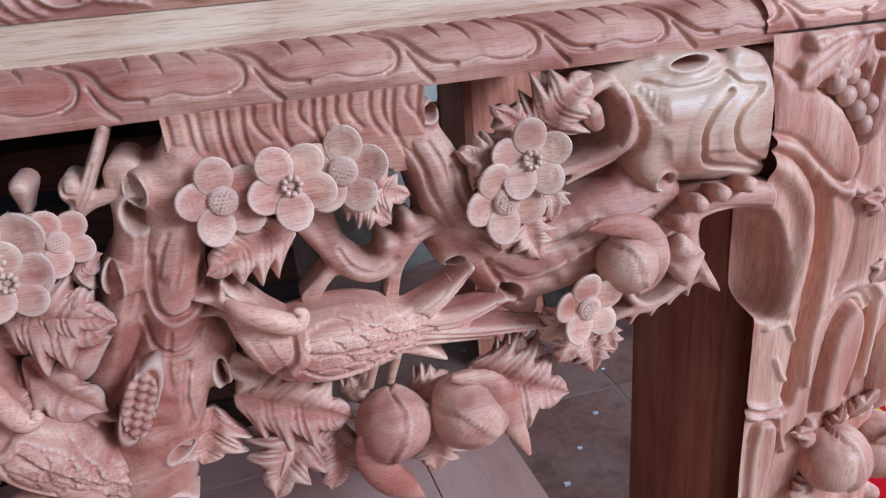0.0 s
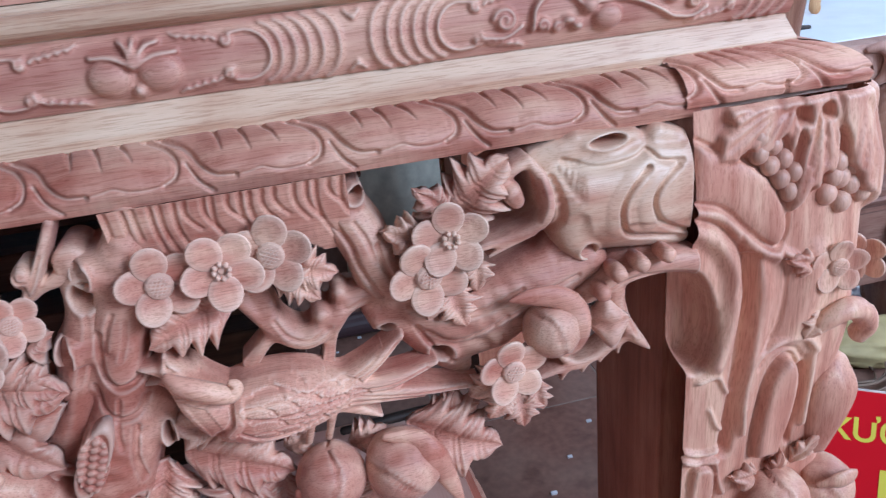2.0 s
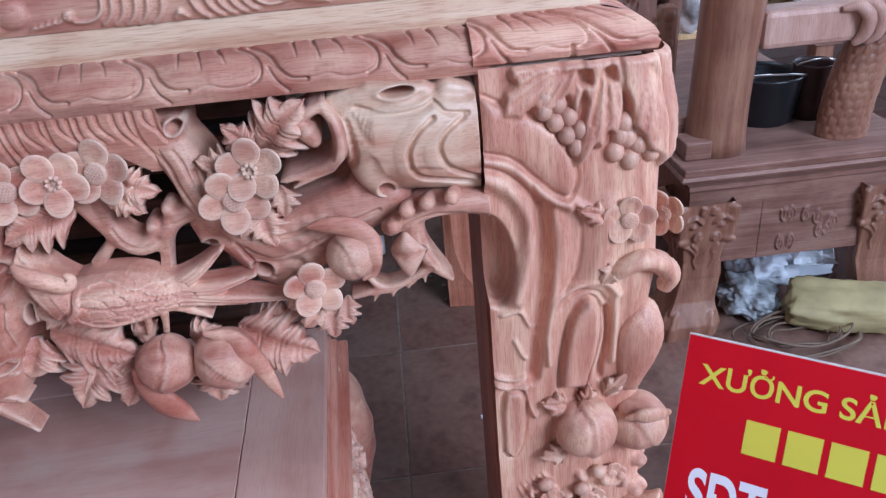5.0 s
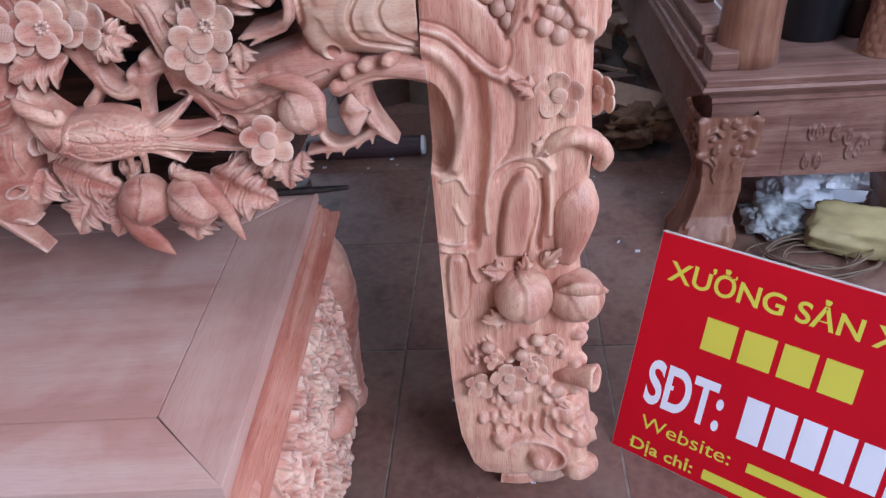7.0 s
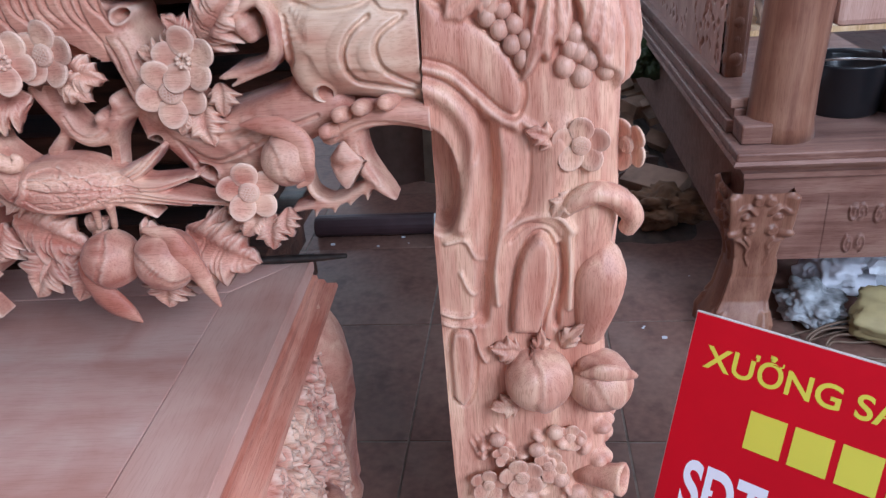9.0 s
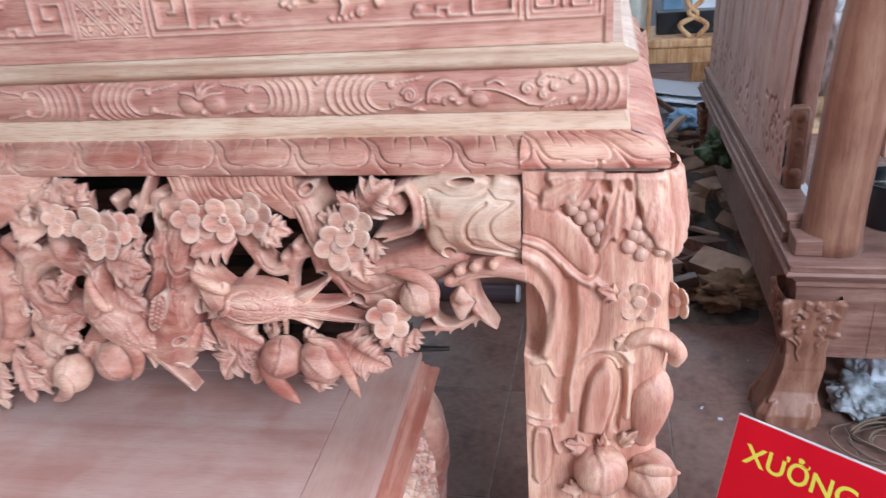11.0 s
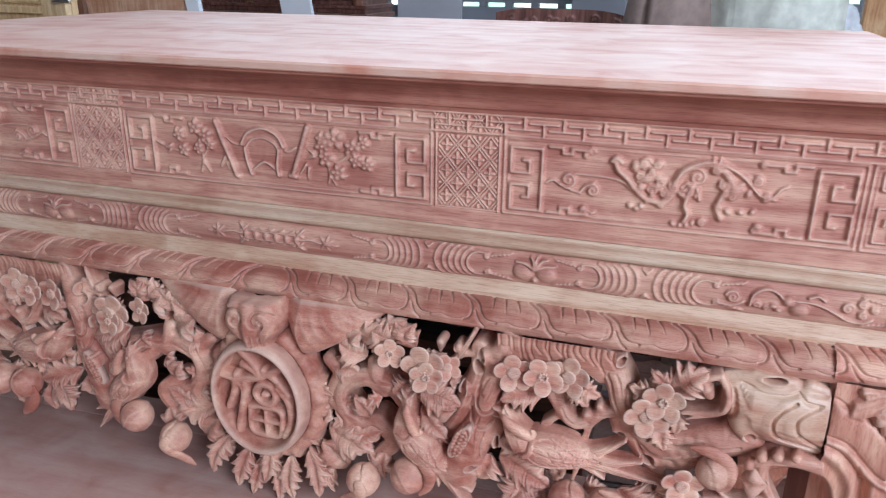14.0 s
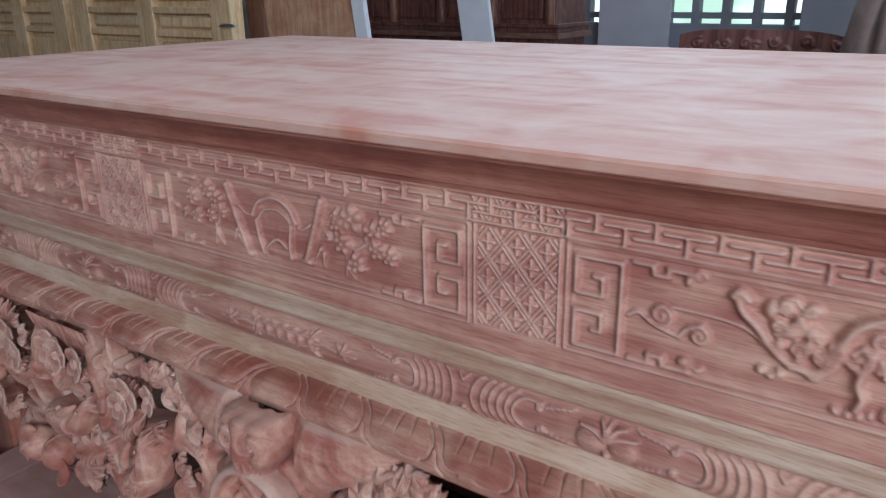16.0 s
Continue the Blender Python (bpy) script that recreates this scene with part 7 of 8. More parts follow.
fruit((0.102, -0.046, 0.423), 0.038, leg, 0.5, None, 7, mat=ROSEWOOD_UP)
fruit((0.172, -0.032, 0.410), 0.037, leg, 1.1, [(0.150, -0.056, 0.436, 0.004), (0.172, -0.062, 0.442, 0.011), (0.196, -0.050, 0.430, 0.010), (0.212, -0.034, 0.416, 0.003)], 8, mat=ROSEWOOD_UP)
bm = bmesh.new()
tube(bm, [(0.158, -0.020, 0.470, 0.020), (0.165, -0.024, 0.510, 0.025), (0.170, -0.024, 0.545, 0.0275), (0.173, -0.020, 0.572, 0.018)], 20, 6, 0.03)
part("egg_lobe", bm, ROSEWOOD_UP, leg, smooth=True)
bm = bmesh.new()
tube(bm, [(0.126, -0.034, 0.618, 0.006), (0.140, -0.044, 0.638, 0.010), (0.163, -0.046, 0.648, 0.012), (0.187, -0.040, 0.636, 0.012), (0.200, -0.034, 0.616, 0.011), (0.196, -0.026, 0.600, 0.010)], 14, 5, 0.06)
part("arched_twig", bm, ROSEWOOD_UP, leg, smooth=True)
bm = bmesh.new()
stub(bm, (0.152, -0.036, 0.276), (0.198, -0.058, 0.284), 0.018)
part("stump", bm, ROSEWOOD_UP, leg, smooth=True)
for k, (b, t, w, lo) in enumerate((((0.086, -0.036, 0.452), (0.050, -0.048, 0.466), 0.018, 3), ((0.10, -0.032, 0.448), (0.105, -0.048, 0.488), 0.012, 3), ((0.128, -0.03, 0.452), (0.152, -0.046, 0.492), 0.013, 3), ((0.128, -0.036, 0.694), (0.094, -0.044, 0.714), 0.015, 3),
                                  ((0.140, -0.038, 0.652), (0.118, -0.044, 0.622), 0.016, 3), ((0.086, -0.040, 0.392), (0.046, -0.052, 0.386), 0.018, 3), ((0.15, -0.04, 0.245), (0.165, -0.056, 0.222), 0.012, 3))):
    leaf(b, t, w, leg, lo, 0.006, 0.008, k + 90, mat=ROSEWOOD_UP)


def copied_tree(ob, m):
    o = ob.copy()
    scene.collection.objects.link(o)
    o.matrix_basis = m @ ob.matrix_basis
    for c in ob.children:
        k = c.copy()
        scene.collection.objects.link(k)
        k.parent = o
        for g in c.children:
            j = g.copy()
            scene.collection.objects.link(j)
            j.parent = k


FLIP_X = Matrix.Translation((2 * XC, 0, 0)) @ Matrix.Diagonal((-1, 1, 1, 1))
FLIP_Y = Matrix.Translation((0, BY0 + BY1, 0)) @ Matrix.Diagonal((1, -1, 1, 1))
for m in (FLIP_X, FLIP_Y, FLIP_X @ FLIP_Y):
    copied_tree(leg, m)
# plain rails at the ends and the back
for x0, x1, y0, y1 in ((BX1 - 0.03, BX1 + 0.02, 0.20, BY1 - 0.16), (BX0 - 0.02, BX0 + 0.03, 0.20, BY1 - 0.16), (BX0 + 0.1, BX1 - 0.1, BY1 + 0.0, BY1 + 0.03)):
    bm = bmesh.new()
    box(bm, x0, x1, y0, y1, 0.72, 0.864, 0.006)
    part("end_rail", bm, ROSEWOOD, altar)


# ---- low carved table in front ----
low = thing("low_table", "low rosewood table with mitred plank top and carved sides", "low table")
TX0, TX1, TY0, TY1, TZ = -1.82, -0.212, -0.371, 0.222, 0.448
FW = 0.098
for name, quad, mat in (("top_panel", ((TX0 + FW, TY0 + FW), (TX1 - FW, TY0 + FW), (TX1 - FW, TY1 - FW), (TX0 + FW, TY1 - FW)), LOWTOP),
                        ("front_board", ((TX0, TY0), (TX1, TY0), (TX1 - FW, TY0 + FW), (TX0 + FW, TY0 + FW)), LOWTOP), ("back_board", ((TX0 + FW, TY1 - FW), (TX1 - FW, TY1 - FW), (TX1, TY1), (TX0, TY1)), LOWTOP),
                        ("end_board", ((TX1, TY0), (TX1, TY1), (TX1 - FW, TY1 - FW), (TX1 - FW, TY0 + FW)), ENDBOARD), ("end_board", ((TX0, TY1), (TX0, TY0), (TX0 + FW, TY0 + FW), (TX0 + FW, TY1 - FW)), ENDBOARD)):
    bm = bmesh.new()
    cx, cy = sum(p[0] for p in quad) / 4, sum(p[1] for p in quad) / 4
    g = 0.0006
    q = [(x - g * (1 if x > cx else -1), y - g * (1 if y > cy else -1)) for x, y in quad]
    loft(bm, [[(x, y, TZ - 0.022) for x, y in q], [(x, y, TZ - 0.0006) for x, y in q], [(x - 0.0008 * (1 if x > cx else -1), y - 0.0008 * (1 if y > cy else -1), TZ) for x, y in q]])
    part(name, bm, mat, low)
bm = bmesh.new()
ring_profile(bm, TX0, TX1, TY0, TY1, [(-0.06, 0.378), (0.022, 0.378), (0.025, 0.383), (0.023, 0.389), (0.011, 0.396), (0.009, 0.403), (0.002, 0.408), (0.001, 0.415), (-0.003, 0.418), (-0.004, 0.4255), (-0.05, 0.4255)])
part("edge_moulding", bm, DEEPROSE, low)


def low_side(name, run, place, seed, label):
    """Swelling carved side, thick with small leaves, clouds and scrolls."""
    r = Relief(0.0, run, 0.03, 0.386, 0.0022 if run < 1 else 0.0042)
    rng = random.Random(seed)
    for k in range(int(run * 900)):
        x, z = rng.uniform(0.02, run - 0.02), rng.uniform(0.07, 0.350)
        kind = rng.random()
        if kind < 0.5:
            a = rng.uniform(0, 6.28)
            q = rng.uniform(0.010, 0.024)
            r.ridge(smooth_line([(x, z), (x + q * math.cos(a), z + q * math.sin(a)), (x + 1.6 * q * math.cos(a + 0.7), z + 1.6 * q * math.sin(a + 0.7))], 3), rng.uniform(0.003, 0.0055), rng.uniform(0.008, 0.020), 0.6)
        elif kind < 0.8:
            r.bump(x, z, rng.uniform(0.005, 0.011), rng.uniform(0.005, 0.011), rng.uniform(0.010, 0.022))
        else:
            r.curl(x, z, rng.uniform(0.008, 0.016), 1.3, 0.003, 0.016, rng.uniform(0, 6))
    for k in range(int(run * 60)):
        r.bump(rng.uniform(0.04, run - 0.04), rng.uniform(0.1, 0.33), 0.010, 0.007, -0.012, rng.uniform(0, 3))
    r.ridge([(0, 0.378), (run, 0.378)], 0.012, 0.004)
    # plain wood beside the knee of each leg
    r.h *= np.clip((np.minimum(r.xs, run - r.xs) - 0.085) / 0.03, 0, 1)[None]
    r.h[r.zs < 0.05, :] = 0.0
    bulge = 0.020 + 0.022 * np.sin(np.clip((0.386 - r.zs) / 0.30, 0, 1) * math.pi * 0.75) ** 0.8
    ends = 0.006 * np.clip(1 - np.minimum(r.xs, run - r.xs) / 0.10, 0, 1)
    r.h = r.h + bulge[:, None] + ends[None]
    return r.mesh(name, place, CARVED, low, label)


low_side("carved_side", TY1 - TY0, lambda s, z, h: (TX1 - 0.022 + h, TY0 + s, z), 21, "swelling side carved all over with clouds and leaves")
low_side("carved_side", TY1 - TY0, lambda s, z, h: (TX0 + 0.030 - h, TY1 - s, z), 22, "")
low_side("carved_front", TX1 - TX0, lambda s, z, h: (TX0 + s, TY0 + 0.030 - h, z), 23, "")
bm = bmesh.new()
box(bm, TX0 + 0.03, TX1 - 0.03, TY0 + 0.03, TY1 - 0.02, 0.06, 0.389)
part("table_body", bm, ROSEWOOD, low)
for x in (TX0 + 0.01, TX1 - 0.01):
    for y in (TY0 + 0.03, TY1 - 0.060):
        bm = bmesh.new()
        s = 1 if x > -1 else -1
        tube(bm, [(x - 0.035 * s, y, 0.384, 0.030), (x - 0.012 * s, y, 0.368, 0.048), (x + 0.004 * s, y, 0.32, 0.054), (x + 0.006 * s, y, 0.25, 0.048), (x - 0.004 * s, y, 0.16, 0.042), (x - 0.006 * s, y, 0.08, 0.042), (x + 0.010 * s, y, 0.030, 0.036)], 18, 6, 0.05, 5)
        part("leg", bm, CARVED, low, smooth=True)
bm = bmesh.new()
tube(bm, [(TX1 + 0.02, TY0 + 0.30, 0.20, 0.018), (TX1 + 0.036, TY0 + 0.32, 0.20, 0.022), (TX1 + 0.038, TY0 + 0.36, 0.19, 0.020), (TX1 + 0.02, TY0 + 0.40, 0.17, 0.016)], 12, 5, 0.12, 9)
part("side_boss", bm, CARVED, low, smooth=True)

low.matrix_world = Matrix.Translation((-0.218, 0.12, 0)) @ Matrix.Rotation(radians(2.3), 4, "Z") @ Matrix.Translation((0.212, -0.12, 0))

# dark planks stored under the altar; upper ones added to darken the openings
rng = random.Random(41)
for k in range(10):
    bm = bmesh.new()
    z0 = 0.02 + 0.085 * k
    box(bm, -1.78 + rng.uniform(-0.04, 0.04), (-0.40 if k < 7 else -0.22) + rng.uniform(-0.05, 0.03), 0.44 + rng.uniform(-0.02, 0.02), 0.80, z0, z0 + 0.055, 0.003)
    tagged(part("stored_plank", bm, DARKWOOD), "dark stored plank on spacers, helping to darken the space under the altar", "plank", "planks under the altar")
    for x in (-1.6, -1.1, -0.55):
        bm = bmesh.new()
        box(bm, x - 0.02, x + 0.02, 0.50, 0.78, z0 - 0.0298 if k else 0.0, z0 - 0.0002, 0.001)
        tagged(part("spacer", bm, DARKWOOD), "short dark spacer between stored planks", "spacer", "spacers between the planks")

# iron rod on the low table, black tube and scraps on the floor
bm = bmesh.new()
tube(bm, [(-0.345, 0.196, 0.4545, 0.0055), (-0.27, 0.200, 0.4550, 0.0065), (-0.215, 0.203, 0.4550, 0.006), (-0.168, 0.206, 0.4555, 0.004)], 8, 4, 0.02)
tagged(part("iron_rod", bm, RUST, smooth=True), "short dark iron rod lying on the low table", "rod")
roll = thing("brown_tube", "dark brown plastic tube lying on the tiles", "tube")
bm = bmesh.new()
n = 20
for a, b, q in ((-0.52, -0.17, 0.032),):
    loft(bm, [[(x, 1.22 + rr * math.cos(2 * math.pi * i / n), 0.033 + rr * math.sin(2 * math.pi * i / n)) for i in range(n)] for x, rr in ((a, 0.030), (a + 0.004, q), (b - 0.004, q), (b, 0.030))])
part("tube_wall", bm, TUBEBROWN, roll, smooth=False)
bm = bmesh.new()
loft(bm, [[(x, 1.22 + rr * math.cos(2 * math.pi * i / n), 0.033 + rr * math.sin(2 * math.pi * i / n)) for i in range(n)] for x, rr in ((-0.169, 0.029), (-0.160, 0.028), (-0.158, 0.022))])
part("end_cap", bm, PAPER, roll)

# ---- red workshop sign leaning on the bench ----
SU, SV = Vector((0.8243, -0.5662, 0)), Vector((0.2079, 0.3026, 0.9302))
SN = SU.cross(SV)
SM = Matrix(((SU.x, SV.x, SN.x, 0.259), (SU.y, SV.y, SN.y, 0.069), (SU.z, SV.z, SN.z, 0.0), (0, 0, 0, 1)))
sign = thing("sign_board", "red printed workshop sign with yellow and white lettering", "sign")
sign.matrix_world = SM
SW, SH = 0.62, 0.388
bm = bmesh.new()
box(bm, -0.012, SW, 0.0, SH, -0.010, -0.0015)
part("board", bm, SIGN_EDGE, sign)
bm = bmesh.new()
box(bm, -0.0105, SW - 0.0015, 0.0015, SH - 0.0015, -0.0015, 0.0)
part("printed_face", bm, SIGN_RED, sign)


def lettering(text, u, v, cap, width, mat, bold=0.0, name="lettering"):
    c = bpy.data.curves.new(name, "FONT")
    c.body, c.size, c.extrude, c.offset = text, 1.0, 0.0, bold
    tmp = new("tmp", c)
    bpy.context.view_layer.update()
    me = bpy.data.meshes.new_from_object(tmp.evaluated_get(bpy.context.evaluated_depsgraph_get()))
    bpy.data.objects.remove(tmp)
    me.name = name
    co = np.array([p.co for p in me.vertices])
    w = co[:, 0].max() - co[:, 0].min()
    sx, sy = width / w, cap / 0.70
    for p in me.vertices:
        p.co = Vector((u + (p.co.x - co[:, 0].min()) * sx, v + p.co.y * sy, 0.0006))
    me.materials.clear()
    me.materials.append(mat)
    ob = new(name, me)
    ob.parent = sign
    return ob


def bar(u0, u1, v0, v1, mat):
    bm = bmesh.new()
    box(bm, u0, u1, v0, v1, 0.0002, 0.0008)
    part("printed_bar", bm, mat, sign)


lettering("XƯỞNG SẢN X", 0.013, 0.314, 0.032, 0.335, SIGN_YELLOW, 0.018)
for k in range(4):
    bar(0.090 + 0.058 * k, 0.090 + 0.058 * k + 0.048, 0.222, 0.276, SIGN_YELLOW)
lettering("SDT:", 0.022, 0.103, 0.074, 0.126, SIGN_WHITE, 0.028)
bar(0.053, 0.067, 0.137, 0.145, SIGN_WHITE)
for k in range(9):
    bar(0.178 + 0.041 * k, 0.178 + 0.041 * k + 0.033, 0.103, 0.176, SIGN_WHITE)
lettering("Website:", 0.029, 0.054, 0.024, 0.150, SIGN_YELLOW)
bar(0.205, 0.52, 0.056, 0.072, SIGN_YELLOW)
lettering("Dịa chỉ:", 0.021, 0.013, 0.020, 0.107, SIGN_YELLOW, 0.015)
bar(0.0185, 0.026, 0.0220, 0.0245, SIGN_YELLOW)
bar(0.145, 0.56, 0.013, 0.030, SIGN_YELLOW)

# ---- long bench with solid back ----
bench = thing("long_bench", "half-finished rosewood bench with carved feet and panelled back", "bench")
NX0, NX1, NY0, NY1, NZ = 0.587, 1.080, 0.735, 2.56, 0.405
bm = bmesh.new()
ring_profile(bm, NX0, NX1, NY0, NY1, [(-0.05, 0.165), (0.0, 0.165), (0.0, 0.335), (0.004, 0.340), (0.004, 0.350), (0.012, 0.358), (0.016, 0.366), (0.030, 0.370), (0.034, 0.376), (0.030, 0.382)])
part("seat_frame", bm, BENCHWOOD, bench)
bm = bmesh.new()
box(bm, NX0 - 0.028, NX1 + 0.028, NY0 - 0.028, NY1 + 0.028, 0.380, 0.398, 0.004)
part("seat", bm, BENCHWOOD, bench)
for x in (NX0 + 0.036, NX1 - 0.036):
    for y in (NY0 + 0.036, NY1 - 0.036):
        r = Relief(0.0, 0.4, 0.0, 0.318, 0.0030)
        for corner in (0.05, 0.15, 0.25, 0.35):
            # a mask on each corner: brow, eye, snout, curled whiskers and mane over a clawed paw
            r.ridge(smooth_line([(corner, 0.306), (corner + 0.003, 0.270), (corner, 0.238)], 4), 0.012, 0.012, 0.2)
            r.bump(corner, 0.232, 0.014, 0.011, 0.017)
            for sgn in (-1, 1):
                r.ridge(smooth_line([(corner + sgn * 0.006, 0.276), (corner + sgn * 0.022, 0.290), (corner + sgn * 0.036, 0.276)], 4), 0.0055, 0.010)
                r.bump(corner + sgn * 0.020, 0.268, 0.0085, 0.0065, 0.010)
                r.curl(corner + sgn * 0.030, 0.240, 0.011, 1.3, 0.0035, 0.009, 1.0, sgn)
                r.curl(corner + sgn * 0.037, 0.302, 0.010, 1.3, 0.0035, 0.008, 2.0, -sgn)
                r.ridge(smooth_line([(corner + sgn * 0.004, 0.220), (corner + sgn * 0.018, 0.210), (corner + sgn * 0.026, 0.194)], 4), 0.0050, 0.008, 0.3)
                r.ridge(smooth_line([(corner + sgn * 0.020, 0.222), (corner + sgn * 0.030, 0.205), (corner + sgn * 0.022, 0.182), (corner + sgn * 0.030, 0.160)], 4), 0.0040, 0.007, 0.5)
                r.ridge([(corner + sgn * 0.012, 0.0), (corner + sgn * 0.012, 0.034), (corner + sgn * 0.010, 0.055)], 0.011, 0.009, 0.4)
            r.ridge([(corner, 0.060), (corner, 0.170)], 0.006, 0.005, 0.4)

        def on_foot(s, z, h, x=x, y=y):
            rad = np.interp(z, [0, 0.03, 0.08, 0.17, 0.25, 0.318], [0.066, 0.070, 0.050, 0.047, 0.060, 0.066]) + h
            lean = (1 if x > 0.8 else -1) * np.interp(z, [0, 0.06, 0.14, 0.22, 0.318], [0.030, 0.018, -0.002, 0.0, 0.0])
            t = s / 0.4 * 2 * math.pi
            sq = 1.0 / np.maximum(np.abs(np.cos(t)), np.abs(np.sin(t))) ** 0.7
            return x + lean + rad * sq * np.cos(t), y - 0.6 * np.abs(lean) * (1 if y < 1.5 else -1) + rad * sq * np.sin(t), z
        r.mesh("foot", on_foot, BENCHWOOD_UP, bench, "carved beast-mask foot")
r = Relief(0.0, 0.40, 0.0, 0.135, 0.0025)
for k in range(10):
    r.curl(0.20 + 0.11 * math.cos(k * 1.7), 0.065 + 0.035 * math.sin(k * 2.3), 0.02, 1.2, 0.004, 0.006, k)
r.mesh("carved_spray", lambda s, z, h: (NX0 + 0.17 + 0.55 * s, NY0 - 0.0015 - h, 0.166 + z), BENCHWOOD, bench)
# arm post, knob block, arm and its support
bm = bmesh.new()
n = 24
loft(bm, [[(x + q * math.cos(2 * math.pi * i / n), NY0 + 0.085 + q * math.sin(2 * math.pi * i / n), z) for i in range(n)] for x, q, z in ((0.668, 0.070, 0.398), (0.668, 0.066, 0.43), (0.670, 0.064, 0.50), (0.675, 0.064, 0.60), (0.682, 0.066, 0.72), (0.695, 0.070, 0.85), (0.712, 0.074, 0.97), (0.735, 0.072, 1.08), (0.755, 0.055, 1.15))])
part("arm_post", bm, BENCHWOOD_UP, bench, smooth=True)
bm = bmesh.new()
box(bm, NX0 - 0.01, NX0 + 0.05, NY0 + 0.02, NY0 + 0.09, 0.399, 0.437, 0.004)
part("post_block", bm, BENCHWOOD, bench)
bm = bmesh.new()
box(bm, 0.735, 1.03, NY0 + 0.045, NY0 + 0.125, 0.602, 0.676, 0.012)
part("arm", bm, BENCH_LIT, bench, "flat unfinished arm in the lighter, lit wood tone")
bm = bmesh.new()
for k in range(5):
    a = 0.925 + 0.026 * k
    tube(bm, [(a - 0.030, NY0 + 0.040, 0.668, 0.006), (a, NY0 + 0.034, 0.672 + 0.004 * k, 0.012), (a + 0.022, NY0 + 0.030, 0.650, 0.015), (a + 0.020, NY0 + 0.034, 0.618, 0.013), (a + 0.006, NY0 + 0.042, 0.600, 0.007)], 10, 5, 0.02)
part("arm_scroll", bm, BENCH_LIT, bench, "fluted shell scroll at the arm's end", smooth=True)
r = Relief(0.0, 0.30, 0.0, 0.20, 0.0025)
for j in range(12):
    for i in range(14):
        r.bump(0.02 * i + (0.01 if j % 2 else 0), 0.018 * j, 0.011, 0.011, 0.007)
r.mesh("arm_support", lambda s, z, h: (0.965 + 0.055 * np.cos(s / 0.3 * 2 * math.pi) * (1 + h * 8) + 0.04 * (z / 0.2) ** 2, NY0 + 0.085 + 0.045 * np.sin(s / 0.3 * 2 * math.pi) * (1 + h * 8), 0.399 + z * 1.02), BENCHWOOD_UP, bench, "scale-carved arm support")
# back: sill, panelled board with sawn openings, turned end post
bm = bmesh.new()
for z0, z1, o in ((0.399, 0.425, 0.0), (0.425, 0.448, -0.012), (0.448, 0.468, -0.004)):
    box(bm, NX0 - 0.02 - o, NX0 + 0.055 + o, NY0 + 0.10, NY1, z0, z1 - 0.0005, 0.003)
part("back_sill", bm, BENCHWOOD, bench)
r = Relief(0.0, NY1 - NY0 - 0.30, 0.0, 0.80, 0.005)
run = NY1 - NY0 - 0.30
for k in range(11):
    x = 0.06 + 0.19 * k
    r.ridge([(x, 0.18), (x + 0.012, 0.21), (x + 0.018, 0.30), (x + 0.004, 0.55), (x + 0.012, 0.78)], 0.011, -0.022)
rng = random.Random(6)
for k in range(150):
    x, z = rng.uniform(0.0, run), rng.uniform(0.02, 0.17)
    r.ridge([(x, z), (x + rng.uniform(-0.02, 0.02), z + rng.uniform(-0.015, 0.015))], 0.006, -0.020, 0.4)
r.mesh("back_panel", lambda s, z, h: (NX0 + 0.006 - h + 0.06 * (z / 0.8) ** 2, NY0 + 0.30 + s, 0.467 + z), BENCH_LIT, bench, "back board with long cuts and sawn tracery")
bm = bmesh.new()
rows = []
for z in np.linspace(0.0, 0.80, 9):
    x = NX0 + 0.034 + 0.06 * (z / 0.8) ** 2
    rows.append([(x, NY0 + 0.30 - 0.02 * (z / 0.8), 0.467 + z), (x + 0.03, NY0 + 0.30 - 0.02 * (z / 0.8), 0.467 + z), (x + 0.03, NY1, 0.467 + z), (x, NY1, 0.467 + z)])
loft(bm, rows)
part("back_board", bm, BENCH_LIT, bench)
bm = bmesh.new()
for z, q in ((0.505, 0.026), (0.545, 0.022), (0.580, 0.024), (0.615, 0.022), (0.64, 0.026)):
    ball(bm, (NX0 + 0.03, NY0 + 0.285, z), q, (1, 1, 0.9), 14)
box(bm, NX0 + 0.01, NX0 + 0.05, NY0 + 0.265, NY0 + 0.305, 0.466, 0.66, 0.006)
part("turned_end", bm, BENCHWOOD_UP, bench, smooth=True)
bm = bmesh.new()
box(bm, NX0 + 0.056, NX0 + 0.12, NY0 + 0.10, NY0 + 0.60, 0.3985, 0.402)
tagged(part("paper_sheet", bm, PAPER), "white paper sheet on the bench seat", "paper")


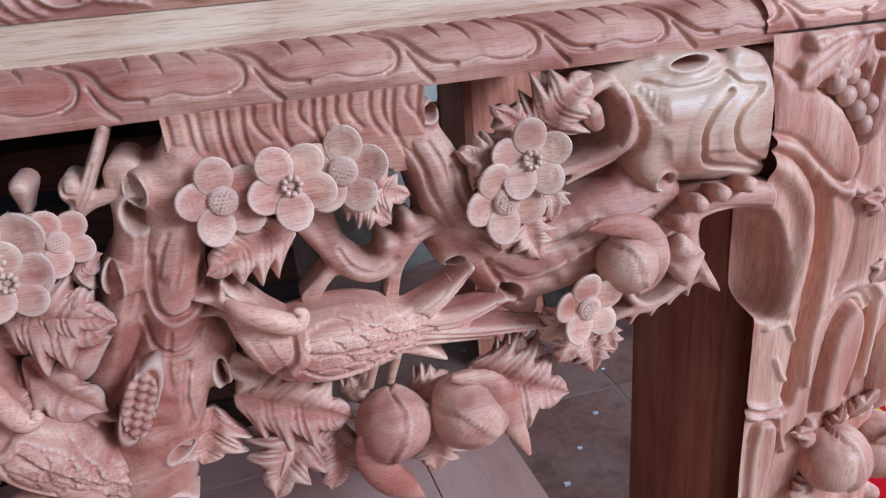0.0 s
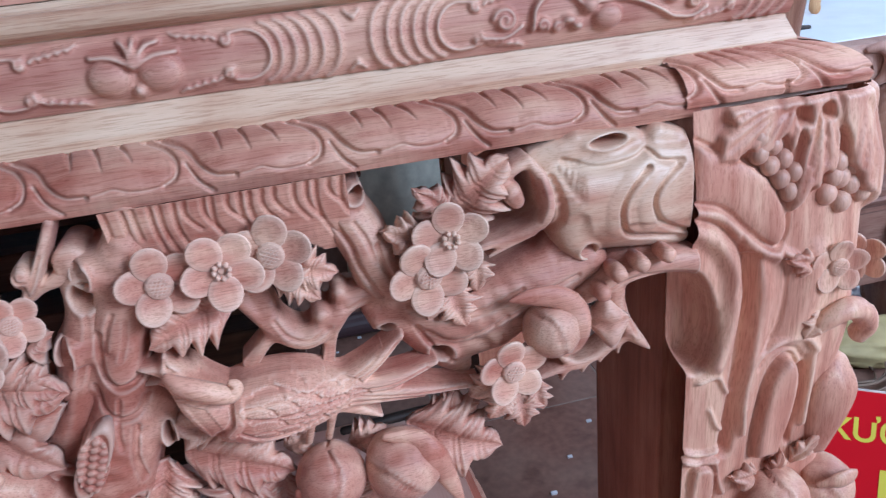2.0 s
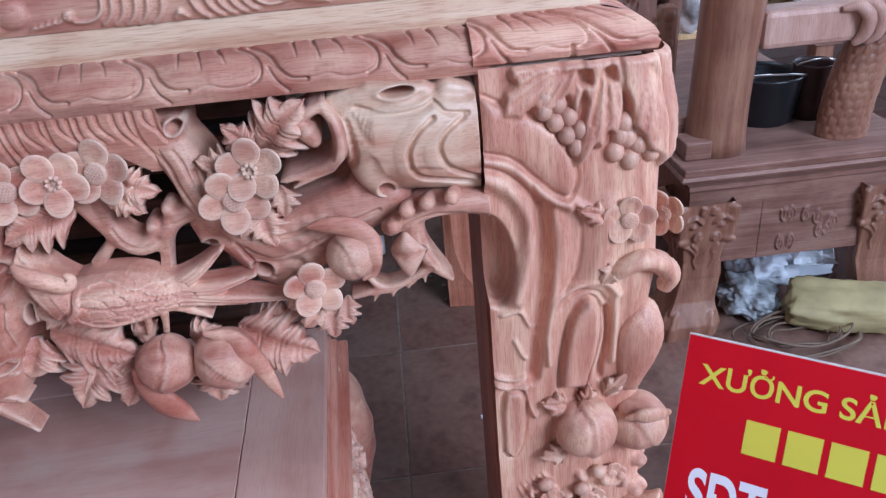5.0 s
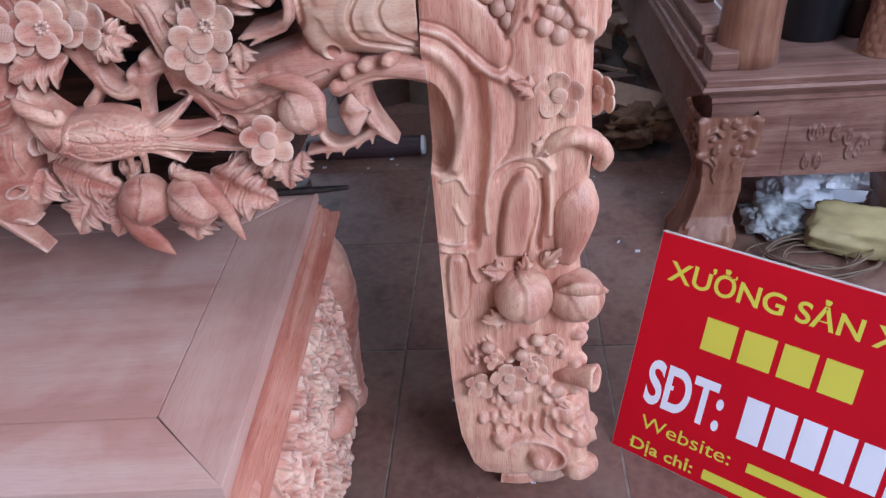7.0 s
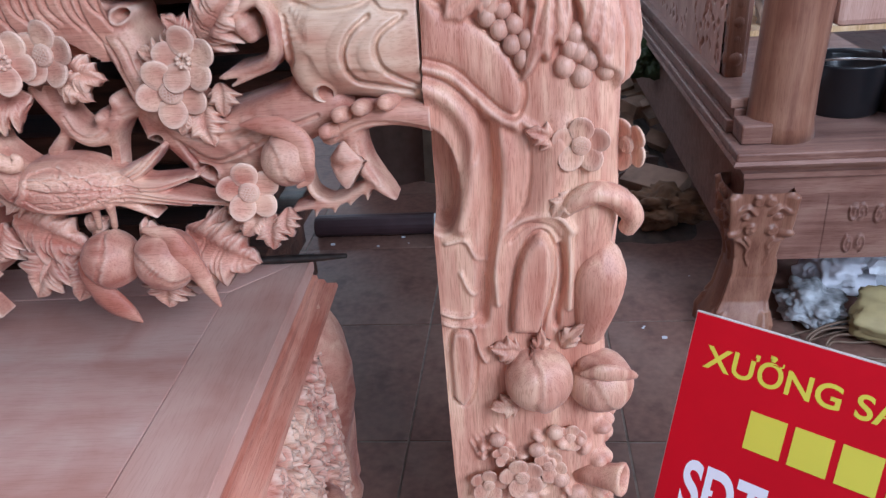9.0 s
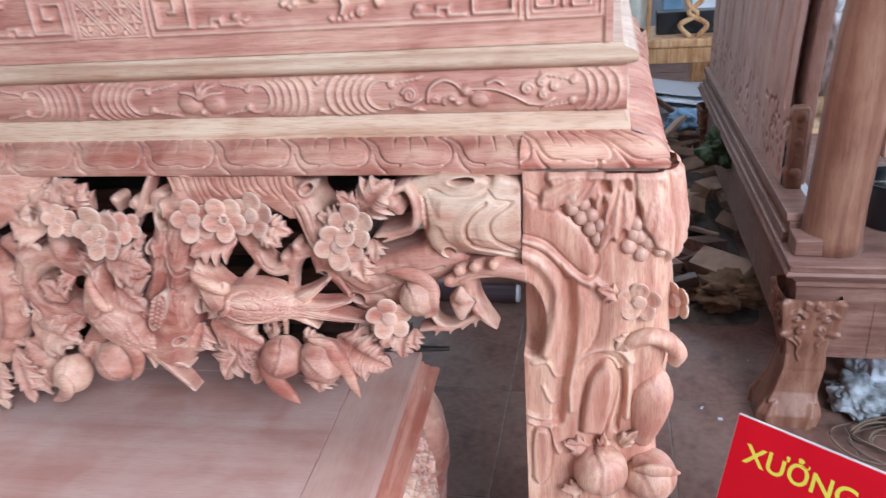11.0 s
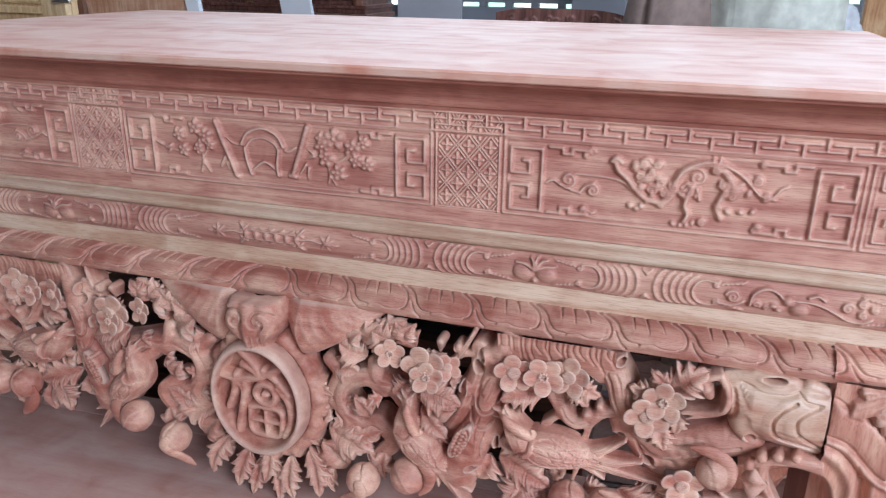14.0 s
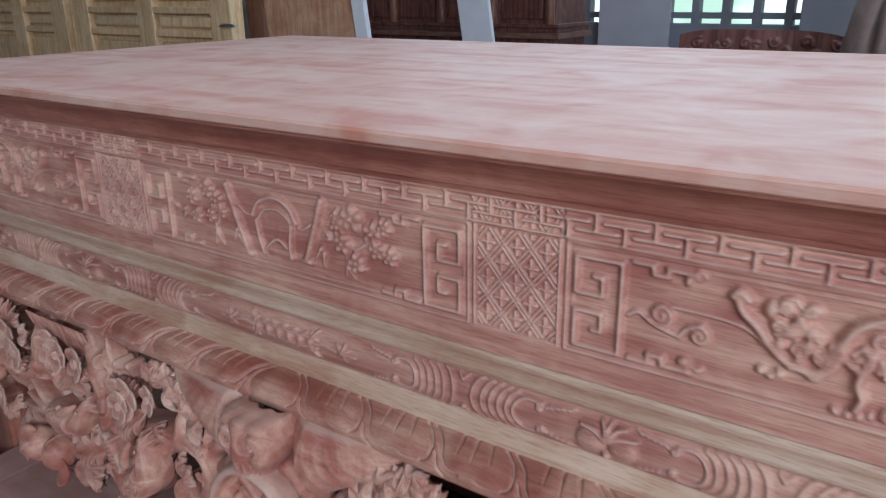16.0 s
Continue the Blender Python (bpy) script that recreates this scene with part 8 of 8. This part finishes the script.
def pot(name, x, y, z, q, h, mat, label, inner):
    ob = thing(name, label, "pot")
    bm = bmesh.new()
    n = 28
    loft(bm, [[(x + rr * math.cos(2 * math.pi * i / n), y + rr * math.sin(2 * math.pi * i / n), z + zz) for i in range(n)] for rr, zz in ((0.82 * q, 0.0), (0.86 * q, 0.004), (q, h), (1.04 * q, h + 0.004), (1.04 * q, h + 0.009), (0.97 * q, h + 0.008), (0.95 * q, h - 0.004), (0.80 * q, h * 0.35))])
    part("bucket_wall", bm, mat, ob, smooth=True)
    bm = bmesh.new()
    loft(bm, [[(x + rr * math.cos(2 * math.pi * i / n), y + rr * math.sin(2 * math.pi * i / n), z + zz + 0.004 * math.sin(3 * i)) for i in range(n)] for rr, zz in ((0.86 * q, h * 0.42), (0.86 * q, h * 0.46), (0.4 * q, h * 0.5), (0.02 * q, h * 0.47))])
    part("contents", bm, inner, ob)
    bm = bmesh.new()
    tube(bm, [(x + 1.04 * q * math.cos(a), y + 1.04 * q * math.sin(a), z + h + 0.006 + 0.05 * math.sin((a - 3.3) / 2.4 * math.pi) * 0.4, 0.0022) for a in np.linspace(3.3, 5.7, 9)], 6, 3, 0)
    part("wire_handle", bm, STEEL, ob)
    return ob


pot("black_bucket", 0.845, 0.97, 0.398, 0.088, 0.098, BLACK, "black bucket with dried glue on the bench", OFFCUT)
pot("brown_tin", 0.955, 0.95, 0.398, 0.046, 0.115, DARKTIN, "brown tin can standing on the bench seat", BLACK)
# cream shelf and bags behind the bench
bm = bmesh.new()
box(bm, 0.72, 1.6, 1.75, 2.2, 0.399, 0.415)
tagged(part("pale_board", bm, PINE), "pale planed board lying across the bench", "board")


def crumpled(name, c, size, mat, label, category, seed, spikes=0.35, sub=5):
    bm = bmesh.new()
    bmesh.ops.create_icosphere(bm, subdivisions=sub, radius=1.0)
    for v in bm.verts:
        p = v.co.copy()
        w = 1 + spikes * (noise.noise(p * 1.7 + Vector((seed, 0, 0))) + 0.6 * abs(noise.noise(p * 4.1 + Vector((0, seed, 0)))) + 0.28 * abs(noise.noise(p * 9.3 + Vector((0, 0, seed)))))
        v.co = Vector((c[0] + p.x * size[0] * w, c[1] + p.y * size[1] * w, max(c[2] + p.z * size[2] * w, c[2] - size[2] * 0.93)))
    return tagged(part(name, bm, mat, smooth=True), label, category)


crumpled("plastic_bag", (0.99, 1.86, 0.60), (0.12, 0.12, 0.22), PRINTED, "crumpled white plastic bag with red and blue print", "bag", 3)
crumpled("plastic_bag", (1.02, 2.3, 0.56), (0.12, 0.14, 0.18), PRINTED, "crumpled white plastic bag with red and blue print", "bag", 8)
# white table beyond stands for sunlit floor, with a small honey chair on it
bm = bmesh.new()
box(bm, 1.25, 2.6, 1.55, 3.2, 0.50, 0.53, 0.004)
wt = thing("work_table", "white-topped table standing for brightly lit floor beyond the bench", "table")
part("tabletop", bm, PAPER, wt)
for x in (1.32, 2.53):
    for y in (1.62, 3.13):
        bm = bmesh.new()
        box(bm, x - 0.03, x + 0.03, y - 0.03, y + 0.03, 0.0, 0.499, 0.004)
        part("leg", bm, BENCHWOOD_UP, wt)
bm = bmesh.new()
box(bm, 1.27, 2.58, 1.57, 1.60, 0.38, 0.499, 0.003)
part("apron", bm, BENCHWOOD, wt)
st = thing("small_stool", "honey-coloured stool standing on the work table", "stool")
bm = bmesh.new()
box(bm, 1.40, 1.75, 2.02, 2.32, 0.80, 0.84, 0.008)
part("seat", bm, HONEY, st)
for x in (1.43, 1.72):
    for y in (2.05, 2.29):
        bm = bmesh.new()
        tube(bm, [(x, y, 0.80, 0.022), (x, y, 0.68, 0.018), (x - 0.01, y, 0.56, 0.02), (x, y, 0.545, 0.022)], 10, 4, 0.02)
        part("leg", bm, HONEY, st, smooth=True)
bm = bmesh.new()
tube(bm, [(1.34, 1.82, 0.535, 0.008), (1.42, 1.80, 0.536, 0.011), (1.50, 1.79, 0.536, 0.007)], 8, 4, 0.05)
tagged(part("chisel", bm, RUST), "dark chisel lying on the work table", "chisel")

# the bench stands with all that lies on it
stand = Matrix.Translation((-0.045, -0.023, 0.0)) @ Matrix.Diagonal((0.97, 0.97, 1.047, 1))
for ob in scene.objects:
    if ob.parent is None and ob.name.split(".")[0] in ("long_bench", "paper_sheet", "black_bucket", "brown_tin", "pale_board", "plastic_bag"):
        ob.matrix_world = stand @ ob.matrix_world

# things thrown under the bench; the first, large sheet paints in sunlit floor
for k, (x, y, w, d, tilt, turn) in enumerate(((1.22, 1.17, 0.38, 0.33, 0.0, 0.05), (0.905, 0.880, 0.07, 0.035, 0.35, 0.5), (0.900, 0.810, 0.055, 0.05, 0.25, -0.2))):
    bm = bmesh.new()
    g = bmesh.ops.create_grid(bm, x_segments=10, y_segments=8, size=1.0)["verts"]
    for v in g:
        u = v.co.copy()
        v.co = Vector((u.x * w, u.y * d, 0.012 * noise.noise(Vector((u.x * 2 + k * 5, u.y * 2, 0)))))
    bmesh.ops.transform(bm, matrix=Matrix.Translation((x, y, 0.016 if k == 0 else 0.075 + 0.012 * k)) @ Matrix.Rotation(turn, 4, "Z") @ Matrix.Rotation(tilt, 4, "X"), verts=g)
    ob = tagged(part("white_sheet", bm, PAPER), "white sheet under the bench; the largest stands for sunlit floor", "sheet", "white sheets")
    ob.modifiers.new("thickness", "SOLIDIFY").thickness = 0.003
crumpled("rag", (0.715, 0.745, 0.030), (0.055, 0.075, 0.032), GREYPRINT, "heap of grey patterned rag on the tiles", "rag", 4, 0.5)
crumpled("rag", (0.805, 0.865, 0.055), (0.070, 0.070, 0.058), PALEGREY, "crumpled pale rag on the tiles", "rag", 9, 0.5)
bm = bmesh.new()
bmesh.ops.create_cube(bm, size=2.0)
bmesh.ops.subdivide_edges(bm, edges=bm.edges, cuts=15, use_grid_fill=True)
for v in bm.verts:
    p = v.co.copy()
    w = 1 - 0.10 * (p.x**4 * p.z**2 + p.y**4 * p.z**2) + 0.16 * noise.noise(p * 1.6) + 0.10 * abs(noise.noise(p * 4.0 + Vector((3, 1, 0))))
    v.co = Vector((0.885 + 0.112 * p.x * w + 0.02 * p.y, 0.635 + 0.050 * p.y * w - 0.035 * p.x, 0.042 + 0.042 * p.z * (w if p.z > -0.99 else 1.0) * (1 + 0.25 * p.y)))
    v.co.z = max(v.co.z, 0.001)
tagged(part("cream_bag", bm, CREAM_BAG, smooth=True), "folded cream paper sack on the tiles", "sack")
bm = bmesh.new()
box(bm, 1.04, 1.12, 0.60, 0.68, 0.0, 0.06, 0.004)
tagged(part("wood_block", bm, DARKWOOD), "dark square block of wood on the tiles", "block")
bm = bmesh.new()
for k in range(6):
    q = 0.06 + 0.014 * k
    tube(bm, [(0.765 + 0.012 * math.sin(k * 2.1) + q * 1.1 * math.cos(a), 0.590 + 0.62 * q * math.sin(a), 0.012 + 0.008 * (k % 4) + 0.006 * math.sin(3 * a + k), 0.0028) for a in np.linspace(0, 6.1, 15)], 6, 3, 0.0)
tagged(part("cable_coil", bm, CABLE, smooth=True), "loose coil of thin brown cable on the tiles", "cable")
crumpled("red_lid", (0.785, 0.955, 0.060), (0.05, 0.04, 0.03), DULL_RED, "dull red plastic scrap under the bench", "scrap", 2, 0.1)
# dark litter between altar and bench
rng = random.Random(31)
for k in range(26):
    x, y = rng.uniform(0.27, 0.55), rng.uniform(1.15, 2.9)
    bm = bmesh.new()
    w, d, h = rng.uniform(0.04, 0.16), rng.uniform(0.02, 0.05), rng.uniform(0.006, 0.03)
    box(bm, -w, w, -d, d, -h, h, 0.002)
    bmesh.ops.transform(bm, matrix=Matrix.Translation((x, y, 0.05 + 0.09 * rng.random() * (y - 0.8))) @ Euler((rng.uniform(-0.5, 0.5), rng.uniform(-0.4, 0.4), rng.uniform(0, 3.1))).to_matrix().to_4x4(), verts=bm.verts)
    tagged(part("offcut", bm, OFFCUT if k % 3 else DARKWOOD), "rough wood offcut thrown on the litter heap", "offcut", "offcuts on the heap")
r = Relief(0.0, 0.34, 0.0, 1.9, 0.02)
r.h = np.array([[0.02 + 0.10 * abs(noise.noise(Vector((x * 7, y * 5, 0)))) + 0.05 * y for x in r.xs] for y in r.zs]) * np.clip(np.minimum(r.xs, 0.34 - r.xs) / 0.08, 0, 1)[None] * np.clip(np.minimum(r.zs, 1.9 - r.zs) / 0.2, 0, 1)[:, None]
tagged(r.mesh("litter", lambda x, y, h: (0.235 + x, 1.1 + y, h - 0.004), MUCK, None), "dark heap of sawdust and shavings on the tiles", "litter", kind="stuff")
crumpled("green_weed", (0.50, 1.75, 0.34), (0.05, 0.05, 0.05), GREEN, "small green tuft of leaves on the heap", "leaves", 5, 0.9)
crumpled("wood_curl", (0.47, 1.22, 0.06), (0.09, 0.07, 0.04), SHAVING, "brown curl of wood shavings on the tiles", "shavings", 15, 0.8)
# flecks of rubbish on the tiles
rng = random.Random(77)
bm = bmesh.new()
for k in range(46):
    x, y = rng.uniform(-0.55, 0.6), rng.uniform(-0.1, 1.4)
    q = rng.uniform(0.002, 0.006)
    box(bm, x - q, x + q, y - q * 0.6, y + q * 0.6, 0.0, q * 0.7, 0, None)
tagged(part("flecks", bm, PALEGREY), "pale chips scattered on the tiles", "chips", kind="stuff")

# ---- honey armchair and stacked sheets beyond the altar ----
arm = thing("armchair", "honey-coloured carved wooden armchair holding small boxes", "chair")
bm = bmesh.new()
box(bm, 0.26, 0.78, 3.2, 3.7, 0.44, 0.485, 0.01)
part("seat", bm, HONEY, arm)
bm = bmesh.new()
box(bm, 0.28, 0.76, 3.21, 3.24, 0.36, 0.44, 0.006)
part("seat_rail", bm, HONEY, arm)
for x in (0.29, 0.75):
    for y in (3.23, 3.67):
        bm = bmesh.new()
        tube(bm, [(x, y, 0.45, 0.03), (x, y, 0.3, 0.024), (x + (0.01 if x > 0.5 else -0.01), y, 0.1, 0.022), (x, y, 0.02, 0.028)], 12, 5, 0.02)
        part("leg", bm, HONEY, arm, smooth=True)
for x in (0.30, 0.745):
    bm = bmesh.new()
    tube(bm, [(x, 3.25, 0.485, 0.018), (x + 0.01, 3.24, 0.62, 0.016), (x, 3.24, 0.76, 0.022), (x, 3.30, 0.79, 0.024), (x, 3.45, 0.80, 0.022), (x, 3.66, 0.84, 0.022)], 12, 6, 0.03)
    part("arm", bm, HONEY, arm, smooth=True)
bm = bmesh.new()
tube(bm, [(0.30, 3.24, 0.735, 0.020), (0.52, 3.22, 0.745, 0.022), (0.745, 3.24, 0.735, 0.020)], 12, 6, 0.02)
part("front_rail", bm, HONEY, arm, smooth=True)
bm = bmesh.new()
for q in ([(0.52, 3.24, 0.49), (0.47, 3.24, 0.55), (0.55, 3.24, 0.60), (0.50, 3.24, 0.66), (0.54, 3.24, 0.72)], [(0.56, 3.24, 0.49), (0.60, 3.24, 0.55), (0.51, 3.24, 0.61), (0.57, 3.24, 0.67), (0.52, 3.24, 0.72)]):
    tube(bm, [(*p, 0.013) for p in q], 10, 6, 0.03)
part("scroll_splat", bm, HONEY, arm, smooth=True)
bm = bmesh.new()
tube(bm, [(0.30, 3.67, 0.485, 0.024), (0.28, 3.69, 0.80, 0.024), (0.30, 3.70, 1.0, 0.024), (0.52, 3.70, 1.04, 0.028), (0.74, 3.70, 1.0, 0.024), (0.76, 3.69, 0.8, 0.024), (0.745, 3.67, 0.485, 0.024)], 12, 6, 0.02)
part("back_frame", bm, HONEY, arm, smooth=True)
for x0, x1, y0, z1, mat, lab in ((0.36, 0.70, 3.36, 0.60, BLACK, "low black box lying on the armchair seat"), (0.40, 0.50, 3.52, 0.66, BLUE, "small blue carton on the armchair seat"), (0.55, 0.68, 3.52, 0.68, PAPER, "small white carton on the armchair seat")):
    bm = bmesh.new()
    box(bm, x0, x1, y0, y0 + 0.12, 0.486, z1, 0.006)
    tagged(part("box", bm, mat), lab, "box", "boxes on the armchair")
for k in range(5):
    bm = bmesh.new()
    g = bmesh.ops.create_grid(bm, x_segments=10, y_segments=6, size=1.0)["verts"]
    for v in g:
        u = v.co.copy()
        v.co = Vector((0.50 + u.x * 0.26, 2.95 + 0.05 * k + u.y * 0.16, 0.08 + 0.045 * k + 0.02 * math.sin(u.x * 2 + k)))
    ob = tagged(part("pale_board", bm, PAPER if k % 2 else PALEGREY), "pale sheet of board in a loose stack", "board", "stack of boards")
    ob.modifiers.new("thickness", "SOLIDIFY").thickness = 0.006
crumpled("blue_bag", (0.46, 2.72, 0.19), (0.07, 0.06, 0.045), BLUE, "crumpled light blue plastic bag on the heap", "bag", 6, 0.5)
bm = bmesh.new()
box(bm, 0.30, 0.60, 2.62, 2.66, 0.06, 0.145, 0.004)
tagged(part("crate_board", bm, DARKWOOD), "dark crate board standing on the heap", "board")
bm = bmesh.new()
loft(bm, [[(0.185 + 0.035 * math.cos(a) + 0.007 * math.sin(3 * a), 1.62 + 0.10 * math.sin(a), z) for a in np.linspace(0, 2 * math.pi, 18, endpoint=False)] for z in np.linspace(0.01, 1.24, 10)])
tagged(part("wrapped_post", bm, GREY_CLOTH, smooth=True), "grey plastic-wrapped post behind the altar", "post")
crumpled("plastic_wrap", (0.45, 3.55, 1.10), (0.09, 0.07, 0.16), CLEARWRAP, "pale plastic wrap hung over the armchair", "wrap", 13, 0.4)
bm = bmesh.new()
box(bm, 0.60, 0.92, 3.85, 3.93, 0.0, 1.35, 0.01)
tagged(part("door_leaf", bm, HONEY), "honey-coloured plank leaning upright", "plank")
crumpled("plastic_sheet", (0.66, 1.35, 1.245), (0.05, 0.42, 0.13), CLEARWRAP, "milky plastic sheet thrown over the bench back", "sheet", 21, 0.25)

# ---- behind the altar ----
cloth_bits = ((-0.34, 1.72, 0.16, 0.10, 1.42, CUSHION, "brown cloth bundle standing behind the altar"), (-0.03, 1.70, 0.20, 0.12, 1.62, GREY_CLOTH, "grey-green cloth draped over a tall stack"))
for k, (x, y, a, b, z1, mat, lab) in enumerate(cloth_bits):
    bm = bmesh.new()
    loft(bm, [[(x + a * q * (1 + 0.10 * math.sin(7 * t + k + 2 * z) + 0.07 * math.sin(17 * t + 5 * z) + 0.03 * math.sin(31 * t)) * math.cos(t), y + b * q * (1 + 0.10 * math.sin(7 * t)) * math.sin(t), z) for t in np.linspace(0, 2 * math.pi, 44, endpoint=False)] for q, z in ((1.12, 0.0), (1.08, 0.5), (1.0, 1.1), (0.97, z1 - 0.18), (0.86, z1 - 0.06), (0.5, z1 - 0.01), (0.05, z1))])
    tagged(part("draped_cloth", bm, mat, smooth=True), lab, "cloth")
rail = thing("carved_rail", "dark carved chair rail pierced with small holes", "chair rail")
bm = bmesh.new()
r = Relief(-1.03, -0.53, 1.16, 1.272, 0.004)
gx, gz = np.meshgrid(r.xs, r.zs)
for k in range(16):
    r.curl(-1.0 + 0.03 * k, 1.21 + 0.03 * math.sin(k * 2.2), 0.018, 1.2, 0.005, 0.010, k)
bm.free()
r.mesh("carved_face", lambda x, z, h: (x, 1.95 - h, z - 0.02 * ((x + 0.78) / 0.25) ** 4), DARKCARVE, rail)
bm = bmesh.new()
box(bm, -1.02, -0.54, 1.951, 1.985, 1.10, 1.255, 0.008)
part("rail_board", bm, DARKCARVE, rail)
for x in (-1.0, -0.56):
    bm = bmesh.new()
    box(bm, x - 0.025, x + 0.025, 1.953, 2.0, 0.0, 1.2, 0.006)
    part("post", bm, DARKCARVE, rail)

# yellow panelled doors stacked to the west
for k, (x0, x1) in enumerate(((-5.0, -4.06), (-3.98, -2.80))):
    d = thing("panelled_door", "pale yellow panelled wooden door leaning on the wall", "door", "stacked doors")
    bm = bmesh.new()
    box(bm, x0, x1, 1.60, 1.635, 0.0, 2.15)
    part("door_core", bm, PINE, d)
    w = (x1 - x0)
    cols = [x0, x0 + 0.13, x0 + w * 0.5 - 0.06, x0 + w * 0.5 + 0.06, x1 - 0.13, x1]
    for a, b in ((cols[0], cols[1]), (cols[2], cols[3]), (cols[4], cols[5])):
        bm = bmesh.new()
        box(bm, a, b, 1.565, 1.60, 0.0, 2.15, 0.004)
        part("stile", bm, PINE, d)
    for a, b in ((cols[1], cols[2]), (cols[3], cols[4])):
        for z0, z1 in ((0.0, 0.2), (1.215, 1.245), (1.315, 1.345), (2.0, 2.15)):
            bm = bmesh.new()
            box(bm, a + 0.001, b - 0.001, 1.567, 1.60, z0, z1, 0.004)
            part("rail", bm, PINE, d)
        for z0, z1 in ((0.23, 1.19), (1.255, 1.305), (1.37, 1.97)):
            bm = bmesh.new()
            box(bm, a + 0.02, b - 0.02, 1.578, 1.60, z0, z1, 0.012)
            part("panel", bm, PINE, d)
    if k:
        bm = bmesh.new()
        tube(bm, [(x1 - 0.035, 1.560, 1.27, 0.006), (x1 - 0.035, 1.535, 1.27, 0.006), (x1 + 0.0, 1.53, 1.272, 0.008), (x1 + 0.06, 1.53, 1.272, 0.007)], 10, 4, 0)
        part("handle", bm, STEEL, d, "bright metal lever handle", True)
for name, x0, x1, y, z1, mat, lab, lean in (("leaning_board", -3.42, -3.30, 2.20, 1.9, BENCHWOOD_UP, "dark red board leaning upright", 0.0), ("leaning_board", -3.28, -2.66, 2.20, 1.75, ORANGEWOOD, "wide orange-brown plank leaning upright", -0.10), ("leaning_board", -2.655, -2.585, 2.17, 1.8, PAPER, "narrow white board leaning upright", -0.14), ("leaning_board", -2.68, -2.48, 3.1, 1.8, PAPER, "white plank leaning upright", -0.16)):
    bm = bmesh.new()
    loft(bm, [[(x0 - lean * (1.3 - z) + dx, y + dy, z) for dx, dy in ((0, 0), (x1 - x0, 0), (x1 - x0, 0.03), (0, 0.03))] for z in np.linspace(0, z1, 8)])
    tagged(part(name, bm, mat), lab, "board", "boards leaning behind the altar")
cab = thing("carved_cabinet", "dark red carved cabinet with panelled doors", "cabinet")
bm = bmesh.new()
box(bm, -4.62, -2.67, 4.3, 4.8, 0.0, 2.2, 0.01)
part("body", bm, DARKCARVE, cab)
for z0, z1, o in ((1.06, 1.10, 0.06), (1.10, 1.135, 0.035), (1.135, 1.16, 0.05)):
    bm = bmesh.new()
    box(bm, -4.62 - o, -2.67 + o, 4.3 - o, 4.79, z0, z1 - 0.001, 0.004)
    part("ledge", bm, BENCHWOOD if o > 0.055 else DARKCARVE, cab)
for k in range(5):
    bm = bmesh.new()
    tube(bm, [(-4.54 + 0.46 * k, 4.28, 1.161, 0.035), (-4.54 + 0.46 * k, 4.28, 1.4, 0.032), (-4.54 + 0.46 * k, 4.28, 1.9, 0.032)], 12, 3, 0.03)
    part("column", bm, BENCHWOOD_UP, cab, smooth=True)
    if k < 4:
        bm = bmesh.new()
        box(bm, -4.48 + 0.46 * k, -4.14 + 0.46 * k, 4.285, 4.30, 1.19, 1.9, 0.01)
        part("door_panel", bm, DARKCARVE, cab)

# pierced block window in the north wall, daylight beyond
win = thing("window_1", "pierced lattice window of grey blocks", "window", kind="structure")
for i in range(22):
    x = -3.38 + 0.24 * i
    if x < 1.62:
        bm = bmesh.new()
        box(bm, x - 0.030, x + 0.030, RY1 + 0.05, RY1 + 0.15, 1.10, 2.70)
        part("mullion", bm, PLASTER, win)
for k in range(9):
    z = 1.167 + 0.175 * k
    bm = bmesh.new()
    box(bm, -3.38, 1.6, RY1 + 0.06, RY1 + 0.14, z - 0.024, z + 0.024)
    part("transom", bm, PLASTER, win)
bm = bmesh.new()
box(bm, -2.87, -2.27, 5.50, 5.53, 0.0, 2.1, 0.004)
tagged(part("grey_panel", bm, PALEGREY), "pale grey sheet standing before the window", "panel")
bm = bmesh.new()
box(bm, -1.28, -0.85, 5.30, 5.70, 0.0, RH, 0.01)
structure("column_1", bm, PLASTER, "square grey plastered column", "column")

# ---- clay floor tiles ----
TS = 0.40
bmt = bmesh.new()
box(bmt, 0.0020, TS - 0.0020, 0.0020, TS - 0.0020, -0.006, 0.0, 0.0010)
proto = part("tile", bmt, TILE, floor)
x0, y0 = -0.135 - 5 * TS, 0.33 - 4 * TS
first = True
for i in range(12):
    for j in range(15):
        ob = proto if first else proto.copy()
        if not first:
            scene.collection.objects.link(ob)
        first = False
        ob.location = (x0 + i * TS, y0 + j * TS, 0.0008 * math.sin(i * 3.1 + j * 1.7))
rest_v, rest_f = [], []
for i in range(-9, 21):
    for j in range(-9, 19):
        if 0 <= i < 12 and 0 <= j < 15:
            continue
        x, y = x0 + i * TS, y0 + j * TS
        if RX0 < x and x + TS < RX1 and RY0 < y and y + TS < RY1:
            n = len(rest_v)
            rest_v += [(x + 0.002, y + 0.002, 0.0), (x + TS - 0.002, y + 0.002, 0.0), (x + TS - 0.002, y + TS - 0.002, 0.0), (x + 0.002, y + TS - 0.002, 0.0)]
            rest_v += [(a, b, -0.005) for a, b, c in rest_v[-4:]]
            rest_f += [(n, n + 1, n + 2, n + 3)] + [(n + k, n + 4 + k, n + 4 + (k + 1) % 4, n + (k + 1) % 4) for k in range(4)]
me = bpy.data.meshes.new("far_tiles")
me.from_pydata(rest_v, [], rest_f)
me.materials.append(TILE)
ob = new("far_tiles", me)
ob.parent = floor
ob["kind"] = "stuff"
